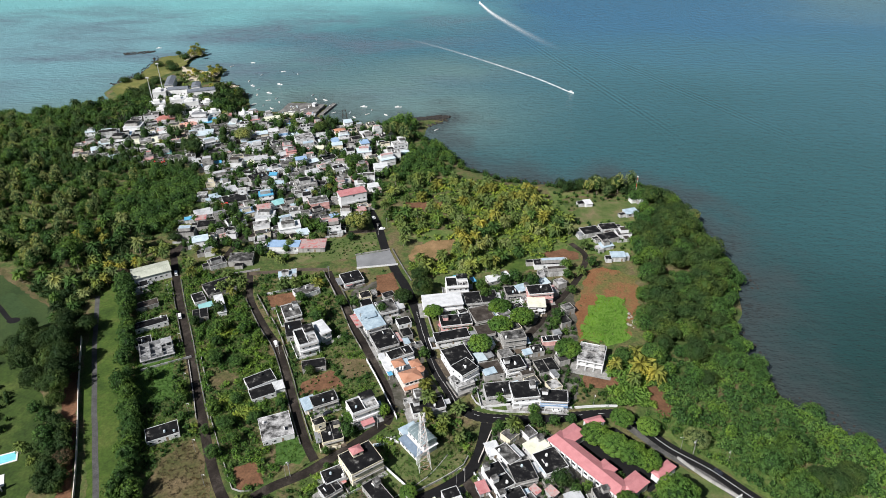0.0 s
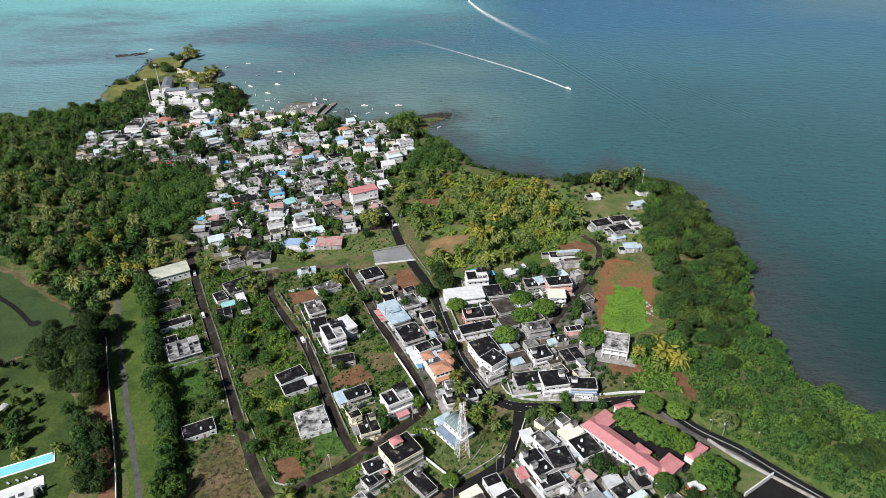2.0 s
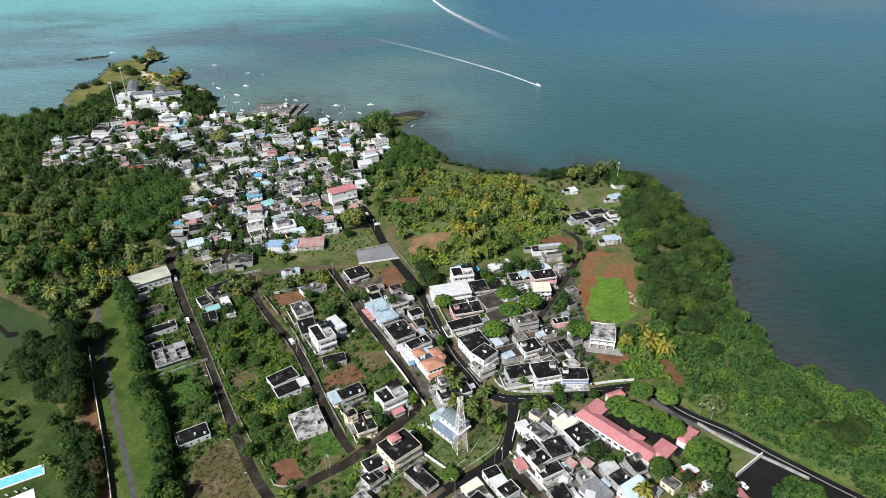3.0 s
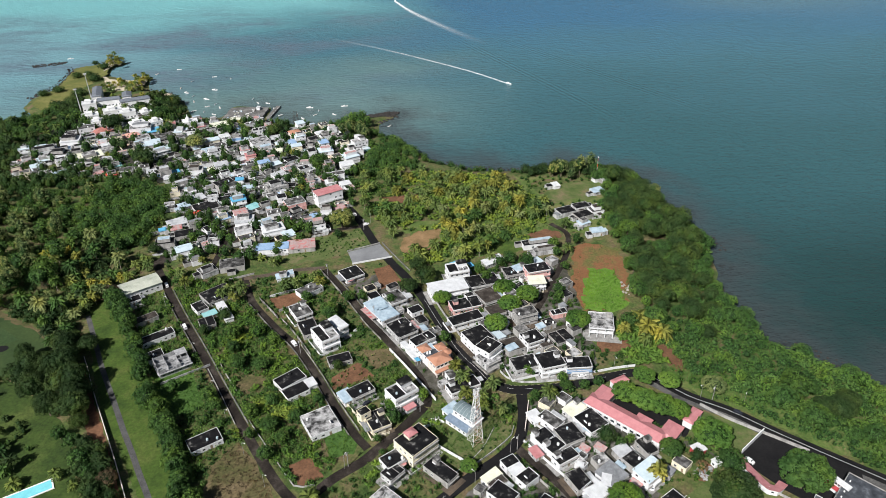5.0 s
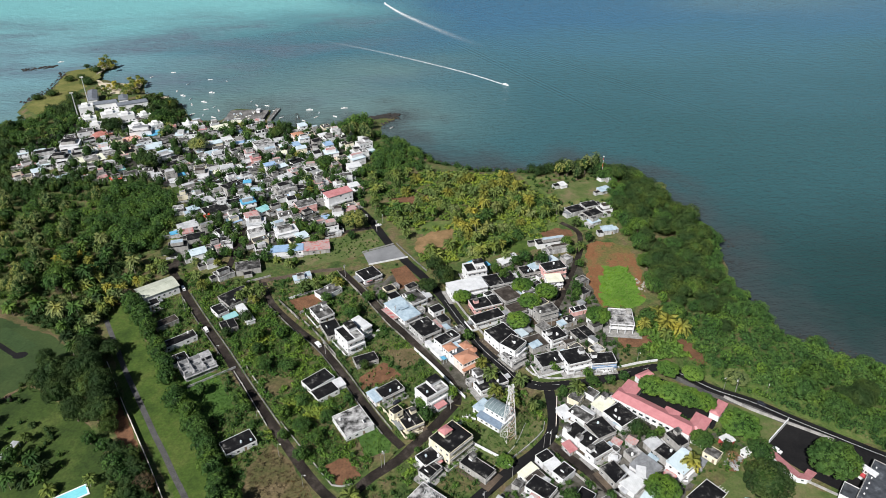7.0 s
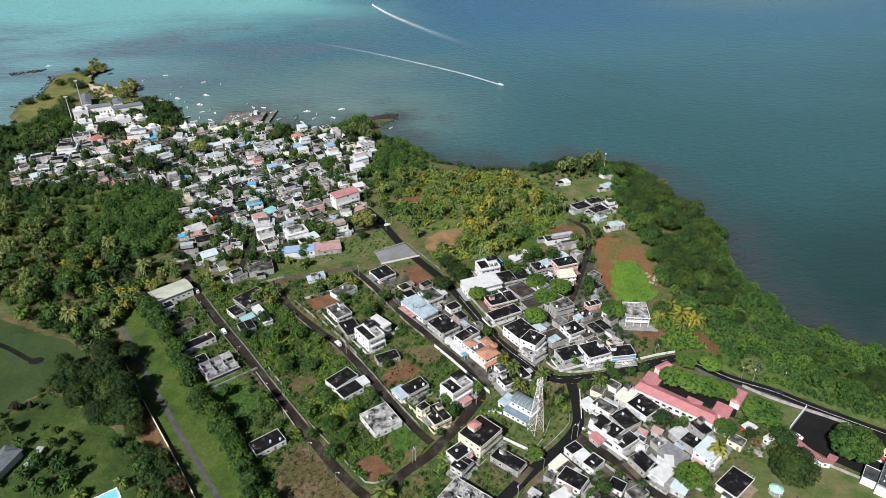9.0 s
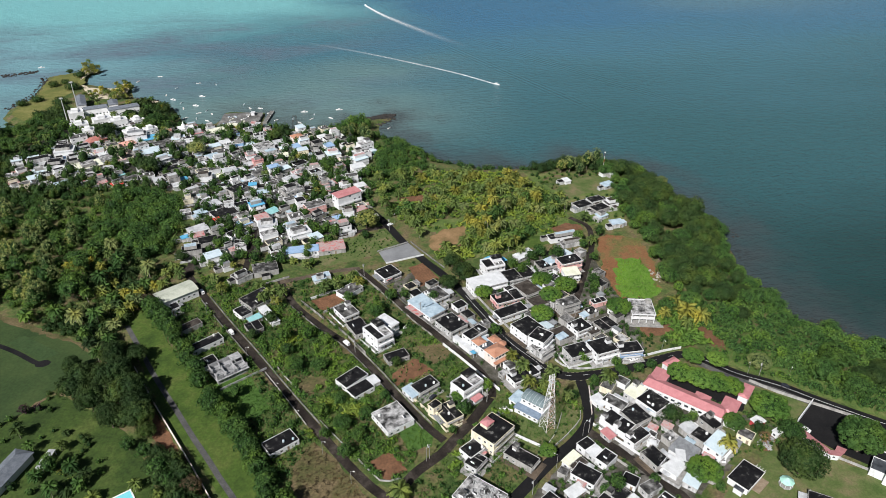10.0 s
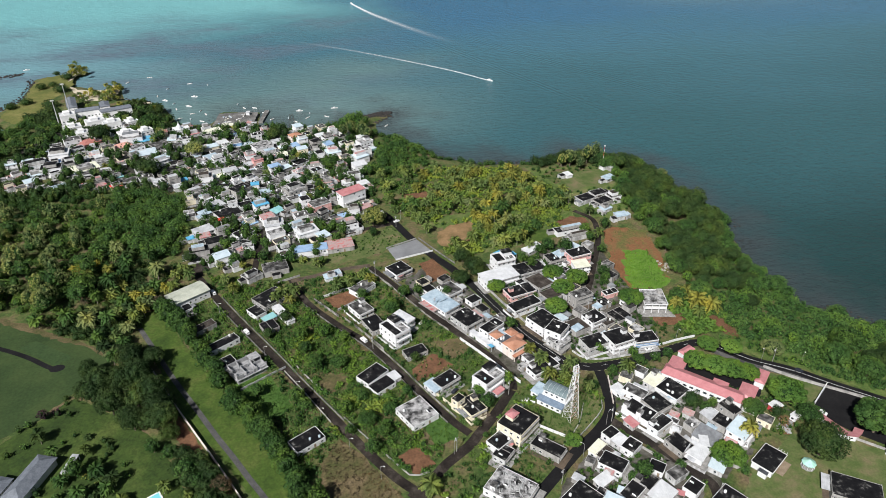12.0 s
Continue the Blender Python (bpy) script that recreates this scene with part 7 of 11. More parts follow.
def charcoal_house():
    root = thing("bungalow", 56.4, 148.6, 29, None, "white bungalow under a low black hipped roof", "house")
    TAKEN.append((56.4, 148.6, radians(29), 15, 11))
    part("wall", boxes((-6.4, -4.1, -0.4, 6.4, 4.1, 3.3)), WALL["white"], root)
    part("roof", hipped(12.8, 8.2, 3.4, 0.7, 0.35), ROOF["black"], root)
    part("fascia", ring(6.9, 4.6, 0.18, 3.2, 3.5), WHITE_PAINT, root)
    part("wall", boxes((-8.8, -3.0, -0.4, -6.45, 0.4, 2.7)), WALL["white"], root)
    part("roof", boxes((-8.95, -3.2, 2.7, -6.95, 0.6, 2.85)), ROOF["charcoal"], root)
    part("deck", boxes((-2.0, -7.2, -0.4, 6.4, -4.15, 0.35)), WOOD, root)
    for i in range(4):
        part("pergola_beam", boxes((6.95, -4.0 + i * 1.2, 2.5, 9.2, -3.85 + i * 1.2, 2.65)), WHITE_PAINT, root)
    for x2 in (-4.5, -1.5, 1.5, 4.5):
        put_opening(root, FRAME_ME, "window", pose(x2, -4.1, 1.9), PANE_ME)


def pool_villa():
    root = thing("villa", -188.5, 173.5, 30, None, "low white modern villa beside a pool", "house")
    part("wall", boxes((-9, -6, -0.4, 7, 0, 3.6)), WALL["white"], root)
    part("roof", boxes((-9.3, -6.3, 3.6, 7.3, 0.3, 3.95)), ROOF["white"], root)
    for x2 in (-6, -3, 0, 3):
        part("roof_opening", boxes((x2 - 0.9, -4.2, 3.96, x2 + 0.9, -2.6, 4.15)), ROOF["charcoal"], root)
    part("frame_arch", boxes((7.5, -2.5, -0.3, 8.0, -2.0, 4.4), (9.5, -2.5, -0.3, 10.0, -2.0, 4.4), (7.5, -2.5, 4.4, 10.0, -2.0, 4.8)), WHITE_PAINT, root)
    part("terrace", boxes((-12, 0.35, -0.3, 10.5, 7.0, 0.25)), WHITE_PAINT, root)
    pool = thing("swimming_pool", -193.0, 189.8, 25, None, "long turquoise swimming pool with white rim", "pool")
    part("rim", ring(11.2, 3.0, 0.6, -0.2, 0.34), WHITE_PAINT, pool)
    part("pool_water", boxes((-10.6, -2.4, -0.2, 10.6, 2.4, 0.22)), POOL, pool)
    lounge = None
    for i in range(4):
        lg = thing("sun_lounger", -195 + i * 3.0, 180.5 + i * 1.4, 65, gz(0, 0) + 0.25, "grey cushioned sun lounger on a white terrace", "sun lounger", "loungers by the pool")
        part("frame", boxes((-0.35, -0.95, 0.0, 0.35, 0.95, 0.3)), ROOF["charcoal"], lg)
        part("mattress", boxes((-0.33, -0.9, 0.3, 0.33, 0.9, 0.4)), ROOF["greysheet"], lg)


def slate_villa():
    root = thing("villa", -233.5, 214.0, 65, None, "garden villa with a grey slate hipped roof", "house")
    TAKEN.append((-233, 214, radians(65), 22, 10))
    part("wall", boxes((-10.5, -3.8, -0.4, 10.5, 3.8, 3.8)), WALL["white"], root)
    part("roof", hipped(21, 7.6, 3.8, 2.2, 0.7), ROOF["slate"], root)
    r = thing("villa", -247, 208, 65, None, "garden villa wing with a grey slate roof", "house")
    part("wall", boxes((-9, -3.5, -0.4, 9, 3.5, 3.8)), WALL["white"], r)
    part("roof", hipped(18, 7, 3.8, 2.0, 0.7), ROOF["slate"], r)
    r = thing("pavilion", -219.8, 218.5, 73, None, "narrow flat grey garden pavilion", "pavilion")
    part("roof", boxes((-5, -1.5, 2.6, 5, 1.5, 2.8)), ROOF["greysheet"], r)
    for u in (-4.6, 4.6):
        for v in (-1.2, 1.2):
            part("post", boxes((u - 0.1, v - 0.1, -0.3, u + 0.1, v + 0.1, 2.6)), WHITE_PAINT, r)


def curved_shelter(pts):
    """A narrow yard building that follows a bent boundary: white wall, windows, pink sheet roof."""
    way = smooth_line(pts, 2.2)
    root = thing("shelter", way[0].x, way[0].y, 0, None, "long bent white yard shelter with a dusky pink roof", "shelter")
    inv = Matrix.Translation((-way[0].x, -way[0].y, -gz(way[0].x, way[0].y)))
    bm = bmesh.new()
    ribbon(bm, way, -1.1, 1.0, 0, 2.75)
    part("wall", bm, WALL["white"], root).data.transform(inv)
    for i in range(len(way) - 1):
        p, q = way[i], way[i + 1]
        t0, t1 = (way[min(i + 1, len(way) - 1)] - way[max(i - 1, 0)]).normalized(), (way[min(i + 2, len(way) - 1)] - way[i]).normalized()
        bm = bmesh.new()
        rows = []
        for c, t in ((p + t0 * 0.02, t0), (q - t1 * 0.02, t1)):
            side = Vector((t.y, -t.x, 0))
            z = gz(c.x, c.y)
            rows.append([bm.verts.new((c + side * o).to_tuple()[:2] + (z + u,)) for o, u in ((-1.9, 2.78), (1.7, 3.25), (1.7, 3.37), (-1.9, 2.9))])
        for k in range(4):
            bm.faces.new((rows[0][k], rows[0][(k + 1) % 4], rows[1][(k + 1) % 4], rows[1][k]))
        bm.faces.new(rows[0][::-1])
        bm.faces.new(rows[1])
        bmesh.ops.recalc_face_normals(bm, faces=bm.faces[:])
        part("roof_sheet", bm, ROOF["dustypink"], root).data.transform(inv)
        if i % 2 == 0:
            c, t = (p + q) / 2, (q - p).normalized()
            side = Vector((t.y, -t.x, 0))
            for o, turn in ((1.0, 180), (-1.1, 0)):
                w = put_opening(root, FRAME_ME, "window", Matrix.Translation((c.x + side.x * o - way[0].x, c.y + side.y * o - way[0].y, 1.7)) @ pose(0, 0, 0, 0, 0, math.degrees(math.atan2(t.y, t.x)) + turn), PANE_ME)
                w.scale = (0.9, 1, 0.8)


ROOF["dustypink"] = blotched("roof_dustypink", [(0.3, (0.33, 0.135, 0.140)), (0.6, (0.42, 0.19, 0.195))], 0.4, 2.2, 0.6, 0.1, 0.02, 0.15)


def public_building():
    """The white and red block at the parking yard, with its sign as plain bars."""
    root = thing("public_building", 124.6, 138.2, 38, None, "low public building with dark flat roof and white walls", "building")
    TAKEN.append((124, 138, radians(38), 30, 20))
    part("wall", boxes((-14, -9, -0.4, 14, 7, 5.2)), WALL["white"], root)
    part("parapet", parapet_ring(28, 16, 5.2, 0.35, 0.25), CONCRETE, root).location = (0, -1, 0)
    part("roof", boxes((-13.8, -8.8, 5.0, 13.8, 6.8, 5.28)), ROOF["charcoal"], root)
    for i in range(7):
        part("roof_vent", boxes((-11 + i * 3.4, 5.0, 5.28, -10.5 + i * 3.4, 5.5, 5.75)), WHITE_PAINT, root)
    front = thing("sign_wall", 124.6, 148.3, -65, None, "white upright sign wall over a red band", "sign")
    part("panel", boxes((-4.2, -1.2, -0.3, 4.2, 1.2, 6.2)), WALL["white"], front)
    for i in range(6):
        part("sign_bar", boxes((-3.2 + i * 1.1, -1.26, 4.4, -2.5 + i * 1.1, -1.21, 5.4)), TANK_BLACK, front)
    part("canopy", boxes((-4.4, -3.4, 3.6, 4.4, -1.25, 3.9)), WALL["red"], front)
    wing = thing("outbuilding", 112.3, 140.4, 40, None, "white yard building with grey flat roof", "outbuilding")
    TAKEN.append((112, 140, radians(40), 8, 7))
    part("wall", boxes((-3.8, -3.2, -0.4, 3.8, 3.2, 3.8)), WALL["white"], wing)
    part("parapet", parapet_ring(7.6, 6.4, 3.8, 0.3), WALL["white"], wing)
    part("roof", boxes((-3.75, -3.15, 3.6, 3.75, 3.15, 3.86)), ROOF["charcoal"], wing)
    curved_shelter([(93.4, 170.4), (93.9, 166.0), (94.6, 161.5), (96.0, 156.5), (97.8, 151.6), (100.4, 150.4), (104.6, 152.8)])
    for x, y, a, w, d, wall in ((79, 126, -38, 18, 12, "grey"), (28.5, 134.5, 28, 11, 10, "white")):
        house(x, y, a, w, d, 3.8, "black", wall)


ROOF["vault"] = blotched("roof_vault", [(0.3, (0.12, 0.165, 0.175)), (0.7, (0.21, 0.265, 0.275))], 0.8, 3, 0.3, 0.1, 0.02, 0.15)
ROOF["dustyblue"] = blotched("roof_dustyblue", [(0.3, (0.13, 0.175, 0.235)), (0.7, (0.23, 0.295, 0.37))], 0.5, 3, 0.5, 0.1, 0.02, 0.15)
ROOF["mint"] = blotched("roof_mint", [(0.3, (0.30, 0.56, 0.46)), (0.7, (0.42, 0.68, 0.57))], 0.6, 3, 0.5, 0.1, 0.02, 0.1)
ROOF["slate"] = blotched("roof_slate", [(0.3, (0.12, 0.135, 0.155)), (0.7, (0.21, 0.23, 0.26))], 0.5, 2.5, 0.6, 0.4, 0.05, 0.3)
def hotel():
    """White two-storey hotel wings round a garden, some under slate gables, some flat."""
    wings = ((-300, 676, 14, 8, 30, 7.4, 1), (-281, 648, 13, 20, 9, 9.2, 1), (-257, 645, 20, 26, 9, 8.8, 1), (-256, 612, 20, 14, 8, 8.6, 0), (-241, 616, 30, 9, 9, 6.6, 0), (-296, 638, 19, 12, 10, 9.4, 0), (-271, 620, 24, 15, 9, 8.2, 0), (-242, 588, 32, 12, 9, 6.6, 0), (-227, 591, 31, 10, 8, 6.2, 0), (-270, 666, 14, 8, 14, 6.8, 1), (-288, 612, 20, 14, 9, 7.0, 0), (-262, 590, 26, 13, 9, 6.8, 0), (-278, 598, 18, 10, 8, 6.4, 0))
    for x, y, a, w, d, h, gable in wings:
        root = thing("hotel_wing", x, y, a, None, "white two-storey hotel wing with dark slate roof" if gable else "white two-storey hotel wing with pale flat roof", "hotel", "hotel wings by the sea")
        TAKEN.append((x, y, radians(a), w, d))
        if gable:
            gable_block(root, "wall", -w / 2, -d / 2, w / 2, d / 2, h, 1.6, HOTEL_WHITE, ROOF["slate"], 0.4)
        else:
            part("wall", boxes((-w / 2, -d / 2, -0.4, w / 2, d / 2, h)), HOTEL_WHITE, root)
            part("parapet", parapet_ring(w, d, h, 0.7), HOTEL_WHITE, root)
            part("roof", boxes((-w / 2 + 0.1, -d / 2 + 0.1, h, w / 2 - 0.1, d / 2 - 0.1, h + 0.12)), ROOF["white"], root)
            part("roof_room", boxes((-w / 4, -d / 4, h + 0.12, w / 6, d / 3, h + 2.5)), HOTEL_WHITE, root)
        k = max(2, int(w / 2.6))
        for i in range(k):
            for z in (1.5, 4.4):
                put_opening(root, FAR_ME, "window", pose(-w / 2 + (i + 0.5) * w / k, -d / 2, z))
        part("balcony", boxes((-w / 2, -d / 2 - 1.3, 2.9, w / 2, -d / 2 - 0.02, 3.05), (-w / 2, -d / 2 - 1.3, 3.05, w / 2, -d / 2 - 1.2, 3.9)), HOTEL_WHITE, root)


def shore_house():
    """White stepped house of three levels above a turquoise garden storey."""
    root = thing("house", -50.5, 517.0, 24, None, "white stepped house with terraces above a turquoise lower storey", "house")
    TAKEN.append((-50.0, 514.0, radians(24), 15, 16))
    part("wall", boxes((-6.0, -3.0, -0.4, 6.0, 5.0, 6.4)), WALL["white"], root)
    part("parapet", ring(6.1, 4.1, 0.16, 6.2, 7.2), WALL["white"], root).location = (0, 1, 0)
    part("roof", boxes((-5.9, -2.9, 6.4, 5.9, 4.9, 6.5)), ROOF["stained"], root)
    part("roof_room", boxes((0.6, 0.5, 6.5, 4.8, 4.2, 8.9)), WALL["white"], root)
    part("roof_room_slab", boxes((0.3, 0.2, 8.9, 5.1, 4.5, 9.1)), ROOF["grey"], root)
    part("wing", boxes((-6.6, -6.4, -0.4, 4.0, -3.02, 3.4)), WALL["white"], root)
    part("wing_terrace", boxes((-6.4, -6.2, 3.4, 3.8, -3.04, 3.5)), ROOF["black"], root)
    part("terrace_rail", ring(5.3, 1.7, 0.12, 3.3, 4.3), WALL["white"], root).location = (-1.3, -4.7, 0)
    part("garden_storey", boxes((-7.4, -10.0, -0.4, 4.6, -6.42, 2.6)), ROOF["turquoise"], root)
    part("garden_roof", boxes((-7.5, -10.1, 2.6, 4.7, -6.44, 2.8)), ROOF["bluewhite"], root)
    for x in (-4.4, -1.5, 1.5, 4.4):
        put_opening(root, FRAME_ME, "window", pose(x, -3.0, 5.0), PANE_ME)
        put_opening(root, FAR_ME, "window", pose(x - 1.4, -6.4, 1.6))


def derrick(x, y):
    root = thing("steel_frame", x, y, 20, None, "dark rusty steel frame tower on the shore", "frame")
    for sx, sy in ((-1, -1), (1, -1), (1, 1), (-1, 1)):
        part("leg", one_tube((sx * 2.4, sy * 2.4, -0.3), (sx * 1.3, sy * 1.3, 13), 0.16), ROOF["brown"], root)
    for z, r in ((4, 2.05), (8.5, 1.65), (12.8, 1.3)):
        part("brace", ring(r + 0.1, r + 0.1, 0.2, z, z + 0.2), ROOF["brown"], root)


school()
hotel()
shore_house()
derrick(-105.0, 577.0)
orange_house()
village_hall()
unfinished_house()
vault_house()
lattice_tower(-11.6, 193.0)
flood_mast(-294.6, 643.7, 34)
flood_mast(-304.6, 637.7, 22)
temple(-198.4, 591.0)
rm = thing("radio_mast", 122.7, 436.4, 0, None, "slim red and white radio mast by a hut", "mast")
for i in range(6):
    part("section", one_tube((0, 0, i * 2.6 - (0.3 if i == 0 else 0)), (0, 0, (i + 1) * 2.6), 0.2 - i * 0.02, 0.18 - i * 0.02, 6), ROOF["brightred"] if i % 2 else WHITE_PAINT, rm)
part("lamp", boxes((-0.4, -0.4, 15.6, 0.4, 0.4, 16.2)), WHITE_PAINT, rm)
gazebo(71.4, 143.1)
charcoal_house()
pool_villa()
slate_villa()
public_building()
rt = thing("roof_room", -39.0, 193.6, 34, gz(0, 0) + 7.05, "small cream roof room with a red hipped roof", "roof room")
part("wall", boxes((-2.2, -1.9, 0, 2.2, 1.9, 2.1)), WALL["cream"], rt)
part("roof", hipped(4.4, 3.8, 2.1, 0.9, 0.3), ROOF["red"], rt)
part("window", boxes((-0.6, -1.95, 0.7, 0.6, -1.9, 1.6)), GLASS, rt)


def shop_front(x, y, a, w, d):
    """Blue striped front and awning of a corner shop."""
    root = thing("shop_awning", x, y, a, None, "blue and white striped shop awning and band", "awning")
    part("band", boxes((-w / 2, -d / 2 - 0.32, 3.7, w / 2, -d / 2 - 0.26, 4.6)), WALL["blue"], root)
    bm = bmesh.new()
    v = [bm.verts.new(p) for p in ((-w / 2, -d / 2 - 1.2, 2.6), (w / 2, -d / 2 - 1.2, 2.6), (w / 2, -d / 2 - 0.25, 3.1), (-w / 2, -d / 2 - 0.25, 3.1))]
    bm.faces.new(v)
    bmesh.ops.solidify(bm, geom=bm.faces[:], thickness=0.08)
    part("awning", bm, ROOF["blue"], root)


shop_front(44.8, 230.9, -3, 12.2, 7.6)

# ---- walls, posts, vehicles, boats ----
def wall_line(pts, h, material, label, t=0.22, lift=0.0):
    """A garden wall on a plan line, with a slightly wider coping."""
    way = smooth_line(pts, 4.0)
    bm = bmesh.new()
    ribbon(bm, way, -t / 2, t / 2, 0, h)
    root = part("boundary_wall", bm, material)
    tagged(root, label, "wall")
    bm = bmesh.new()
    rows = []
    ribbon(bm, way, -t / 2 - 0.06, t / 2 + 0.06, h + 0.02)
    part("coping", bm, material, root)
    return root


WHITE_W = "white painted garden wall beside a lane"
GREY_W = "grey block garden wall"
wall_line([(-193.6, 272), (-189.8, 263.8), (-180.7, 243.4), (-172.7, 226.6), (-163.0, 206.4), (-158.6, 197), (-151, 180), (-141, 156), (-134, 138)], 1.9, WALL["peach"], "long weathered white boundary wall between lawn and red soil", 0.22)
wall_line([(-112.5, 311.3), (-101.2, 292.3)], 1.6, LANE_WALL, WHITE_W)
wall_line([(-108, 312), (-92.3, 316.6), (-86.6, 305.9)], 1.5, WALL["white"], "white wall round a tilled plot")
wall_line([(-86.6, 305.9), (-101.0, 298)], 1.5, WALL["grey"], "grey wall beside a tilled plot")
wall_line([(-99.6, 291), (-94.3, 282.5), (-87.6, 269.2), (-83, 259.3)], 1.5, LANE_WALL, WHITE_W)
wall_line([(-43.8, 258), (-36.2, 243), (-30.2, 230), (-25.2, 219.5)], 1.6, WALL["white"], WHITE_W, 0.22)
wall_line([(7.8, 234.7), (9.9, 230.1), (14.6, 226.5), (22.9, 225), (34.7, 224.8), (40.2, 225)], 1.1, WALL["aged"], "curved white wall at a road bend", 0.18)
wall_line([(51.0, 227.6), (63.3, 229.2), (73.5, 229.6)], 1.3, WALL["white"], "white wall along the main road", 0.2)
wall_line([(-28.6, 193.2), (-18.3, 183.1)], 1.5, WALL["white"], "short white wall by a tower")
wall_line([(-66, 223.0), (-59.6, 211.2), (-54.0, 201.8), (-49, 201.8)], 1.6, WALL["cream"], "cream wall round a house corner", 0.25)
wall_line([(97.4, 171.4), (112.5, 181.2)], 2.6, WALL["white"], "tall white wall of a parking yard", 0.3)
wall_line([(92.9, 200.6), (100.8, 191.2), (108.5, 184.1), (118.6, 175.2), (126.0, 168.4)], 1.2, WALL["grey"], "grey concrete wall along the main road", 0.6)
wall_line([(-128.6, 263.4), (-122.5, 250.1), (-115.6, 236.8)], 1.1, WALL["grey"], GREY_W)
wall_line([(-108.5, 218.2), (-98.9, 200.7), (-90.4, 185.3), (-87.3, 180.0), (-83.5, 178.8), (-79.0, 179.3)], 0.8, WALL["grey"], GREY_W)
wall_line([(-41.4, 362.6), (-33.6, 343.2), (-27.0, 328)], 0.8, QUAY, "low dark stone wall along the main road", 0.3)
wall_line([(-60.6, 340.3), (-36.4, 345.0)], 1.0, WALL["white"], "low white wall of a sports court")
wall_line([(-63.7, 355.2), (-43, 362.4)], 0.8, WALL["grey"], "low grey wall of a sports court")
wall_line([(-17.6, 302.8), (-12.4, 281.6), (-6.4, 261.9), (-1.8, 248.6)], 1.6, WALL["grey"], "grey wall along the main road")
wall_line([(3, 181.5), (9, 171.8), (15.6, 161)], 1.3, WALL["grey"], "mossy grey alley wall")
wall_line([(8.8, 190.0), (15.8, 178.2), (22.4, 166.8), (27, 157)], 1.4, WALL["white"], "white alley wall")
wall_line([(10.8, 196), (13.2, 203), (16.5, 213)], 1.4, WALL["peach"], "peach wall at a road corner")
wall_line([(6.5, 199), (4.5, 194.2), (-4, 187.2), (-17, 178.6)], 1.0, WALL["grey"], "low grey wall along a lane")
wall_line([(-76, 165), (-60, 150), (-50, 140)], 1.5, WALL["white"], "white garden wall on a weedy plot")
wall_line([(-132, 333), (-118, 337.5)], 1.2, WALL["grey"], GREY_W)
wall_line([(-79.6, 336), (-71.2, 318.6), (-67.6, 311)], 1.3, LANE_WALL, WHITE_W)
wall_line([(-22, 178), (-10, 188), (-2, 200)], 0.3, WALL["grey"], "low grey edging of a tower lot")
wall_line([(-114.5, 217), (-120, 229.5), (-126, 243), (-132, 256)], 0.7, WALL["grey"], GREY_W)
wall_line([(88.5, 161.9), (100, 151.6), (113, 138)], 1.2, WALL["grey"], "grey wall between a yard and a lawn")

# low rubble walls along the lane edges
def beside(pts, off):
    way = smooth_line(pts, 6.0)
    out = []
    for i, p in enumerate(way):
        t = way[min(i + 1, len(way) - 1)] - way[max(i - 1, 0)]
        out.append((p.x + t.y / t.length * off, p.y - t.x / t.length * off))
    return out


LANE_A = [(-164.2, 325.9), (-153.8, 303.5), (-137.7, 270.8), (-123.6, 240.9), (-111.1, 215.5)]
LANE_B = [(-116.1, 309.5), (-102.1, 285.0), (-90.1, 267.0), (-80.0, 244.9), (-71.1, 223.2), (-62.7, 204.6)]
LANE_C = [(-68.5, 318.2), (-59.6, 298.6), (-53.1, 282.9), (-45.3, 267.7)]
wall_line(beside(LANE_A, -2.6), 0.7, QUAY, "low rubble wall along a lane", 0.35)
wall_line(beside(LANE_A[:3], 2.6), 0.9, QUAY, "low rubble wall along a lane", 0.25)
wall_line(beside(LANE_B, 2.4), 0.8, QUAY, "low rubble wall along a lane", 0.3)
wall_line(beside(LANE_B[2:], -2.4), 1.0, LANE_WALL, "weathered plaster wall along a lane", 0.2)
wall_line(beside(LANE_C, 2.5), 1.0, LANE_WALL, "weathered plaster wall along a lane", 0.2)
wall_line(beside(LANE_C, -2.5), 1.0, QUAY, "low rubble wall along a lane", 0.25)


def paint(name, pts, off, width, dash, gap, label):
    """Road markings: painted bars along a road."""
    way = smooth_line(pts, 1.0)
    bm = bmesh.new()
    i = 0
    dash = min(dash, len(way) - 1)
    while i + dash < len(way):
        ribbon(bm, way[i:i + dash + 1], off - width / 2, off + width / 2, 0.066)
        i += dash + gap
    tagged(part(name, bm, WHITE_PAINT), label, "road marking", kind="structure")


EAST_ROAD = [(71.2, 225.3), (78.8, 221.0), (90.8, 206.6), (104.6, 195.3), (118.0, 180.8), (132.4, 166.2), (160, 138), (200, 90)]
BEND = [(-21.8, 298.9), (-16.8, 278.6), (-9.8, 253.5), (-2.3, 237.6), (1.4, 228.7), (10.4, 222.1), (21.8, 220.8), (36.9, 220.7), (57.4, 223.8), (71.2, 225.3)]
paint("road_line", EAST_ROAD, 0.0, 0.2, 200, 1, "white centre line")
paint("road_line", BEND[:5], 0.1, 0.11, 200, 1, "thin white centre line")
paint("road_line", BEND[4:], -0.6, 0.12, 3, 6, "broken white bend line")


KERB_CREAM = blotched("kerb_cream", [(0.3, (0.20, 0.18, 0.11)), (0.7, (0.42, 0.39, 0.28))], 0.8, 5, 0.9)


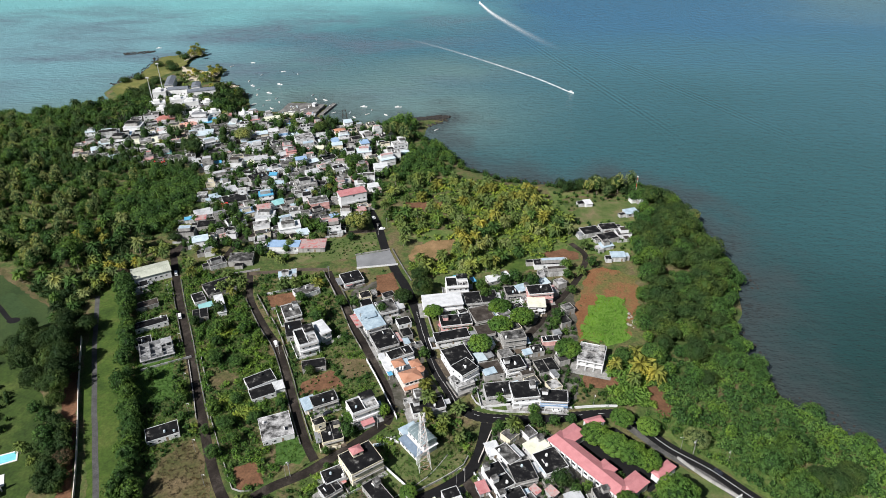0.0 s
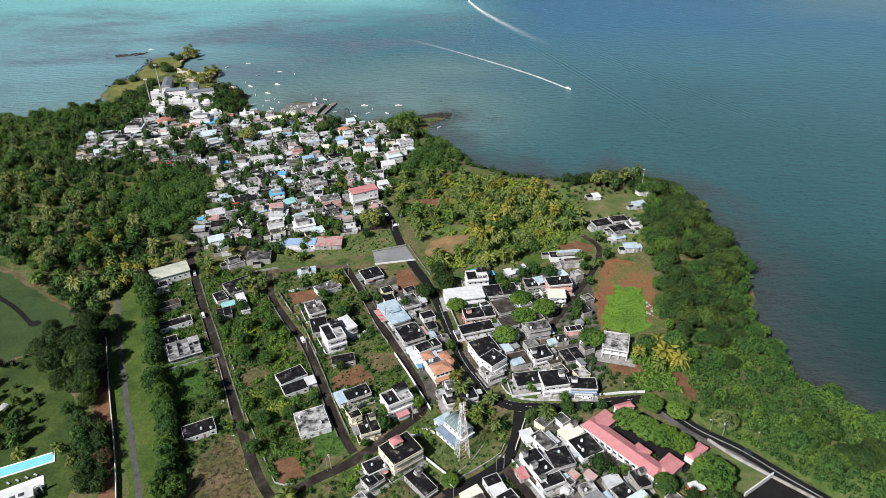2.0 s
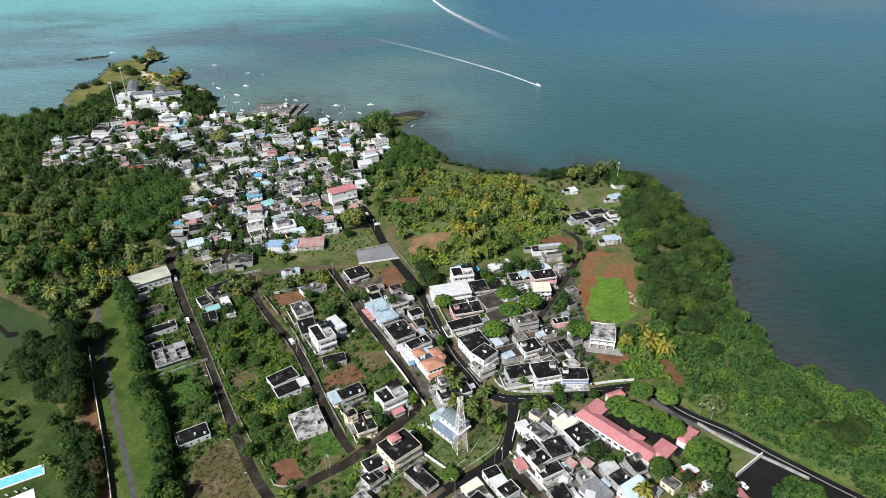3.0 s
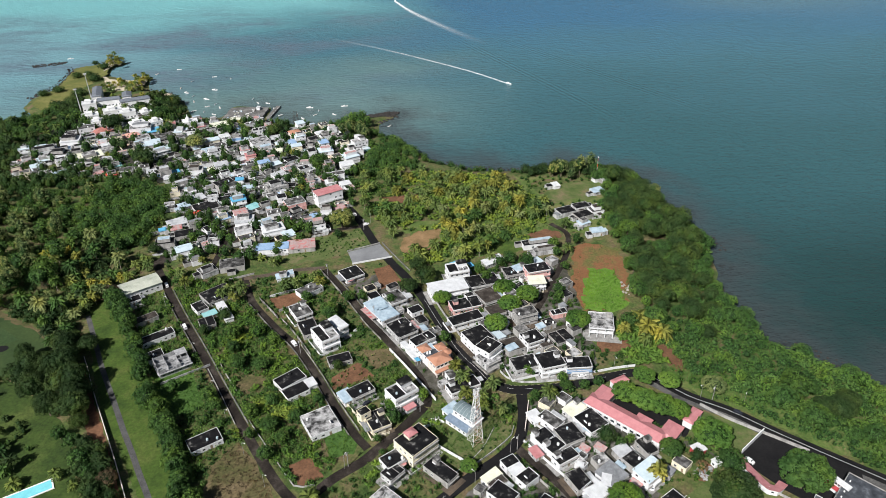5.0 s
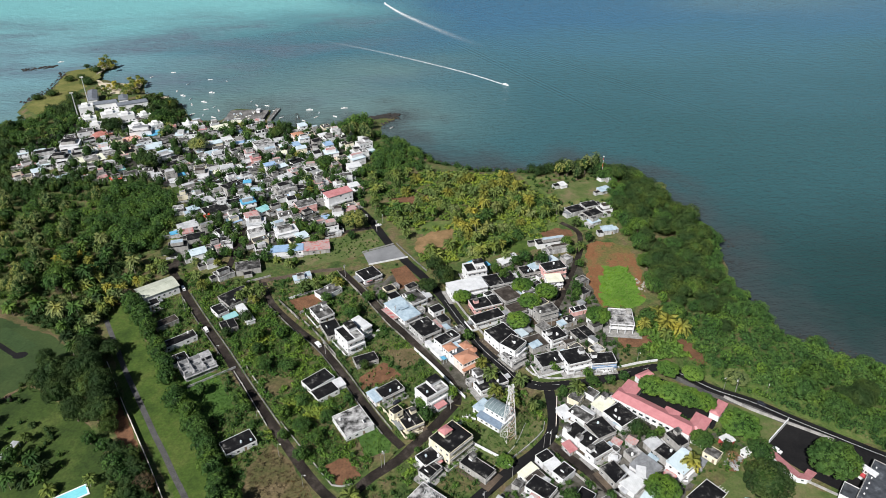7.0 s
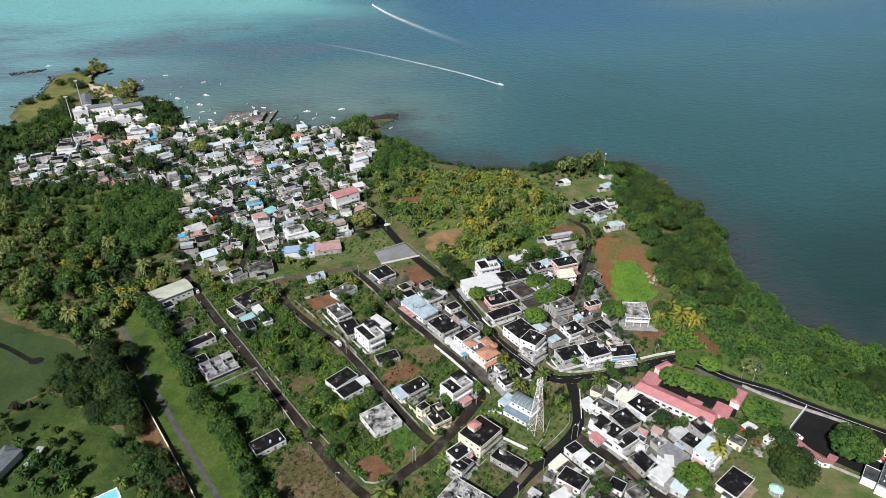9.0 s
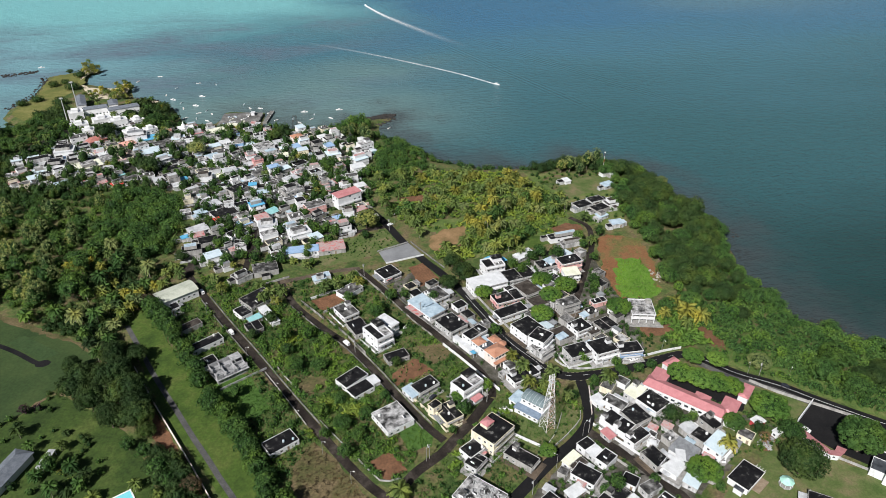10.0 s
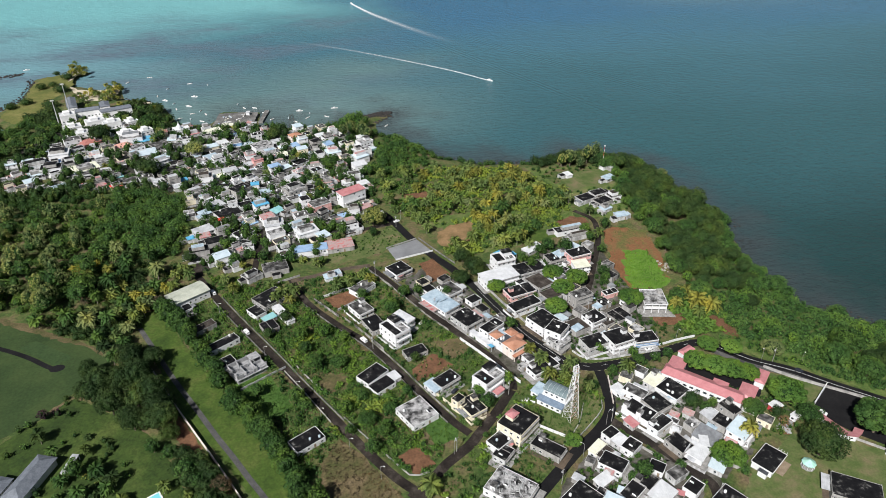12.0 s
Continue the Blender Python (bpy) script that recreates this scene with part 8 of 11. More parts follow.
def kerbs(pts, off, label):
    """Kerb stones in black and white, each a piece of its own."""
    way = smooth_line(pts, 1.4)
    root = thing("kerb", way[0].x, way[0].y, 0, 0.0, label, "kerb", kind="structure")
    white, black = mesh_of(boxes((-0.6, -0.06, -0.1, 0.6, 0.06, 0.14)), "kerb_stone", KERB_CREAM), mesh_of(boxes((-0.6, -0.06, -0.1, 0.6, 0.06, 0.14)), "kerb_stone", TANK_BLACK)
    inv = root.matrix_world.inverted()
    for i in range(len(way) - 1):
        t = way[i + 1] - way[i]
        s = Vector((t.y, -t.x, 0)).normalized()
        c = (way[i] + way[i + 1]) / 2 + s * off
        ob = link_mesh("kerb_stone", (white, black)[i % 2], root)
        ob.matrix_local = inv @ pose(c.x, c.y, gz(c.x, c.y), 0, 0, math.degrees(math.atan2(t.y, t.x)))


kerbs(BEND, -2.85, "black and white painted kerb of the main road")
kerbs(BEND[2:8], 2.85, "black and white painted kerb of the main road")


def lamp_post(x, y, a, h=7.5):
    root = thing("street_lamp", x, y, a, None, "slim grey street lamp beside a lane", "street lamp", "street lamps")
    part("pole", one_tube((0, 0, -0.3), (0, 0, h), 0.09, 0.06, 6), CONCRETE, root)
    part("arm", one_tube((0, 0, h), (1.4, 0, h + 0.4), 0.05, 0.04, 5), STEEL, root)
    part("lantern", boxes((1.2, -0.14, h + 0.3, 1.9, 0.14, h + 0.46)), WHITE_PAINT, root)


for q in ((-127, 239.0, -30), (-118.4, 219.3, -30), (-108.6, 198.8, -30), (-98.6, 181.0, -30), (-140.5, 268.1, -30), (-66.9, 185.9, 60), (-15.5, 171.0, 140), (2.0, 185.3, 30), (62.7, 229.6, -90), (95.5, 205.5, -150), (112.8, 198.5, -130), (-162.6, 310.6, -30), (3.0, 232.6, 200), (-47.6, 389.0, -90)):
    lamp_post(*q)


def utility_pole(x, y, a):
    root = thing("utility_pole", x, y, a, None, "grey concrete utility pole with cross arm", "utility pole", "utility poles")
    part("pole", one_tube((0, 0, -0.3), (0, 0, 8.5), 0.17, 0.11, 7), CONCRETE, root)
    part("cross_arm", boxes((-1.0, -0.06, 7.9, 1.0, 0.06, 8.05)), CONCRETE, root)
    part("transformer", boxes((-0.35, 0.13, 6.4, 0.35, 0.6, 7.2)), STEEL, root)


for q in ((-65.5, 187, 30), (5.2, 186.5, 60), (-33, 214, 20), (-88, 262, 20), (-50, 285.5, 20), (-52.3, 380.6, 0), (29, 262, 30), (100, 203, 45), (-29.5, 160.5, 30), (-75, 330, 20)):
    utility_pole(*q)


def car_body(material, van=False):
    bm = bmesh.new()
    if van:
        prof = [(-2.2, 0.3), (-2.2, 1.7), (-2.0, 1.95), (1.2, 1.95), (1.9, 1.1), (2.3, 0.95), (2.3, 0.3)]
    else:
        prof = [(-2.0, 0.3), (-2.0, 0.9), (-1.7, 1.0), (-1.2, 1.45), (0.4, 1.45), (1.0, 0.98), (1.9, 0.85), (2.0, 0.3)]
    rows = [[bm.verts.new((x, s * (0.82 if z < 1.05 else 0.68), z)) for x, z in prof] for s in (-1, 1)]
    for i in range(len(prof)):
        j = (i + 1) % len(prof)
        bm.faces.new((rows[0][i], rows[0][j], rows[1][j], rows[1][i]))
    bm.faces.new(rows[0][::-1])
    bm.faces.new(rows[1])
    bmesh.ops.recalc_face_normals(bm, faces=bm.faces[:])
    return mesh_of(bm, "body", material)


def car(x, y, a, material, word, van=False):
    root = thing("van" if van else "car", x, y, a, gz(x, y) + 0.06, "parked %s %s on a village lane" % (word, "van" if van else "car"), "van" if van else "car")
    link_mesh("body", car_body(material, van), root)
    part("windscreen", boxes((1.25, -0.6, 1.15, 1.75, 0.6, 1.4)) if van else boxes((0.45, -0.6, 1.05, 0.95, 0.6, 1.3)), GLASS, root)
    part("rear_window", boxes((-2.23, -0.55, 1.2, -2.19, 0.55, 1.6)) if van else boxes((-1.66, -0.55, 1.05, -1.3, 0.55, 1.35)), GLASS, root)
    for s in (-1, 1):
        part("side_window", boxes((-1.1, s * 0.70 - 0.03, 1.08, 0.45, s * 0.70 + 0.03, 1.36)), GLASS, root)
        for u in (-1.25, 1.25):
            part("wheel", one_tube((u, s * 0.62, 0.3), (u, s * 0.86, 0.3), 0.3, None, 12), RUBBER, root)


WHITE_CAR = blotched("white_car_paint", [(0.3, (0.72, 0.72, 0.72)), (0.7, (0.80, 0.80, 0.80))], 1, 8, 0.25, 0, 0.01, 0.04)
for x, y, a, m, w, v in ((-91.5, 269.3, 118, WHITE_CAR, "white", True), (-56.6, 221.8, 40, CAR_DARK, "black", False), (45.9, 226.3, 10, WHITE_CAR, "white", False), (54.0, 160.0, 60, WHITE_CAR, "white", False), (107.4, 193.4, -46, CAR_DARK, "dark blue", False), (-166.5, 332.1, 113, WHITE_CAR, "white", True), (-50.6, 387.2, 20, WHITE_CAR, "white", False), (-149.1, 291.0, 115, WHITE_CAR, "white", True), (98.6, 167.0, -60, WHITE_CAR, "silver-white", False), (-58, 402, 115, WHITE_CAR, "white", False)):
    car(x, y, a, m, w, v)


def hull(length, beam, material):
    bm = bmesh.new()
    rows = []
    for t in (0, 0.15, 0.5, 0.75, 0.92, 1.0):
        w = beam / 2 * (0.8 + 0.2 * math.sin(math.pi * min(t * 1.4, 1))) * (1 if t < 0.6 else max(0.03, (1 - t) / 0.4) ** 0.7)
        x = length * (t - 0.5)
        rows.append([bm.verts.new(p) for p in ((x, -w, 0.62 + 0.25 * t), (x, -w * 0.7, -0.15), (x, w * 0.7, -0.15), (x, w, 0.62 + 0.25 * t), (x, w * 0.8, 0.4), (x, -w * 0.8, 0.4))])
    for r, s in zip(rows, rows[1:]):
        for k in range(6):
            bm.faces.new((r[k], s[k], s[(k + 1) % 6], r[(k + 1) % 6]))
    bm.faces.new(rows[0])
    bm.faces.new(rows[-1][::-1])
    bmesh.ops.recalc_face_normals(bm, faces=bm.faces[:])
    return mesh_of(bm, "hull", material)


HULLS = [hull(6.2, 1.7, WHITE_PAINT), hull(5.2, 1.5, ROOF["bluewhite"]), hull(8.0, 2.4, WHITE_PAINT)]
BENCH = mesh_of(boxes((-0.25, -0.8, 0.35, 0.25, 0.8, 0.55)), "bench", WOOD)
CABIN = mesh_of(boxes((-1.3, -0.85, 0.4, 1.1, 0.85, 1.7)), "cabin", WHITE_PAINT)


def boat(x, y, a, k, z=0.0, word="moored on the lagoon"):
    root = thing("boat", x, y, a, z, "%s %s" % (("white open fishing boat", "pale blue open fishing boat", "white cabin motor boat")[k], word), "boat")
    if "moored" in word:
        root.scale = (0.8, 0.8, 0.8)
    link_mesh("hull", HULLS[k], root)
    if k == 2:
        link_mesh("cabin", CABIN, root)
    else:
        for u in (-1.4, 0.6):
            link_mesh("bench", BENCH, root).location = (u, 0, 0)


for i, (x, y) in enumerate(((-241.9, 770.7), (-220.3, 726.5), (-228.4, 705.1), (-220.2, 689.3), (-199.4, 738.0), (-211.1, 678.5), (-208.0, 661.5), (-197.0, 666.7), (-192.4, 644.9), (-185.5, 650.9), (-180.6, 640.3), (-193.0, 694.2), (-203.3, 634.1), (-151.4, 661.4), (-145.8, 648.6), (-126.7, 630.4), (-121.2, 611.4), (-106.4, 612.0), (-101.0, 599.9), (-95.4, 627.6), (-89.3, 607.6), (-86.7, 619.1), (-72.3, 606.2), (-62.5, 627.0), (-23.0, 569.9), (-193.6, 630.7), (-183.4, 622.2), (-375.4, 832.3), (-262.3, 757.4), (-181.6, 729.6), (-136, 646))):
    boat(x, y, (i * 47) % 180, (0, 1, 0, 2)[i % 4])
boat(-58.6, 277.1, 40, 0, gz(0, 0) + 0.2, "laid up on a grass plot")
boat(-26.1, 206.6, -20, 0, gz(0, 0) + 0.2, "laid up on dry grass")
boat(-31.7, 204.0, 10, 1, gz(0, 0) + 0.2, "laid up on dry grass")
boat(-150, 612, 30, 0, 2.78, "laid up on a quay")
boat(-158, 620, -60, 1, 2.78, "laid up on a quay")
boat(-146, 621, 80, 0, 2.78, "laid up on a quay")
boat(-160, 606, 10, 0, 2.78, "laid up on a quay")
boat(106.8, 670.5, -52, 2, 0.1, "running fast across the lagoon")
boat(19.5, 1081.6, 105, 2, 0.1, "running fast across the lagoon")


def make_foam():
    m, n, l, b = nodes_of("wake_foam")
    b.inputs["Base Color"].default_value = (0.80, 0.84, 0.85, 1)
    b.inputs["Roughness"].default_value = 0.8
    tr = n.new("ShaderNodeBsdfTransparent")
    sh = n.new("ShaderNodeMixShader")
    uv = n.new("ShaderNodeUVMap")
    uv.uv_map = "along"
    sep = n.new("ShaderNodeSeparateXYZ")
    l.new(uv.outputs[0], sep.inputs[0])
    wide = n.new("ShaderNodeMath")
    wide.operation = "PINGPONG"
    wide.inputs[1].default_value = 0.5
    l.new(sep.outputs[1], wide.inputs[0])
    fade = n.new("ShaderNodeMapRange")
    fade.inputs[1].default_value, fade.inputs[2].default_value, fade.inputs[3].default_value, fade.inputs[4].default_value = 0.0, 1.0, 1.05, 0.0
    l.new(sep.outputs[0], fade.inputs[0])
    nz = noise_at(n, l, 0.35, 5)
    a = n.new("ShaderNodeMath")
    a.operation = "MULTIPLY"
    l.new(wide.outputs[0], a.inputs[0])
    a.inputs[1].default_value = 3.2
    bb = n.new("ShaderNodeMath")
    bb.operation = "MULTIPLY"
    l.new(a.outputs[0], bb.inputs[0])
    thin = n.new("ShaderNodeMath")
    thin.operation = "POWER"
    thin.inputs[1].default_value = 1.8
    l.new(fade.outputs[0], thin.inputs[0])
    l.new(thin.outputs[0], bb.inputs[1])
    cc = n.new("ShaderNodeMath")
    cc.operation = "MULTIPLY"
    cc.use_clamp = True
    l.new(bb.outputs[0], cc.inputs[0])
    l.new(ramp(n, l, nz, [(0.36, (0.25, 0.25, 0.25)), (0.60, (1, 1, 1))]), cc.inputs[1])
    l.new(cc.outputs[0], sh.inputs[0])
    l.new(tr.outputs[0], sh.inputs[1])
    l.new(b.outputs[0], sh.inputs[2])
    l.new(sh.outputs[0], n["Material Output"].inputs["Surface"])
    return m


FOAM = make_foam()


def wake(pts, w0, w1, label):
    """Foam behind a boat, widening and thinning out."""
    way = smooth_line(pts, 6.0)
    bm = bmesh.new()
    uv = bm.loops.layers.uv.new("along")
    rows = []
    for i, p in enumerate(way):
        t = way[min(i + 1, len(way) - 1)] - way[max(i - 1, 0)]
        s = Vector((t.y, -t.x, 0)).normalized()
        k = i / (len(way) - 1)
        w = w0 + (w1 - w0) * k
        rows.append((bm.verts.new((p.x - s.x * w, p.y - s.y * w, 0.12)), bm.verts.new((p.x + s.x * w, p.y + s.y * w, 0.12)), k))
    for r, s in zip(rows, rows[1:]):
        f = bm.faces.new((r[0], r[1], s[1], s[0]))
        for lp, c in zip(f.loops, ((r[2], 0), (r[2], 1), (s[2], 1), (s[2], 0))):
            lp[uv].uv = c
    ob = part("wake", bm, FOAM)
    tagged(ob, label, "wake", kind="stuff")


wake([(106.8, 670.5), (70.2, 723.5), (2.5, 801.1), (-48.8, 851.9), (-110, 905)], 1.5, 4.6, "white foam wake behind a fast boat")
wake([(19.5, 1081.6), (34, 1022), (50.1, 973.4), (84.1, 886.3), (119.8, 807.4)], 2.8, 11.0, "broad white foam wake behind a fast boat")


def rocks(name, pts, gap, seed, low, high, label):
    rng = random.Random(seed)
    bm = bmesh.new()
    for x, y in scatter(pts, gap, seed):
        r = rng.uniform(low, high)
        g = bmesh.ops.create_icosphere(bm, subdivisions=1, radius=r, matrix=pose(x, y, 0.05 + 0.1 * r, rng.uniform(0, 90), rng.uniform(0, 90), rng.uniform(0, 360)))
        for v in g["verts"]:
            v.co += Vector((rng.uniform(-0.25, 0.25), rng.uniform(-0.25, 0.25), rng.uniform(-0.2, 0.1))) * r
            v.co.z *= 0.7
    tagged(part(name, bm, ROCK), label, "rocks", kind="stuff")


def field_stones():
    rng = random.Random(611)
    stone = blotched("field_stone", [(0.3, (0.26, 0.24, 0.20)), (0.7, (0.44, 0.41, 0.36))], 0.8, 3, 0.9, 0.5, 0.1, 0.3)
    for k in range(16):
        x, y = 93.2 + rng.gauss(0, 1.3), 292.5 + rng.gauss(0, 3.2)
        r = rng.uniform(0.4, 1.1)
        bm = bmesh.new()
        bmesh.ops.create_icosphere(bm, subdivisions=2, radius=r)
        for v in bm.verts:
            v.co *= 1 + 0.35 * noise.noise(v.co * 1.4 / r + Vector((k, 0, 0)))
            v.co.z *= 0.65
        ob = part("boulder", bm, stone)
        ob.matrix_world = pose(x, y, gz(x, y) + 0.3 * r, 0, 0, rng.uniform(0, 360))
        tagged(ob, "pale weathered boulder at the edge of a crop field", "boulder", "stones beside a field")


field_stones()
rocks("rocks", [(-30, 578), (-14, 592), (-12, 604), (-24, 606), (-44, 594), (-40, 580)], 3.0, 3, 0.7, 1.8, "dark lava rocks on a low spit")
rocks("rocks", [(-405, 800), (-375, 812), (-372, 820), (-410, 812)], 3.0, 4, 0.8, 2.0, "dark lava reef awash in the lagoon")
rocks("rocks", [(-360, 795), (-352, 765), (-352, 720), (-368, 692), (-374, 694), (-362, 730), (-362, 770), (-366, 798)], 3.5, 5, 0.6, 1.6, "dark rocks along a headland")
rocks("rocks", [(-268, 746), (-280, 752), (-283, 740), (-272, 738)], 2.6, 6, 0.8, 1.7, "dark rock groyne by a beach")
rocks("rocks", [(-220, 660), (-240, 690), (-262, 703), (-262, 708), (-238, 696), (-216, 664)], 3.0, 7, 0.6, 1.4, "dark rocks along a hotel shore")
rocks("rocks", [(30, 468), (70, 460), (98, 464), (98, 470), (66, 468), (30, 478), (8, 494), (2, 488)], 3.4, 8, 0.4, 1.1, "dark rocks on a muddy shore")
rocks("rocks", [(168, 330), (172, 352), (176, 352), (172, 328)], 3.4, 20, 0.4, 1.0, "dark rocks below a wooded bank")
rocks("rocks", [(150, 272), (148, 290), (152, 292), (156, 272)], 3.4, 21, 0.4, 1.0, "dark rocks below a wooded bank")
rocks("rocks", [(156, 240), (184, 206), (190, 210), (162, 244)], 3.4, 22, 0.4, 1.0, "dark rocks below a wooded bank")

jet = thing("jetty", -128, 620, 76, 0.0, "narrow stone jetty with moored boats", "jetty")
part("deck", boxes((-16, -2, -1.5, 14, 2, 1.6)), QUAY, jet)
for i in range(5):
    part("bollard", one_tube((-12 + i * 6, -1.6, 1.6), (-12 + i * 6, -1.6, 2.3), 0.22, 0.18, 8), ROOF["greysheet"], jet)
hut = thing("outbuilding", -142, 623, 80, 2.6, "small white jetty hut", "outbuilding")
part("wall", boxes((-2, -1.5, 0, 2, 1.5, 2.6)), WALL["white"], hut)
part("roof", boxes((-2.3, -1.8, 2.6, 2.3, 1.8, 2.8)), ROOF["white"], hut)


def tank_mesh(r, h, material):
    bm = bmesh.new()
    prof = [(r, 0), (r, h * 0.78), (r * 0.85, h * 0.92), (r * 0.35, h), (0.02, h)]
    rows = [[bm.verts.new((q * math.cos(k * math.pi / 6), q * math.sin(k * math.pi / 6), z)) for k in range(12)] for q, z in prof]
    for p, q in zip(rows, rows[1:]):
        for k in range(12):
            bm.faces.new((p[k], p[(k + 1) % 12], q[(k + 1) % 12], q[k]))
    bm.faces.new(rows[0][::-1])
    return mesh_of(bm, "tank", material)


TANKS = [tank_mesh(0.55, 1.2, WHITE_PAINT), tank_mesh(0.55, 1.2, TANK_BLACK), tank_mesh(0.5, 1.05, ROOF["bluewhite"])]
PANEL_ME = mesh_of(boxes((-0.95, -0.7, 0.0, 0.95, 0.7, 0.07)), "panel", CAR_DARK)
LEGS_ME = mesh_of(boxes((-0.85, 0.45, 0.0, 0.85, 0.55, 0.75)), "stand", STEEL)


def roof_things():
    """Water tanks and solar heaters on the flat roofs."""
    rng = random.Random(21)
    for x, y, a, w, d, h, flat in ROOFTOPS:
        if not flat or w < 5 or d < 4:
            continue
        c, s = math.cos(a), math.sin(a)
        for _ in range(rng.choice((1, 1, 1, 2)) if rng.random() < 0.6 else 0):
            u, v = rng.uniform(-0.4, 0.4) * w, rng.uniform(-0.38, 0.38) * d
            k = rng.choice((0, 0, 0, 1, 2))
            t = thing("water_tank", x + u * c - v * s, y + u * s + v * c, rng.uniform(0, 360), gz(x, y) + h + 0.06, ("white plastic water tank on a flat roof", "black plastic water tank on a flat roof", "pale blue water tank on a flat roof")[k], "water tank", "roof water tanks")
            link_mesh("tank", TANKS[k], t)
            if y < 330:
                part("pipe", one_tube((0.6, 0, 0), (0.75, 0, 1.0), 0.05), CONCRETE, t)
        if y < 330 and rng.random() < 0.4:
            u, v = rng.uniform(-0.3, 0.3) * w, rng.uniform(-0.3, 0.3) * d
            t = thing("solar_heater", x + u * c - v * s, y + u * s + v * c, 90 + math.degrees(a), gz(x, y) + h + 0.06, "dark solar water heater panel on a flat roof", "solar heater", "roof solar heaters")
            p = link_mesh("panel", PANEL_ME, t)
            p.matrix_local = pose(0, 0, 0.38, 25, 0, 0)
            link_mesh("stand", LEGS_ME, t)
            part("cylinder", one_tube((-0.8, 0.75, 0.85), (0.8, 0.75, 0.85), 0.24, None, 8), WHITE_PAINT, t)


for x_, y_, a_, w_, d_, h_, r_, c_ in ((-160.0, 594.5, -10, 9.0, 4.5, 2.8, "cream", "yellow"), (-148.5, 592.0, -8, 8.0, 4.0, 2.7, "greysheet", "cream"), (-141.5, 596.5, 80, 6.0, 3.2, 2.6, "redmix", "white")):
    house(x_, y_, a_, w_, d_, h_, r_, c_)
scrap_rng = random.Random(31)
for k_ in range(14):
    c_ = thing("fish_crate", scrap_rng.uniform(-168, -140), scrap_rng.uniform(602, 626), scrap_rng.uniform(0, 90), 2.66, "pale plastic fish crate on a stone quay", "crate", "crates on the quay")
    part("crate", boxes((-0.7, -0.5, 0, 0.7, 0.5, 0.55), (-0.78, -0.58, 0.55, 0.78, 0.58, 0.65)), ROOF[scrap_rng.choice(("bluegrey", "white", "cream", "blue"))], c_)
roof_things()

# ---- trees that stand alone ----
tree("umbrella", 60.0, 208.0, 1.05, "light", 1.0, "beside houses and lanes")
tree("umbrella", 66.8, 202.4, 1.08, "light", 1.0, "beside houses and lanes")
tree("umbrella", 73.3, 198.2, 1.05, "light", 1.0, "beside houses and lanes")
tree("umbrella", 79.2, 195.0, 0.92, "light", 1.0, "beside houses and lanes")
tree("umbrella", 73.0, 218.4, 0.9, "light", 1.0, "beside houses and lanes")
tree("umbrella", 83.2, 213.6, 0.88, "light", 1.0, "beside houses and lanes")
tree("umbrella", 86.2, 177.4, 1.4, "light", 1.0, "beside a school yard")
tree("broad", 88.2, 164.2, 1.2, "mid", 1.0, "beside a parking yard")
tree("great", 80.2, 147.2, 1.5, "dark", 0.85, "on a sunny lawn")
tree("umbrella", 67.2, 174.4, 0.80, "mid", 1.2, "beside houses and lanes")
tree("broad", 102.0, 207.2, 1.13, "olive", 1.0, "on the wooded shore")
for x_, y_, s_ in ((151, 186, 1.0), (158, 191, 0.85), (145, 189, 0.8), (128, 262, 0.9), (118, 246, 0.7)):
    tree("great", x_, y_, s_, "dark", 0.8, "on the wooded shore")
tree("umbrella", 112.0, 152.0, 1.7, "mid", 1.05, "over a parking yard")
tree("umbrella", 39.7, 152.6, 1.15, "light", 1.0, "beside houses and lanes")
tree("round", 43.3, 146.1, 0.89, "mid", 1.0, "beside houses and lanes")
tree("umbrella", 22.8, 297.2, 1.04, "light", 1.0, "beside houses and lanes")
tree("umbrella", 22.5, 281.8, 1.06, "light", 1.0, "beside houses and lanes")
tree("umbrella", 34.0, 289.1, 1.08, "light", 1.0, "beside houses and lanes")
tree("umbrella", 12.0, 266.3, 1.06, "light", 1.0, "beside houses and lanes")
tree("umbrella", -12.6, 293.5, 0.87, "light", 1.0, "beside village lanes")
tree("umbrella", 54.8, 262.9, 1.10, "light", 1.0, "beside houses and lanes")
tree("broad", -19.1, 315.7, 1.31, "dark", 1.0, "beside village lanes")
tree("broad", -29.7, 306.3, 1.11, "dark", 1.0, "beside village lanes")
tree("broad", -22.2, 328.7, 1.05, "dark", 1.0, "beside village lanes")
tree("broad", -18.0, 311.2, 0.85, "dark", 1.0, "beside village lanes")
tree("round", 53.2, 293.5, 1.26, "mid", 1.0, "beside houses and lanes")
tree("round", 51.8, 287.6, 1.05, "mid", 1.0, "beside houses and lanes")
tree("round", -15.3, 260.4, 1.15, "mid", 1.0, "beside village lanes")
tree("umbrella", -45.5, 218.0, 0.57, "light", 1.0, "beside village lanes")
tree("round", -45.2, 209.1, 1.27, "mid", 1.0, "beside village lanes")
tree("round", -31.2, 221.5, 1.09, "light", 1.0, "beside village lanes")
tree("umbrella", -16.7, 178.1, 0.61, "light", 1.0, "beside village lanes")
tree("round", 5.9, 207.0, 0.86, "mid", 1.0, "beside houses and lanes")
tree("round", 2.4, 205.4, 0.70, "mid", 1.0, "beside houses and lanes")
tree("round", 43.0, 184.9, 1.57, "dark", 1.0, "beside houses and lanes")
tree("round", 3.5, 155.7, 1.41, "mid", 1.0, "beside houses and lanes")
tree("round", -1.6, 154.1, 0.91, "mid", 1.0, "beside village lanes")
tree("round", 35.2, 224.1, 0.92, "light", 1.0, "beside houses and lanes")
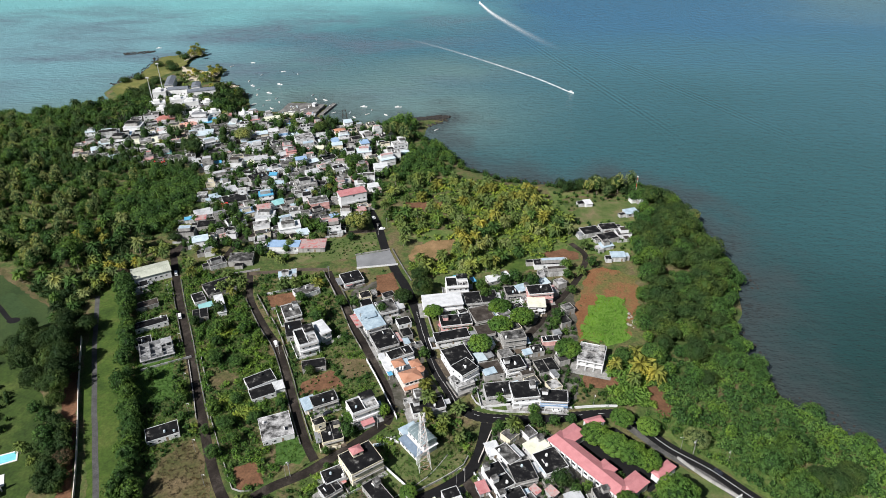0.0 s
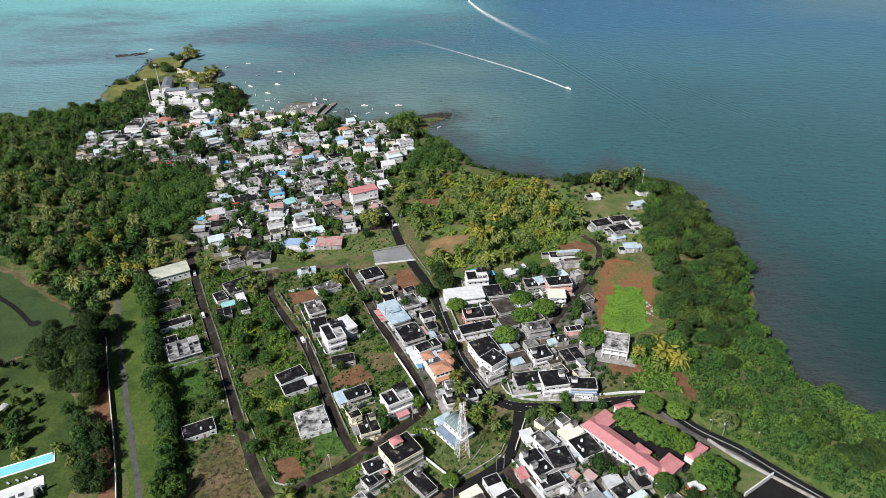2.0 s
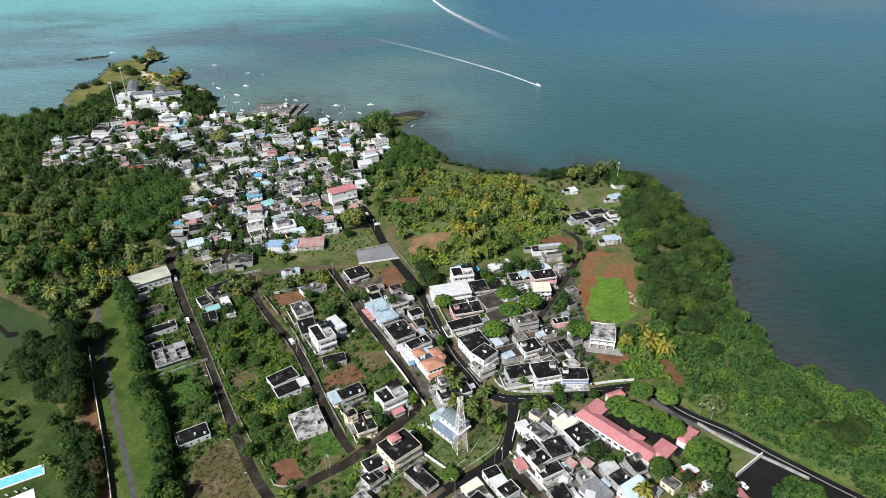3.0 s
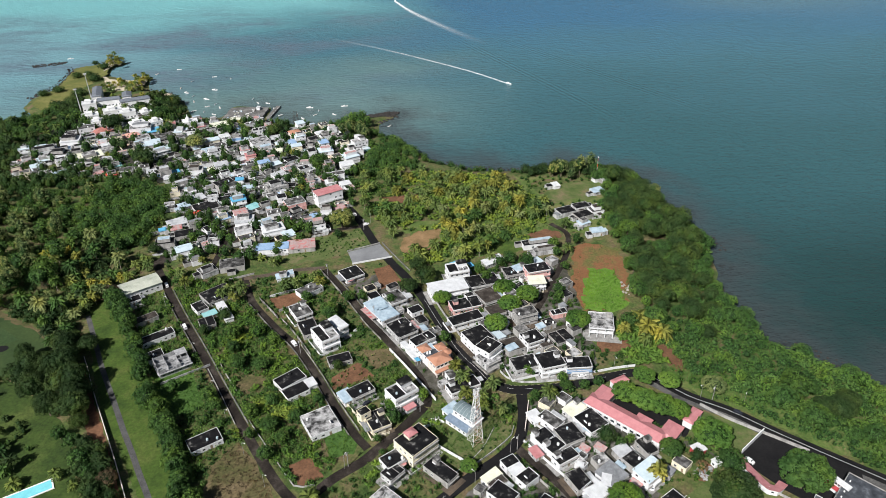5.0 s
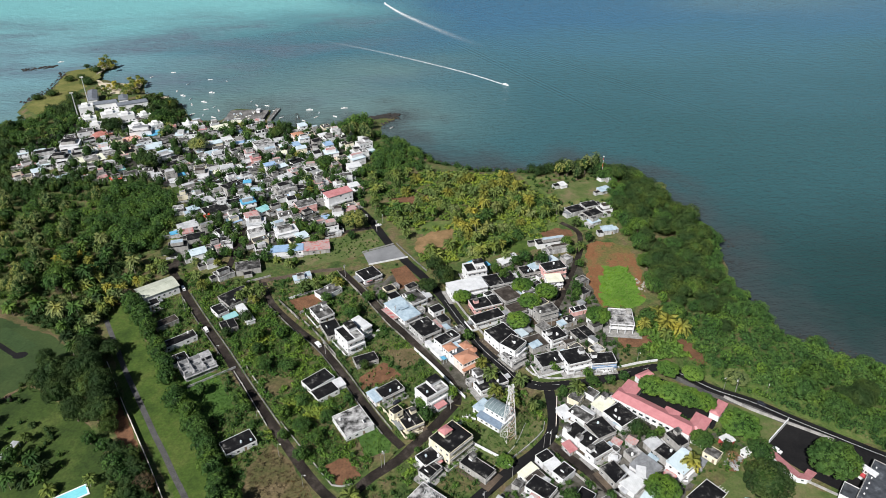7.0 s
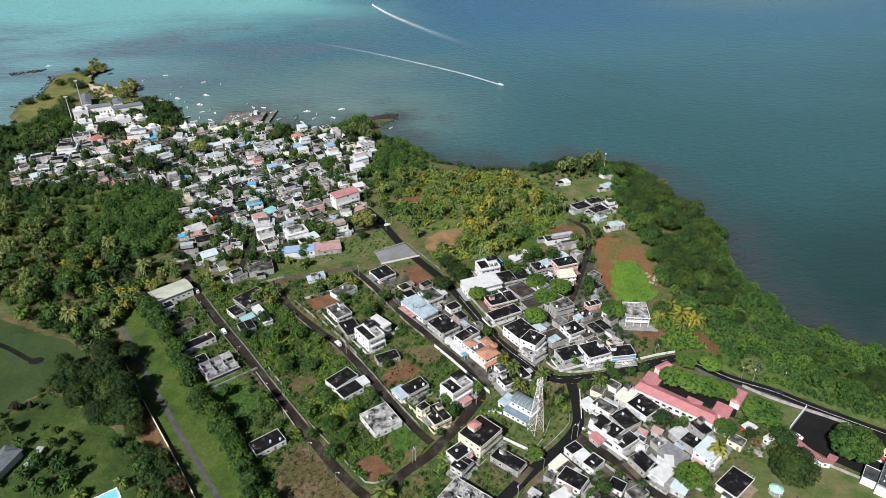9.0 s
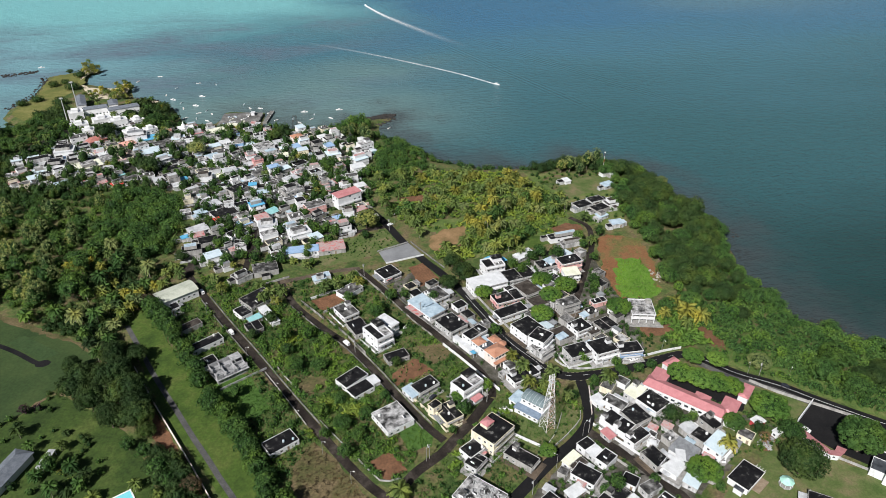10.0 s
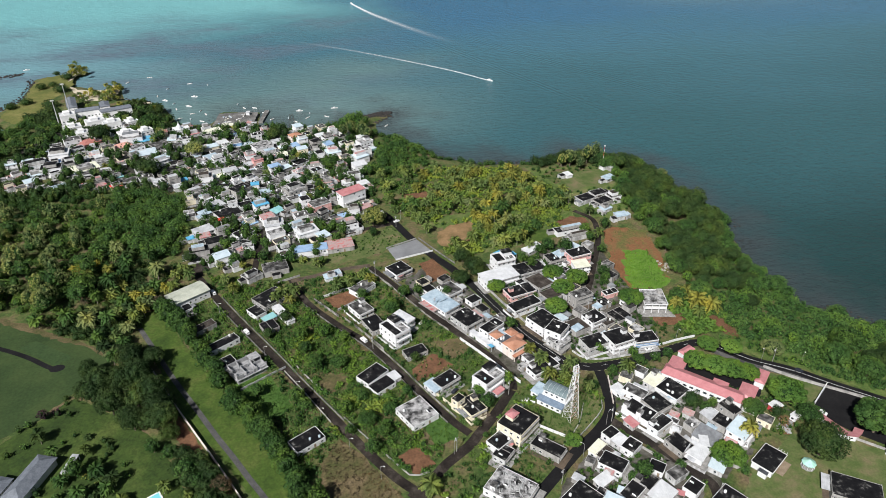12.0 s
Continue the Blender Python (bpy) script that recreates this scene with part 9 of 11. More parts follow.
tree("umbrella", 35.8, 219.3, 0.50, "mid", 1.0, "beside houses and lanes")
tree("round", -72.9, 286.8, 1.56, "mid", 1.0, "beside village lanes")
tree("round", -86.6, 306.1, 1.08, "mid", 1.0, "beside village lanes")
tree("broad", -73.6, 291.1, 1.05, "mid", 1.0, "beside village lanes")
tree("round", -63.5, 302.1, 1.26, "mid", 1.0, "beside village lanes")
tree("round", -55.5, 302.1, 1.18, "mid", 1.0, "beside village lanes")
tree("round", -40.6, 296.9, 1.08, "mid", 1.0, "beside village lanes")
tree("round", 20.2, 155.4, 0.80, "mid", 1.0, "beside houses and lanes")
tree("round", 77.1, 170.8, 0.98, "dark", 1.0, "beside houses and lanes")
tree("round", 76.6, 165.2, 0.89, "dry", 1.0, "beside houses and lanes")
tree("round", 48.7, 181.5, 0.87, "mid", 1.0, "beside houses and lanes")
tree("round", 53.4, 183.4, 0.80, "mid", 1.0, "beside houses and lanes")
tree("round", -128.7, 294.8, 1.32, "dark", 1.0, "beside village lanes")
tree("round", -138.0, 283.4, 1.11, "dark", 1.0, "beside village lanes")
tree("round", -122.7, 278.0, 1.44, "mid", 1.0, "beside village lanes")
tree("round", -110.0, 277.8, 1.27, "light", 1.0, "beside village lanes")
tree("round", -100.8, 271.4, 1.09, "mid", 1.0, "beside village lanes")
tree("broad", -117.9, 254.7, 0.96, "mid", 1.0, "beside village lanes")
tree("broad", -106.1, 252.2, 0.86, "mid", 1.0, "beside village lanes")
tree("round", -120.9, 266.9, 1.24, "mid", 1.0, "beside village lanes")
tree("round", -69.6, 247.0, 0.96, "dark", 1.0, "beside village lanes")
tree("round", -52.9, 198.6, 0.73, "mid", 1.0, "beside village lanes")
tree("round", -51.3, 191.5, 0.50, "mid", 1.0, "beside village lanes")
tree("round", 20.6, 231.5, 0.84, "light", 1.0, "beside houses and lanes")
tree("round", 19.6, 214.2, 0.89, "mid", 1.0, "beside houses and lanes")
tree("round", 43.7, 217.2, 1.00, "mid", 1.0, "beside houses and lanes")
tree("round", 51.3, 218.6, 0.93, "mid", 1.0, "beside houses and lanes")
tree("round", -127.6, 233.3, 1.38, "mid", 1.0, "beside village lanes")
tree("round", -124.4, 227.4, 1.21, "mid", 1.0, "beside village lanes")
tree("round", -144.8, 242.0, 1.25, "mid", 1.0, "beside village lanes")
tree("round", -120.6, 217.6, 0.67, "mid", 1.0, "beside village lanes")
tree("broad", -88.0, 217.0, 0.67, "mid", 1.0, "beside village lanes")
tree("round", -78.4, 225.8, 0.91, "mid", 1.0, "beside village lanes")
tree("broad", -99.0, 211.8, 0.88, "mid", 1.0, "beside village lanes")
tree("round", -93.0, 203.7, 1.15, "mid", 1.0, "beside village lanes")
tree("round", -107.6, 221.0, 1.27, "mid", 1.0, "beside village lanes")
tree("round", -99.2, 226.6, 1.13, "mid", 1.0, "beside village lanes")
tree("round", -107.0, 208.0, 0.94, "mid", 1.0, "beside village lanes")
tree("round", -99.3, 195.5, 1.20, "mid", 1.0, "beside village lanes")
tree("broad", -216.6, 505.3, 1.90, "dark", 1.0, "in the village")
tree("round", -250.3, 544.9, 1.90, "mid", 1.0, "in the village")
tree("round", -270.1, 539.7, 1.90, "mid", 1.0, "in the village")
tree("broad", -184.0, 536.1, 1.58, "olive", 1.0, "in the village")
tree("round", -187.0, 509.9, 1.90, "mid", 1.0, "in the village")
tree("round", -197.4, 524.6, 1.90, "dark", 1.0, "in the village")
tree("round", -204.1, 544.6, 1.84, "dark", 1.0, "in the village")
tree("broad", -262.1, 587.2, 1.90, "dark", 1.0, "in the village")
tree("round", -289.9, 601.8, 1.90, "mid", 1.0, "in the village")
tree("broad", -223.9, 603.3, 1.90, "mid", 1.0, "in the village")
tree("round", -212.9, 594.5, 1.90, "mid", 1.0, "in the village")
tree("round", -237.4, 621.1, 1.90, "dark", 1.0, "in the village")
tree("round", -213.1, 576.3, 1.90, "olive", 1.0, "in the village")
tree("broad", -311.9, 650.1, 1.73, "dark", 1.0, "on the headland")
for x_, y_, s_ in ((-357, 694, 1.0), (-346, 704, 1.05), (-342, 750, 1.0), (-321, 736, 1.35), (-323, 780, 1.1), (-337, 797, 0.7), (-322, 690, 1.3), (-333, 757, 0.8)):
    tree("dome", x_, y_, s_, "dark", 1.0, "on the headland")
tree("broad", -121.4, 555.0, 1.36, "dark", 1.0, "in the village")
tree("round", -126.2, 504.6, 1.57, "mid", 1.0, "in the village")
tree("round", -117.6, 503.4, 1.57, "dark", 1.0, "in the village")
tree("round", -151.8, 500.2, 1.56, "dark", 1.0, "in the village")
tree("round", -146.0, 549.1, 1.83, "mid", 1.0, "in the village")
tree("round", -159.7, 564.0, 1.73, "mid", 1.0, "in the village")
tree("round", -139.9, 446.9, 1.19, "mid", 1.0, "in the village")
tree("round", -133.9, 435.8, 1.51, "mid", 1.0, "in the village")
tree("round", -95.9, 457.8, 1.58, "olive", 1.0, "in the village")
tree("broad", -82.7, 481.1, 1.59, "mid", 1.0, "in the village")
tree("broad", -66.3, 386.1, 1.66, "olive", 1.0, "beside village lanes")
tree("tuft", -49.6, 538.1, 1.81, "olive", 1.0, "in the village")
tree("tuft", -58.0, 546.4, 1.69, "olive", 1.0, "in the village")
tree("tuft", -64.2, 544.4, 1.40, "olive", 1.0, "in the village")
tree("tuft", -45.6, 534.3, 1.39, "olive", 1.0, "in the village")
tree("round", -68.8, 372.8, 1.04, "mid", 1.0, "beside village lanes")
tree("round", -158.7, 378.6, 1.36, "mid", 1.0, "beside village lanes")
tree("round", -146.9, 397.7, 1.30, "mid", 1.0, "beside village lanes")
tree("round", -153.1, 403.2, 1.43, "dark", 1.0, "in the village")
tree("round", -164.7, 404.0, 1.54, "dark", 1.0, "in the village")
tree("round", -159.5, 408.5, 1.33, "dark", 1.0, "in the village")
tree("broad", -180.5, 369.0, 0.93, "dark", 1.0, "beside village lanes")
tree("round", -102.4, 395.8, 0.97, "mid", 1.0, "beside village lanes")
tree("round", -92.4, 386.1, 1.38, "mid", 1.0, "beside village lanes")
tree("round", -87.3, 379.7, 1.47, "mid", 1.0, "beside village lanes")
tree("round", -135.7, 375.2, 1.14, "mid", 1.0, "beside village lanes")
tree("round", -125.8, 369.7, 1.03, "mid", 1.0, "beside village lanes")
tree("round", -119.3, 365.2, 0.92, "mid", 1.0, "beside village lanes")
tree("round", -144.5, 363.9, 1.12, "mid", 1.0, "beside village lanes")
tree("round", -154.4, 360.7, 1.21, "mid", 1.0, "beside village lanes")
tree("round", -165.9, 362.9, 1.12, "mid", 1.0, "beside village lanes")
tree("round", -162.6, 356.2, 1.00, "olive", 1.0, "beside village lanes")
tree("round", -103.9, 347.4, 0.98, "mid", 1.0, "beside village lanes")
tree("round", -194.5, 491.3, 1.42, "mid", 1.0, "in the village")
tree("round", -187.2, 468.0, 1.61, "dark", 1.0, "in the village")
tree("round", -180.0, 478.4, 1.26, "dark", 1.0, "in the village")
tree("round", -202.6, 471.2, 1.75, "dark", 1.0, "in the village")
tree("round", -273.8, 514.9, 1.80, "mid", 1.0, "in the village")
tree("round", -291.4, 523.5, 1.27, "mid", 1.0, "in the village")
tree("round", -237.4, 555.4, 1.59, "mid", 1.0, "in the village")
tree("round", -241.8, 540.2, 1.70, "dark", 1.0, "in the village")
tree("round", -162.1, 477.8, 1.38, "mid", 1.0, "in the village")
tree("round", -158.3, 504.8, 1.18, "mid", 1.0, "in the village")
tree("round", -168.0, 470.3, 1.24, "mid", 1.0, "in the village")
tree("round", -94.7, 450.3, 1.32, "light", 1.0, "in the village")
tree("round", -111.7, 415.2, 1.12, "mid", 1.0, "in the village")
tree("round", -107.6, 399.3, 0.87, "mid", 1.0, "beside village lanes")
tree("round", -97.7, 388.4, 0.96, "mid", 1.0, "beside village lanes")
tree("round", -61.9, 462.5, 1.23, "mid", 1.0, "in the village")
tree("round", -55.3, 463.3, 1.60, "light", 1.0, "in the village")
tree("round", -64.8, 501.9, 1.31, "mid", 1.0, "in the village")
tree("round", -71.3, 487.4, 1.15, "mid", 1.0, "in the village")
tree("round", -77.6, 472.8, 1.12, "mid", 1.0, "in the village")
tree("round", -82.4, 524.6, 1.36, "mid", 1.0, "in the village")
tree("round", -98.7, 521.4, 1.22, "mid", 1.0, "in the village")
tree("round", -108.3, 514.4, 1.20, "mid", 1.0, "in the village")
tree("round", -114.2, 525.5, 1.22, "mid", 1.0, "in the village")
tree("round", -306.2, 530.5, 1.58, "mid", 1.0, "in the village")
tree("round", -243.0, 518.5, 1.65, "mid", 1.0, "in the village")
tree("round", -256.3, 513.4, 1.37, "mid", 1.0, "in the village")
tree("round", -276.1, 506.4, 1.64, "dark", 1.0, "in the village")
tree("round", -224.2, 477.6, 1.66, "dark", 1.0, "in the village")
tree("round", -214.0, 471.4, 1.89, "dark", 1.0, "in the village")
tree("round", -320.8, 543.8, 1.77, "dark", 1.0, "in the village")
tree("round", 15.3, 311.6, 1.26, "mid", 1.0, "beside houses and lanes")
tree("round", 12.8, 319.2, 1.17, "mid", 1.0, "beside houses and lanes")
tree("round", 63.6, 316.9, 1.02, "mid", 1.0, "beside houses and lanes")
tree("round", 63.0, 340.3, 1.38, "mid", 1.0, "beside houses and lanes")
tree("round", 63.0, 331.9, 1.15, "mid", 1.0, "beside houses and lanes")
tree("round", 41.4, 322.4, 1.71, "mid", 1.0, "beside houses and lanes")
tree("round", 32.6, 327.8, 1.51, "mid", 1.0, "beside houses and lanes")
tree("round", 26.2, 325.7, 1.20, "mid", 1.0, "beside houses and lanes")
tree("round", 78.8, 344.3, 1.30, "mid", 1.0, "beside houses and lanes")
tree("broad", 114.5, 382.0, 1.36, "dark", 1.0, "on the wooded shore")
tree("broad", 129.5, 393.3, 1.25, "dark", 1.0, "on the wooded shore")
tree("broad", 149.2, 403.3, 0.91, "olive", 1.0, "on the wooded shore")
tree("broad", 153.5, 403.0, 1.00, "olive", 1.0, "on the wooded shore")
tree("tuft", 96.2, 439.1, 1.66, "olive", 1.0, "on the wooded shore")
tree("tuft", 111.0, 440.9, 1.81, "olive", 1.0, "on the wooded shore")
tree("tuft", 121.1, 446.8, 1.71, "olive", 1.0, "on the wooded shore")
tree("tuft", 101.6, 432.0, 1.27, "olive", 1.0, "on the wooded shore")
tree("tuft", 90.0, 440.6, 1.27, "olive", 1.0, "in the village")
tree("broad", 127.2, 310.0, 1.30, "mid", 1.0, "on the wooded shore")
tree("broad", 136.8, 300.4, 1.29, "mid", 1.0, "on the wooded shore")
tree("broad", 126.7, 325.2, 1.26, "mid", 1.0, "on the wooded shore")
tree("broad", 103.3, 309.4, 1.26, "mid", 1.0, "on the wooded shore")
tree("broad", 115.0, 279.2, 1.34, "mid", 1.0, "on the wooded shore")
tree("broad", 96.5, 285.1, 1.20, "mid", 1.0, "on the wooded shore")
tree("broad", 95.8, 260.8, 1.27, "mid", 1.0, "on the wooded shore")
tree("broad", 115.6, 263.2, 1.01, "mid", 1.0, "on the wooded shore")
tree("broad", 81.8, 260.5, 1.02, "mid", 1.0, "beside houses and lanes")
tree("broad", 139.4, 201.0, 1.69, "mid", 1.0, "on the wooded shore")
tree("broad", 127.8, 194.6, 1.37, "mid", 1.0, "beside houses and lanes")
tree("broad", 135.9, 182.0, 1.37, "mid", 1.0, "beside houses and lanes")
tree("broad", 115.0, 351.2, 1.36, "mid", 1.0, "on the wooded shore")
tree("broad", 133.8, 354.4, 1.40, "mid", 1.0, "on the wooded shore")
tree("broad", 109.9, 334.5, 1.12, "mid", 1.0, "on the wooded shore")
tree("broad", 140.9, 337.9, 1.17, "mid", 1.0, "on the wooded shore")
tree("broad", -217.2, 257.9, 1.50, "dark", 1.0, "beside a lawn")
tree("broad", -208.6, 263.8, 1.41, "dark", 1.0, "beside a lawn")
tree("broad", -197.0, 248.6, 1.55, "dark", 1.0, "beside a lawn")
tree("broad", -188.6, 232.9, 1.40, "dark", 1.0, "beside a lawn")
tree("broad", -185.2, 244.3, 1.05, "dark", 1.0, "beside a lawn")
tree("broad", -199.7, 238.5, 1.19, "dark", 1.0, "beside a lawn")
tree("broad", -181.5, 224.8, 0.92, "dark", 1.0, "beside a lawn")
tree("broad", -199.9, 271.1, 1.12, "dark", 1.0, "beside a lawn")
tree("broad", -192.8, 277.4, 1.19, "dark", 1.0, "beside a lawn")
tree("broad", -201.6, 285.3, 0.95, "dark", 1.0, "beside a lawn")
tree("round", -209.9, 252.8, 1.40, "dark", 1.0, "beside a lawn")
tree("round", -236.7, 250.9, 0.84, "purple", 1.0, "beside a lawn")
for x_, y_, s_, l_ in ((-245.3, 245.3, 1.3, "dark"), (-241.8, 247.4, 1.5, "mid"), (-238.5, 244.0, 1.1, "dark"), (-231.0, 252.0, 1.6, "purple"), (-226.0, 250.2, 1.4, "dark"), (-221.5, 236.5, 1.0, "mid"), (-225.7, 233.3, 0.9, "light"), (-208.7, 229.8, 1.3, "dark"), (-206.7, 227.2, 1.4, "dark"), (-204.7, 224.6, 1.3, "dark"), (-206.6, 221.5, 1.2, "dark"), (-208.4, 218.5, 1.3, "mid"), (-212.9, 210.8, 1.1, "yellow"), (-208.2, 206.5, 1.0, "yellow"), (-224.2, 212.1, 1.5, "mid"), (-240.5, 234.3, 1.3, "mid"), (-246.4, 231.2, 1.4, "dark"), (-230, 207, 1.5, "dark"), (-222, 203, 1.6, "mid"), (-214, 205, 1.5, "dark"), (-199, 214, 1.2, "mid"), (-197, 208, 1.1, "light")):
    tree("bush", x_, y_, s_, l_, 1.0, "in a villa garden")
tree("round", -216.9, 213.1, 1.52, "mid", 1.0, "beside a lawn")
tree("round", -173.3, 201.5, 1.58, "mid", 1.0, "beside a lawn")
tree("round", -169.0, 195.7, 1.21, "mid", 1.0, "beside village lanes")
tree("broad", -160.3, 190.4, 0.92, "dry", 1.0, "beside village lanes")
tree("round", -180.8, 213.4, 1.26, "mid", 1.0, "beside a lawn")
tree("round", -187.9, 218.8, 1.13, "mid", 1.0, "beside a lawn")
tree("round", -171.3, 280.3, 0.60, "light", 1.0, "beside a lawn")
tree("round", -193.4, 324.2, 1.42, "dry", 1.0, "beside a lawn")
tree("broad", -227.4, 326.4, 0.82, "olive", 1.0, "beside a lawn")
tree("broad", -232.2, 338.6, 0.78, "dry", 1.0, "beside village lanes")
palm(-13.6, 238.5, 1.00, "yellow", 0, "beside village houses")
palm(-12.3, 228.1, 1.10, "palm", 1, "beside village houses")
palm(-11.8, 216.9, 1.00, "yellow", 2, "beside village houses")
palm(-11.6, 221.0, 0.90, "palm", 3, "beside village houses")
palm(2.4, 224.2, 1.00, "palm", 0, "beside village houses")
palm(24.7, 212.8, 1.15, "palm", 1, "beside village houses")
palm(56.6, 162.7, 1.15, "yellow", 2, "beside village houses")
palm(-80.2, 170.1, 1.30, "palm", 3, "beside village houses")
palm(-4.0, 217.4, 0.90, "palm", 0, "beside village houses")
palm(-5.3, 211.3, 0.80, "palm", 1, "beside village houses")
palm(3.2, 205.7, 0.80, "palm", 2, "beside village houses")
palm(-134.4, 328.5, 1.00, "palm", 3, "beside village houses")
palm(-128.5, 318.1, 1.10, "palm", 0, "beside village houses")
palm(-122.2, 318.9, 1.00, "palm", 1, "beside village houses")
palm(-125.2, 308.1, 0.90, "yellow", 2, "beside village houses")
palm(-115.1, 352.9, 0.80, "palm", 3, "beside village houses")
palm(-107.4, 344.6, 0.90, "palm", 0, "beside village houses")
palm(-97.1, 319.3, 1.00, "palm", 1, "beside village houses")
palm(-91.7, 316.0, 1.00, "palm", 2, "beside village houses")
palm(-83.2, 327.9, 0.90, "palm", 3, "beside village houses")
palm(-79.6, 319.0, 1.00, "yellow", 0, "beside village houses")
palm(-98.3, 315.0, 0.90, "palm", 1, "beside village houses")
palm(-133.1, 312.9, 0.90, "palm", 2, "beside village houses")
palm(87.6, 263.0, 1.45, "yellow", 3, "beside village houses")
palm(86.8, 250.5, 1.5, "yellow", 0, "beside village houses")
palm(76.9, 252.4, 1.00, "yellow", 1, "beside village houses")
palm(82.1, 241.9, 1.00, "palm", 2, "beside village houses")
palm(91.4, 256.4, 1.45, "yellow", 3, "beside village houses")
palm(93.4, 247.0, 1.4, "yellow", 0, "beside village houses")
palm(-243.5, 369.6, 1.00, "yellow", 1, "at the edge of a wood")
palm(-235.7, 361.3, 1.00, "yellow", 2, "at the edge of a wood")
palm(-232.9, 377.6, 1.00, "yellow", 3, "at the edge of a wood")
palm(-225.6, 368.2, 1.00, "yellow", 0, "at the edge of a wood")
palm(-218.7, 354.0, 1.00, "yellow", 1, "at the edge of a wood")
palm(-225.0, 349.6, 1.00, "palm", 2, "at the edge of a wood")
palm(-216.0, 349.8, 1.00, "yellow", 3, "at the edge of a wood")
palm(-222.2, 343.4, 1.00, "palm", 0, "at the edge of a wood")
palm(-207.5, 333.8, 1.00, "yellow", 1, "at the edge of a wood")
palm(-202.0, 326.7, 1.00, "palm", 2, "at the edge of a wood")
palm(-210.9, 331.6, 1.00, "yellow", 3, "at the edge of a wood")
palm(-199.3, 334.6, 1.00, "yellow", 0, "at the edge of a wood")
palm(-191.8, 338.2, 1.00, "yellow", 1, "at the edge of a wood")
palm(-186.8, 336.7, 1.00, "palm", 2, "at the edge of a wood")
palm(-197.5, 345.0, 1.00, "palm", 3, "at the edge of a wood")
palm(-213.7, 322.2, 1.00, "palm", 0, "at the edge of a wood")
palm(-205.6, 317.3, 1.00, "palm", 1, "at the edge of a wood")
palm(-201.1, 318.5, 1.00, "yellow", 2, "at the edge of a wood")
palm(-184.8, 359.9, 1.00, "palm", 3, "at the edge of a wood")
palm(-187.1, 351.9, 1.00, "palm", 0, "at the edge of a wood")
palm(-178.9, 349.7, 1.00, "palm", 1, "beside village houses")
palm(-220.3, 298.8, 1.00, "mid", 2, "in a villa garden")
palm(-214.1, 302.0, 1.00, "palm", 3, "at the edge of a wood")
palm(-208.8, 294.0, 1.00, "mid", 0, "in a villa garden")
palm(-215.7, 291.0, 1.00, "dark", 1, "in a villa garden")
palm(-211.3, 280.8, 1.00, "mid", 2, "in a villa garden")
palm(-241.3, 387.6, 1.00, "palm", 3, "at the edge of a wood")
palm(-224.5, 381.7, 0.90, "palm", 0, "at the edge of a wood")
palm(-234.4, 235.6, 0.90, "dark", 1, "in a villa garden")
palm(-228.2, 226.2, 0.70, "mid", 2, "in a villa garden")
palm(-215.7, 233.9, 0.50, "dark", 3, "in a villa garden")
palm(-209.1, 211.5, 1.00, "mid", 0, "in a villa garden")
palm(-201.5, 204.1, 0.90, "dark", 1, "in a villa garden")
palm(-213.1, 199.2, 1.00, "mid", 2, "in a villa garden")
palm(-207.8, 201.1, 1.00, "dark", 3, "in a villa garden")
palm(-203.7, 202.0, 0.90, "mid", 0, "in a villa garden")
palm(-182.1, 195.5, 0.80, "palm", 1, "at the edge of a wood")
palm(-172.3, 188.9, 0.70, "palm", 2, "beside village houses")
palm(-196.9, 194.5, 0.90, "palm", 3, "at the edge of a wood")
palm(-221.5, 210.1, 0.80, "mid", 0, "in a villa garden")
palm(-215.4, 224.2, 0.70, "dark", 1, "in a villa garden")
palm(-270.8, 628.7, 0.90, "palm", 2, "near the beach")
palm(-281.6, 630.8, 0.90, "palm", 3, "near the beach")
palm(-268.7, 595.0, 1.00, "palm", 0, "at the edge of a wood")
palm(-257.6, 583.1, 1.00, "palm", 1, "at the edge of a wood")
palm(-249.0, 569.5, 0.90, "palm", 2, "at the edge of a wood")
palm(-231.5, 623.7, 1.00, "palm", 3, "near the beach")
palm(-221.7, 624.3, 1.00, "palm", 0, "near the beach")
palm(-216.0, 589.4, 1.00, "palm", 1, "at the edge of a wood")
palm(-218.4, 567.9, 0.90, "palm", 2, "at the edge of a wood")
palm(-286.8, 677.4, 0.90, "palm", 3, "near the beach")
palm(-293.7, 691.5, 0.90, "palm", 0, "near the beach")
palm(-270.5, 672.0, 0.90, "yellow", 1, "near the beach")
palm(-268.3, 693.9, 0.80, "yellow", 2, "near the beach")
palm(-264.8, 697.9, 0.80, "yellow", 3, "near the beach")
palm(-313.2, 791.3, 0.80, "yellow", 0, "near the beach")
palm(-306.1, 784.0, 0.80, "yellow", 1, "near the beach")
palm(-301.6, 699.5, 0.90, "palm", 2, "near the beach")
palm(-260.0, 679.9, 0.80, "yellow", 3, "near the beach")
palm(-274.1, 693.2, 0.80, "yellow", 0, "near the beach")
palm(-237.8, 665.9, 0.80, "yellow", 1, "near the beach")
palm(-226.0, 650.1, 0.80, "yellow", 2, "near the beach")
palm(-317.3, 638.8, 1.00, "palm", 3, "near the beach")
palm(-310.6, 619.2, 1.00, "palm", 0, "near the beach")
palm(-321.9, 595.2, 1.10, "palm", 1, "at the edge of a wood")
palm(-308.8, 586.2, 1.10, "palm", 2, "at the edge of a wood")
palm(-335.5, 629.6, 1.00, "palm", 3, "near the beach")
palm(-332.0, 598.6, 1.00, "palm", 0, "at the edge of a wood")
palm(-313.8, 576.6, 1.00, "palm", 1, "at the edge of a wood")
palm(-110.9, 497.7, 1.00, "palm", 2, "beside village houses")
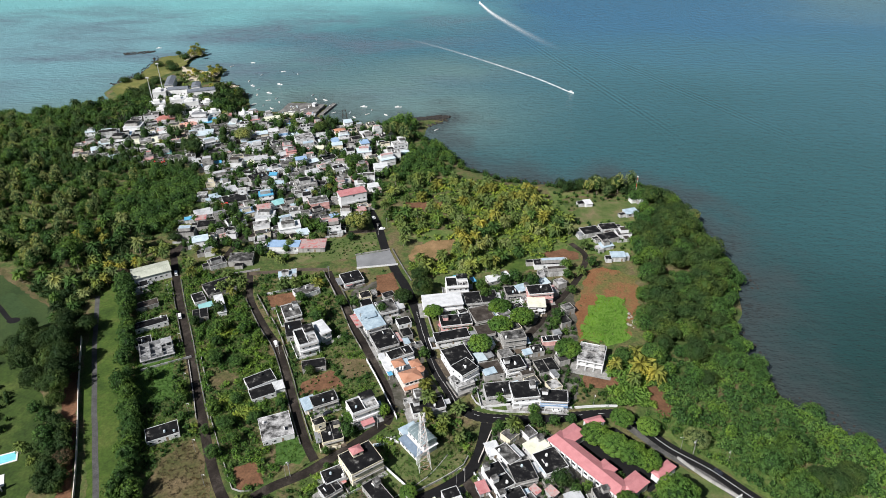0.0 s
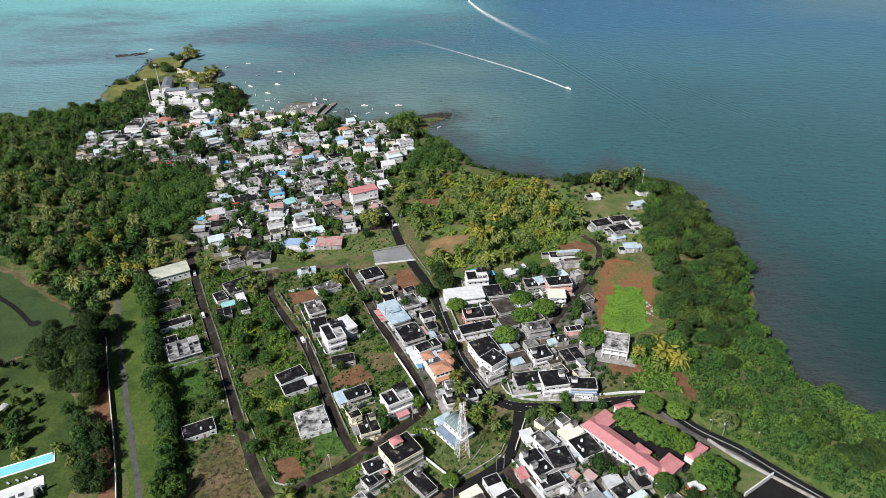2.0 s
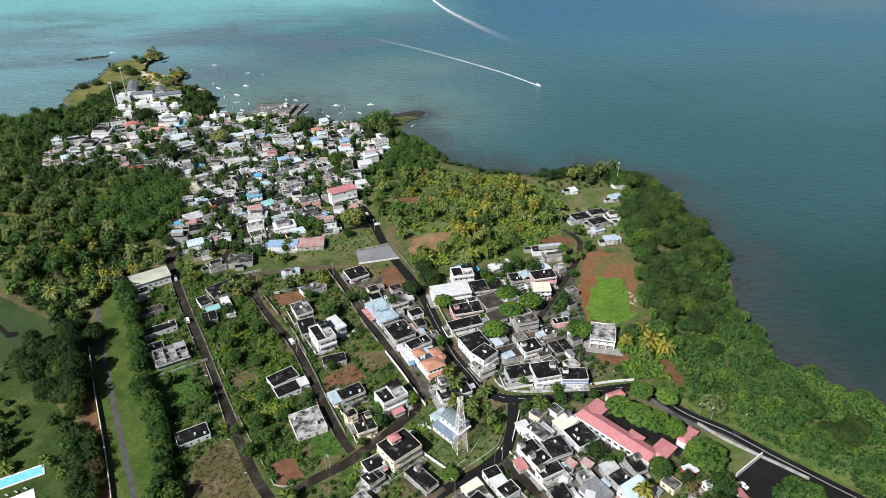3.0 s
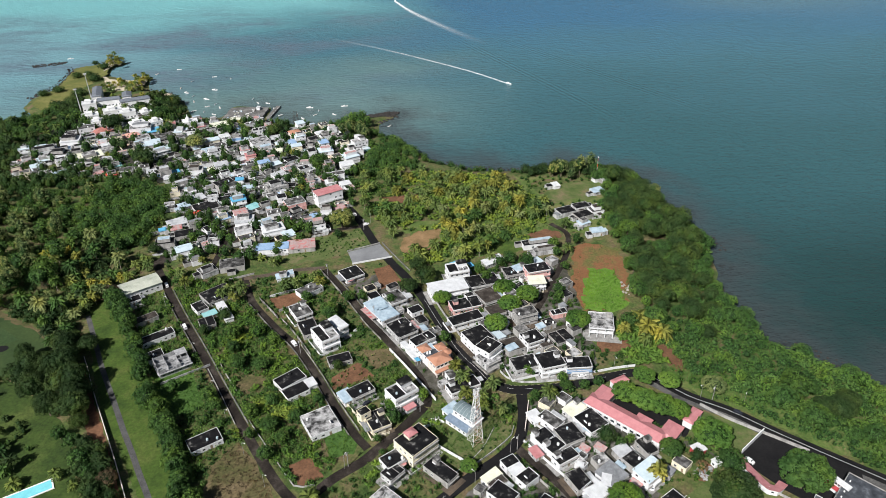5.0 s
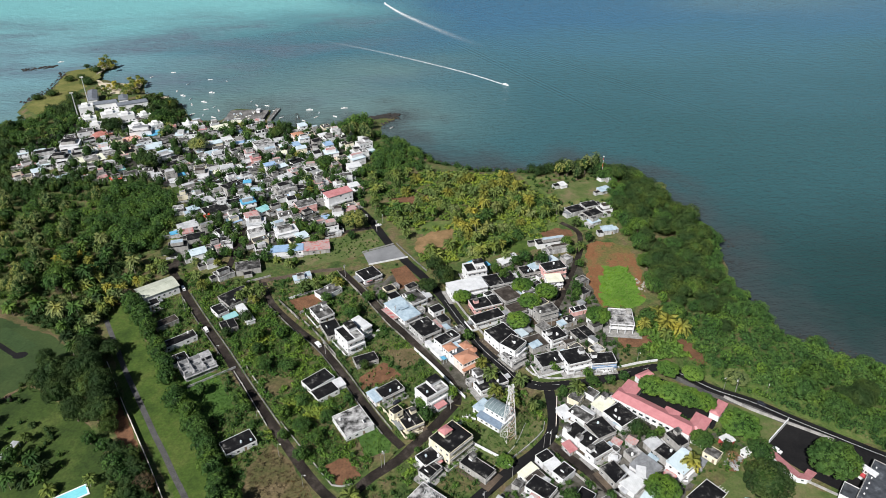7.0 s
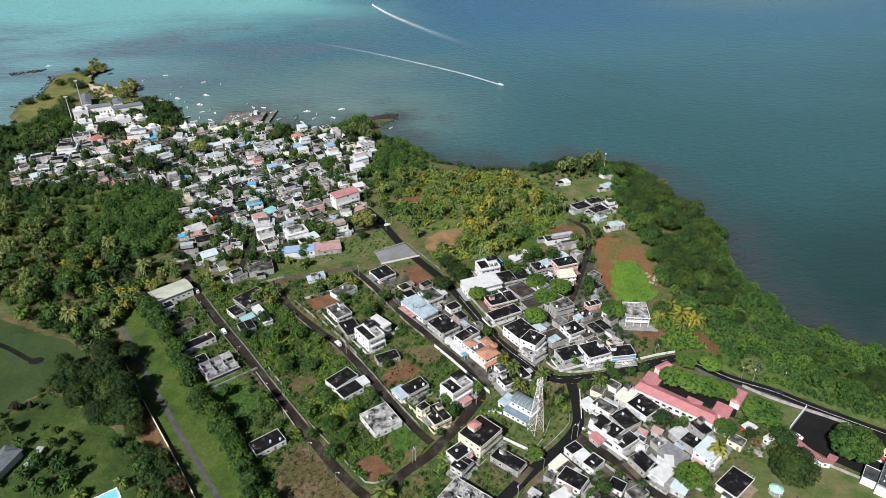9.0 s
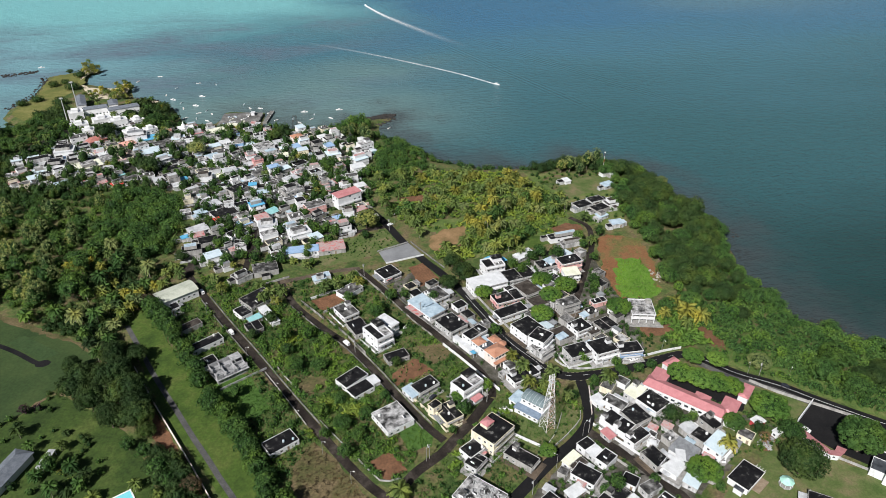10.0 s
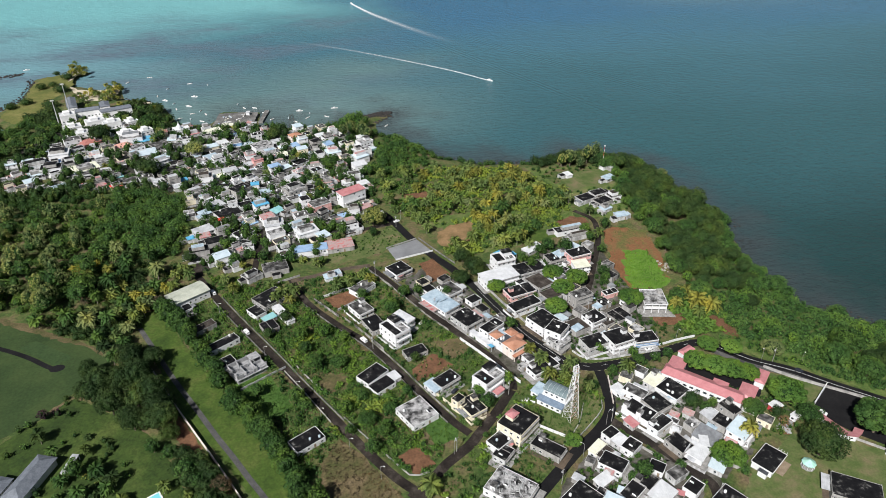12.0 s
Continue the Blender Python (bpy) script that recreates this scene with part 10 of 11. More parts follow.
palm(-103.8, 513.9, 1.00, "yellow", 3, "beside village houses")
palm(-99.9, 505.9, 0.90, "palm", 0, "beside village houses")
palm(-146.5, 564.2, 0.90, "palm", 1, "beside village houses")
palm(-162.6, 582.3, 0.80, "palm", 2, "beside village houses")
palm(-153.9, 589.0, 0.80, "palm", 3, "beside village houses")
palm(-95.4, 443.0, 0.90, "yellow", 0, "beside village houses")
palm(-104.3, 432.0, 0.80, "palm", 1, "beside village houses")
palm(-74.6, 475.7, 0.90, "palm", 2, "beside village houses")
palm(-131.4, 484.0, 0.90, "palm", 3, "beside village houses")
palm(-255.5, 497.5, 0.90, "palm", 0, "at the edge of a wood")
palm(-249.2, 523.3, 0.90, "yellow", 1, "at the edge of a wood")
palm(-253.2, 511.7, 0.80, "palm", 2, "at the edge of a wood")
palm(-183.3, 360.2, 0.90, "palm", 3, "at the edge of a wood")
palm(-149.5, 353.4, 0.80, "yellow", 0, "beside village houses")
palm(-105.3, 363.9, 0.80, "palm", 1, "beside village houses")
palm(-176.7, 376.7, 0.90, "palm", 2, "beside village houses")
palm(-186.9, 395.0, 0.90, "palm", 3, "at the edge of a wood")
palm(-183.9, 406.6, 0.90, "palm", 0, "at the edge of a wood")
palm(-158.6, 339.6, 0.90, "palm", 1, "beside village houses")
palm(-155.3, 327.1, 0.90, "yellow", 2, "beside village houses")
palm(-146.5, 348.2, 0.80, "palm", 3, "beside village houses")
palm(4.7, 332.1, 0.90, "palm", 0, "beside village houses")
palm(22.6, 331.3, 0.90, "palm", 1, "beside village houses")
palm(-17.7, 318.5, 0.90, "palm", 2, "beside village houses")
palm(-24.2, 331.7, 0.90, "palm", 3, "beside village houses")
palm(70.8, 336.4, 0.90, "palm", 0, "beside village houses")
palm(77.3, 363.1, 0.90, "palm", 1, "beside village houses")
palm(44.4, 383.2, 1.00, "palm", 2, "beside village houses")
palm(-48.4, 401.1, 1.00, "palm", 3, "beside village houses")
palm(-37.8, 387.1, 1.00, "palm", 0, "beside village houses")
palm(-34.9, 366.8, 1.00, "palm", 1, "beside village houses")

GALLERY = (66.0, 259.6, -16)
TAKEN.append((GALLERY[0], GALLERY[1], radians(GALLERY[2]), 15, 15))


def gallery_house():
    """An unfinished house: open galleries between columns, stained roof slab with a rim."""
    w, d, h = 12.0, 13.4, 5.7
    root = thing("house", *GALLERY, None, "unfinished grey concrete house with open galleries and stained roof", "house")
    part("core_wall", boxes((-w / 2, -d / 2 + 2.0, -0.4, w / 2, d / 2, h - 0.25)), WALL["grey"], root)
    part("floor_slab", boxes((-w / 2 - 0.2, -d / 2 - 0.1, 2.6, w / 2 + 0.2, -d / 2 + 1.99, 2.85)), WALL["white"], root)
    part("parapet", parapet_ring(w, d, h, 0.4, 0.2, 0.3), WALL["white"], root)
    part("roof", boxes((-w / 2 - 0.28, -d / 2 - 0.28, h - 0.24, w / 2 + 0.28, d / 2 + 0.28, h + 0.08)), ROOF["stained"], root)
    part("roof_step", boxes((-w / 2 + 0.3, 0.6, h + 0.08, w / 2 - 3.2, 0.9, h + 0.5)), CONCRETE, root)
    part("roof_step", boxes((1.2, -d / 2 + 1.0, h + 0.08, 1.45, 0.55, h + 0.45)), CONCRETE, root)
    part("stair_room", boxes((w / 2 - 3.0, d / 2 - 3.4, h + 0.08, w / 2 - 0.4, d / 2 - 0.5, h + 1.5)), WALL["grey"], root)
    for i in range(4):
        x = -w / 2 + 0.2 + i * (w - 0.4) / 3
        part("column", boxes((x - 0.2, -d / 2, -0.4, x + 0.2, -d / 2 + 0.4, 2.59)), WALL["white"], root)
        part("column", boxes((x - 0.2, -d / 2, 2.86, x + 0.2, -d / 2 + 0.4, h - 0.26)), WALL["white"], root)
    part("rail_wall", boxes((-w / 2, -d / 2 - 0.05, 2.86, w / 2, -d / 2 + 0.1, 3.5)), WALL["white"], root)
    for x in (-3.6, 0, 3.6):
        for z in (1.3, 4.2):
            put_opening(root, FRAME_ME, "window", pose(x, -d / 2 + 2.0, z), PANE_ME)
    part("paved_yard", boxes((-w / 2 - 3, -d / 2 - 3.5, -0.3, w / 2 + 4.5, d / 2 + 1, 0.08)), CONCRETE, root)


gallery_house()


# small close-packed houses and sheds in the near blocks
def close_houses():
    rng = random.Random(191)
    stems = [o.location.xy.copy() for o in bpy.data.objects if o.name.startswith(("tree", "palm_tree"))]
    blocks = (
        ([(-8, 292), (12, 312), (40, 328), (60, 328), (62, 300), (54, 276), (54, 262), (52, 244), (48, 232), (36, 230), (12, 236), (2, 252)], 26, 6.2),
        ([(14, 212), (36, 213), (50, 203), (74, 178), (86, 164), (62, 160), (36, 148), (28, 146), (24, 154), (12, 186), (18, 203)], -50, 6.2),
        ([(0, 182), (14, 160), (20, 148), (0, 122), (-50, 132), (-28, 156)], -50, 7.0),
        ([(-56, 312), (-42, 324), (-28, 298), (-23, 270), (-16, 250), (-10, 235), (-14, 226), (-26, 230), (-36, 252), (-46, 278)], 24, 7.5),
    )
    for k, (pts, turn, gap) in enumerate(blocks):
        for x, y in scatter(pts, gap, 192 + k):
            if any((s.x - x) ** 2 + (s.y - y) ** 2 < 8 for s in stems):
                continue
            a = turn + rng.choice((0, 0, 90, 4, -4))
            if free(x, y, 3.1):
                house(round(x, 1), round(y, 1), a, rng.uniform(5.5, 7), rng.uniform(4.5, 6), rng.choice((2.9, 3.1, 3.3, 3.0, 5.8)), rng.choice(("stained", "black", "grey", "black", "grey", "bluewhite")), rng.choice(("white", "white", "cream", "grey")))
            elif free(x, y, 1.9):
                house(round(x, 1), round(y, 1), a, rng.uniform(3.2, 4.6), rng.uniform(2.6, 3.6), rng.uniform(2.5, 2.9), rng.choice(("greysheet", "steel", "bluegrey", "grey", "stained", "redmix", "black")), rng.choice(("white", "white", "grey")))


close_houses()

# ---- thickets on the plots, palm grove, far gardens ----
LOT_AB = [(-172, 352), (-128, 334), (-116, 306), (-102, 282), (-90, 263), (-82, 245), (-72, 220), (-63, 200), (-80, 178), (-92, 184), (-104, 205), (-126, 250), (-140, 280), (-156, 312)]
LOT_WEST = [(-186, 345), (-176, 345), (-158, 306), (-140, 268), (-126, 240), (-113, 212), (-98, 182), (-88, 160), (-112, 150), (-128, 190), (-142, 218), (-160, 258), (-174, 292)]
LOT_BC = [(-122, 332), (-80, 334), (-66, 308), (-56, 284), (-46, 262), (-36, 240), (-32, 222), (-44, 206), (-56, 198), (-64, 212), (-76, 238), (-90, 270), (-104, 292), (-114, 312)]
LOT_CM = [(-72, 334), (-36, 340), (-24, 300), (-18, 270), (-12, 250), (-4, 232), (-10, 214), (-26, 222), (-34, 248), (-48, 276), (-58, 300)]
LOT_SOUTH = [(-86, 166), (-72, 178), (-52, 192), (-30, 214), (0, 222), (10, 206), (2, 188), (-20, 172), (-44, 152), (-70, 138)]
LOT_EAST = [(-12, 296), (30, 330), (62, 330), (60, 290), (70, 262), (98, 262), (98, 232), (70, 230), (34, 226), (8, 234), (-2, 250)]
LOT_SE = [(14, 218), (60, 216), (98, 176), (96, 160), (60, 160), (30, 145), (0, 130), (-40, 145), (0, 182), (12, 200)]
woods("thicket", LOT_AB, "scrub", 3.6, "light", 31, 0.3, 0.75, 0.0, 0.55, "green overgrown shrubs on an empty plot", "shrubs", (), 1.2)
woods("thicket", LOT_AB, "bush", 3.4, "light", 32, 0.5, 1.4, 0.0, 0.5, "green bushes on an empty plot", "shrubs", (), 0.9)
woods("thicket", LOT_AB, "banana", 4.2, "light", 33, 0.9, 1.5, 1.0, 0.3, "banana plants on an empty plot", "banana plants", (), 1.2)
for k_, (bx_, by_, br_) in enumerate(((-101, 229, 8), (-93, 222, 6), (-76, 231, 5), (-121, 276, 8), (-110, 211, 5), (-64, 197, 4))):
    woods("thicket", [(bx_ + br_ * math.cos(t_), by_ + br_ * 0.8 * math.sin(t_)) for t_ in (0, 1, 2, 3, 4, 5)], "banana", 2.3, "banana", 110 + k_, 0.8, 1.5, 1.0, 0.8, "clump of light green banana plants", "banana plants", (), 0.6)
woods("thicket", LOT_WEST, "bush", 3.2, "light", 34, 0.5, 1.4, 0.0, 0.75, "green weeds and bushes behind houses", "shrubs", (), 1.0)
woods("thicket", LOT_BC, "bush", 3.0, "mid", 35, 0.45, 1.15, 0.0, 0.55, "green garden bushes between lanes", "shrubs", (), 0.9)
woods("thicket", LOT_BC, "scrub", 6.0, "light", 36, 0.4, 0.8, 0.0, 0.4, "light green shrubs between lanes", "shrubs", (), 1.4)
woods("thicket", LOT_CM, "bush", 3.6, "mid", 37, 0.4, 1.0, 0.0, 0.45, "small garden bushes beside houses", "shrubs", (), 0.7)
woods("thicket", LOT_SOUTH, "bush", 3.2, "mid", 38, 0.4, 1.1, 0.0, 0.45, "bushes on weedy ground", "shrubs", (), 0.9)
woods("thicket", LOT_SOUTH, "banana", 3.6, "light", 39, 0.9, 1.4, 1.0, 0.25, "banana plants on weedy ground", "banana plants", (), 1.0)
woods("thicket", LOT_EAST, "bush", 2.9, "mid", 40, 0.45, 1.4, 0.0, 0.7, "garden bushes between close houses", "shrubs", (), 0.7)
woods("thicket", [(70, 262), (98, 268), (100, 228), (72, 231)], "banana", 2.6, "light", 41, 1.2, 1.9, 1.0, 0.95, "dense banana plants on a slope", "banana plants", (), 0.8)
woods("thicket", LOT_SE, "bush", 3.0, "mid", 42, 0.45, 1.3, 0.0, 0.65, "garden bushes between close houses", "shrubs", (), 0.7)
woods("thicket", [(100, 205), (118, 196), (150, 172), (190, 130), (160, 120), (140, 165), (110, 198)], "bush", 2.5, "bank", 43, 0.6, 1.6, 0.0, 0.9, "grass and bushes beside a road", "shrubs", (), 0.8)
GROVE = [(-36.6, 424), (-9.6, 466), (19.8, 458), (49.2, 450), (66.8, 424), (74.0, 391.8), (66, 362), (40, 342), (10.1, 336.4), (-14, 334), (-30, 338), (-22, 372), (-40, 384), (-46, 402)]
rng_g = random.Random(77)
GROVE_NEAR = [(-46, 402), (72, 402), (74, 391.8), (66, 362), (40, 342), (10.1, 336.4), (-14, 334), (-30, 338), (-22, 372), (-40, 384)]
GROVE_FAR = [(-38, 406), (-36.6, 424), (-9.6, 466), (19.8, 458), (49.2, 450), (66.8, 424), (72, 406)]
for gx_, gy_ in scatter(GROVE_NEAR, 8.2, 44, 0.5):
    if free(gx_, gy_, 2.4):
        palm(gx_, gy_, rng_g.uniform(0.95, 1.3), rng_g.choice(("palm", "palm", "palm", "mid", "olive", "yellow")))
for gx_, gy_ in ((49.2, 431), (52.5, 417), (55.7, 404), (26.3, 412), (23.7, 399), (10.9, 367), (5, 360), (47, 441), (44, 425)):
    palm(gx_, gy_, 1.25, "yellow")
woods("palm_grove", GROVE_FAR, "palm", 8.6, "palm", 60, 0.95, 1.3, 4.0, 0.5, "dense coconut palms of a grove", "palms", (), 2.2)
woods("palm_grove", GROVE_FAR, "palm", 10.0, "yellow", 61, 0.95, 1.3, 4.0, 0.3, "yellowing coconut palms of a grove", "palms", (), 2.2)
woods("thicket", GROVE, "scrub", 6.5, "bank", 45, 0.4, 0.9, 0.0, 0.55, "green undergrowth below palms", "shrubs", (), 1.6)
woods("thicket", GROVE, "banana", 3.4, "banana", 46, 1.1, 1.9, 0.8, 0.55, "yellow-green banana plants below palms", "banana plants", (), 1.6)
woods("weeds", GROVE, "sprout", 2.6, "bank", 88, 0.7, 1.5, 0.0, 0.6, "weeds on the floor of a palm grove", "weeds", (), 1.0)
ROAD_EDGE = [(-52, 452), (-30, 462), (-14, 462), (-38, 424), (-46, 402), (-54, 410)]
woods("thicket", ROAD_EDGE, "scrub", 4.4, "light", 62, 0.4, 1.0, 0.0, 0.8, "bright green shrubs beside a road", "shrubs", (), 0.8)
for gx_, gy_ in scatter(ROAD_EDGE, 9.0, 63, 0.8):
    if free(gx_, gy_, 1.2):
        palm(gx_, gy_, rng_g.uniform(0.9, 1.2))
BANK = [(84, 226), (100, 229), (118, 214), (140, 198), (165, 174), (190, 146), (180, 126), (160, 146), (136, 170), (122, 184), (109, 198), (96, 209)]
woods("thicket", [(68, 424), (76, 392), (80, 362), (100, 356), (114, 374), (126, 400), (118, 436), (88, 440), (64, 444)], "bush", 4.2, "mid", 91, 0.5, 1.4, 0.0, 0.5, "garden bushes round houses on a point", "shrubs", (), 0.8)
woods("weeds", BANK, "sprout", 1.7, "bank", 89, 0.7, 1.7, 0.0, 0.85, "tall grass and weeds on a road bank", "weeds", (), 0.4, False)
woods("thicket", BANK, "scrub", 5.0, "light", 90, 0.4, 0.9, 0.0, 0.55, "light green shrubs on a road bank", "shrubs", (), 1.2, False)
TOWER_LOT = [(-22, 203), (-2, 207), (8, 203), (7, 194), (-4, 186), (-24, 180), (-34, 188), (-32, 200)]
woods("weeds", TOWER_LOT, "sprout", 1.6, "light", 69, 0.5, 1.3, 0.0, 0.8, "weeds on a tower lot", "weeds", (), 0.3, False)
woods("thicket", TOWER_LOT, "bush", 4.0, "mid", 70, 0.4, 1.0, 0.0, 0.4, "bushes on a tower lot", "shrubs", (), 0.6, False)
VILLAGE_GREEN = [(-178, 352), (-178, 420), (-190, 470), (-250, 500), (-330, 560), (-310, 640), (-240, 672), (-205, 608), (-140, 588), (-60, 576), (-36, 548), (-44, 500), (-56, 440), (-60, 395), (-110, 352)]
woods("thicket", VILLAGE_GREEN, "far_round", 6.8, "mid", 47, 0.5, 1.45, 0.3, 0.75, "garden trees between village houses", "trees", (), 0.0)
woods("thicket", [(-350, 498), (-318, 486), (-296, 474), (-240, 476), (-240, 500), (-290, 506), (-316, 530), (-330, 560), (-356, 560)], "far_round", 5.0, "dark", 49, 0.7, 1.6, 0.4, 0.95, "dark trees at the edge of a village", "trees", (), 0.6, False)
woods("thicket", VILLAGE_GREEN, "bush", 4.8, "dark", 48, 0.6, 1.3, 0.0, 0.45, "dark garden bushes between village houses", "shrubs", (), 0.3)
woods("thicket", [(-130, 590), (-60, 574), (-36, 552), (-42, 540), (-80, 560), (-130, 574)], "bush", 4.0, "light", 50, 0.6, 1.4, 0.0, 0.5, "green shrubs along a village shore", "shrubs", (), 0.6)
woods("weeds", LOT_AB, "sprout", 1.6, "bank", 51, 0.7, 1.7, 0.0, 0.85, "tall weeds on an empty plot", "weeds", (), 0.3)
woods("weeds", LOT_WEST, "sprout", 1.6, "bank", 52, 0.7, 1.7, 0.0, 0.85, "tall weeds behind houses", "weeds", (), 0.3)
woods("weeds", LOT_BC, "sprout", 1.8, "bank", 53, 0.7, 1.5, 0.0, 0.75, "weeds between lanes", "weeds", (), 0.2)
woods("weeds", LOT_SOUTH, "sprout", 1.8, "bank", 54, 0.7, 1.5, 0.0, 0.7, "weeds on open ground", "weeds", (), 0.2)
woods("weeds", [(-121, 194.1), (-112.0, 206.9), (-104.0, 195.1), (-92, 171), (-85, 150), (-118, 150)], "sprout", 1.5, "dry", 55, 0.5, 1.3, 0.0, 0.5, "dry brown weeds", "weeds", (), 0.3, False)
woods("crop", [(77.1, 315.1), (92.2, 312.7), (88.2, 278.2), (77.8, 273.5), (62.9, 278.6)], "sprout", 1.3, "fresh", 56, 0.5, 1.1, 0.0, 0.9, "bright green young crop plants", "crop", (), 0.3, False)
woods("weeds", [(76.2, 341.9), (86.8, 345.8), (103.9, 335.3), (96.8, 297.4), (85.5, 276.1), (61.8, 276.3), (65.1, 306.9)], "sprout", 3.0, "olive", 57, 0.4, 1.1, 0.0, 0.4, "scattered weeds on red soil", "weeds", (), 0.3, False)
woods("crop", [(-57.1, 266), (-47, 268), (-43.1, 259.4), (-52, 258)], "sprout", 1.4, "fresh", 58, 0.5, 0.9, 0.0, 0.9, "light green vegetable rows", "crop", (), 0.3, False)
HOTEL_GARDEN = [(-300, 620), (-285, 636), (-262, 652), (-240, 676), (-222, 655), (-215, 625), (-230, 600), (-262, 596), (-290, 604)]
for hx_, hy_ in scatter(HOTEL_GARDEN, 7.5, 65, 0.55):
    if free(hx_, hy_, 1.0):
        palm(hx_, hy_, rng_g.uniform(0.95, 1.3), rng_g.choice(("palm", "mid", "dark", "dark")), None, "in a hotel garden")
for hx_, hy_ in ((-264, 633), (-286, 632), (-248, 631), (-262, 603), (-282, 624), (-236, 604), (-274, 636), (-255, 634), (-291, 628)):
    if free(hx_, hy_, 0.2, False):
        palm(hx_, hy_, rng_g.uniform(1.0, 1.25), rng_g.choice(("palm", "mid")), None, "in a hotel garden")
for hx_, hy_ in scatter([(-304, 712), (-292, 696), (-268, 696), (-262, 720), (-266, 744), (-276, 744), (-280, 726), (-294, 722)], 5.6, 66, 0.8) + scatter([(-326, 786), (-312, 790), (-308, 800), (-322, 820), (-328, 806)], 5.5, 64, 0.9):
    palm(hx_, hy_, rng_g.uniform(0.7, 1.0), rng_g.choice(("palm", "yellow")), None, "on a sandy spit")
woods("woodland", [(-300, 650), (-326, 664), (-336, 656), (-338, 640), (-318, 625), (-300, 632)], "far_canopy", 7.0, "dark", 84, 0.7, 1.2, 1.0, 0.9, "dark green trees behind a hotel", clear=1.5, fields=False)
woods("woodland", [(-236, 676), (-226, 664), (-214, 640), (-208, 622), (-222, 612), (-236, 640), (-246, 660)], "far_canopy", 7.0, "dark", 85, 0.6, 1.1, 1.2, 0.85, "dark green trees of a hotel garden", clear=1.0, fields=False)
woods("palm_grove", [(-300, 600), (-322, 632), (-338, 630), (-390, 598), (-360, 560), (-310, 560)], "palm", 14.0, "dark", 86, 1.0, 1.3, 8.0, 0.6, "dark coconut palms above coastal trees", "palms", (), 1.0)
# casuarinas and shrubs at the root of the rock spit
for hx_, hy_, hs_ in ((-66, 556, 1.3), (-60, 562, 1.55), (-53, 566, 1.7), (-47, 571, 1.6), (-56, 572, 1.4), (-49, 561, 1.35), (-42, 566, 1.2), (-63, 567, 1.2)):
    tree("tuft", hx_, hy_, hs_, "light", 0.95, "beside a rock spit")
woods("shrubs", [(-78, 566), (-60, 574), (-42, 570), (-38, 556), (-50, 546), (-74, 552)], "scrub", 4.0, "mid", 87, 0.5, 1.0, 0.0, 0.8, "green shrubs by a rock spit", "shrubs", (), 0.5)
for hx_, hy_, hs_ in ((-116, 566, 1.5), (-121, 560, 1.3), (-112, 558, 1.2)):
    tree("tuft", hx_, hy_, hs_, "dark", 0.8, "by a fishing quay")
woods("weeds", [(-104, 350), (-66, 351), (-46, 366), (-54, 382), (-84, 376)], "weed", 2.4, "light", 67, 0.5, 1.4, 0.0, 0.6, "weeds on a worn clearing", "weeds", (), 0.3, False)
woods("weeds", [(-57, 262), (-30, 262), (-28, 232), (-60, 232), (-74, 236)], "weed", 2.6, "olive", 68, 0.5, 1.2, 0.0, 0.5, "weeds on bare plots", "weeds", (), 0.3, False)
for k_, vp_ in enumerate(([(-159.1, 257.6), (-139.4, 256.0), (-129.1, 229.7), (-144.5, 224.7), (-152.5, 239.9)], [(-77.7, 209.8), (-67.3, 211.9), (-59.8, 202.8), (-63.8, 193.8), (-73.2, 192.6)])):
    woods("crop", vp_, "sprout", 1.5, "light", 80 + k_, 0.6, 1.2, 0.0, 0.9, "low green vine crop plants", "crop", (), 0.4, False)
woods("shrubs", [(-264, 242), (-240, 252), (-227, 266), (-222, 268), (-226, 260), (-240, 246), (-262, 234)], "scrub", 4.0, "dark", 83, 0.4, 0.9, 0.0, 0.9, "dark shrubs between two lawns", "shrubs")

# ---- open sheds, furrows, fence, roof clutter ----
def open_shed(x, y, a, w, d, h, roof):
    """A sheet roof on four posts, in a yard or over a terrace."""
    root = thing("open_shed", x, y, a, None, "open shed with " + ROOF_WORDS[roof] + " on thin posts", "shed")
    part("sheet_roof", corrugated(w, d, h - 0.15, h + 0.15, 0.4), ROOF[roof], root)
    for sx in (-1, 1):
        for sy in (-1, 1):
            part("post", boxes((sx * (w / 2 - 0.15) - 0.05, sy * (d / 2 - 0.15) - 0.05, -0.2, sx * (w / 2 - 0.15) + 0.05, sy * (d / 2 - 0.15) + 0.05, h - 0.12)), STEEL, root)


for q in ((-31.7, 249.8, 25, 2.6, 4.0, 2.6, 'bluewhite'), (-62.0, 320.5, 25, 3.6, 2.4, 2.5, 'red'), (0.1, 300.6, 24, 4.5, 1.6, 2.9, 'red'), (-8.4, 284.3, 24, 2.4, 2.4, 2.5, 'red'), (-0.3, 325.9, 24, 6.5, 3.2, 5.0, 'skyblue'), (8.6, 324.6, 24, 2.6, 4.4, 4.0, 'skyblue'), (-25.1, 276.1, 30, 5.0, 3.0, 2.6, 'turquoise'), (-45.5, 290.3, 25, 5.5, 5.0, 4.3, 'bluegrey'), (35.8, 163.5, -25, 4.0, 6.0, 3.6, 'white'), (28.0, 172.5, -25, 3.0, 3.0, 3.2, 'white'), (-9.8, 159.4, -40, 4.0, 3.0, 2.6, 'redmix'), (-9.3, 149.7, -40, 3.4, 4.0, 2.8, 'bluewhite'), (12.6, 143.0, -40, 3.2, 2.4, 2.6, 'red'), (37.3, 190.9, -50, 4.0, 3.0, 3.0, 'bluegrey')):
    open_shed(*q)


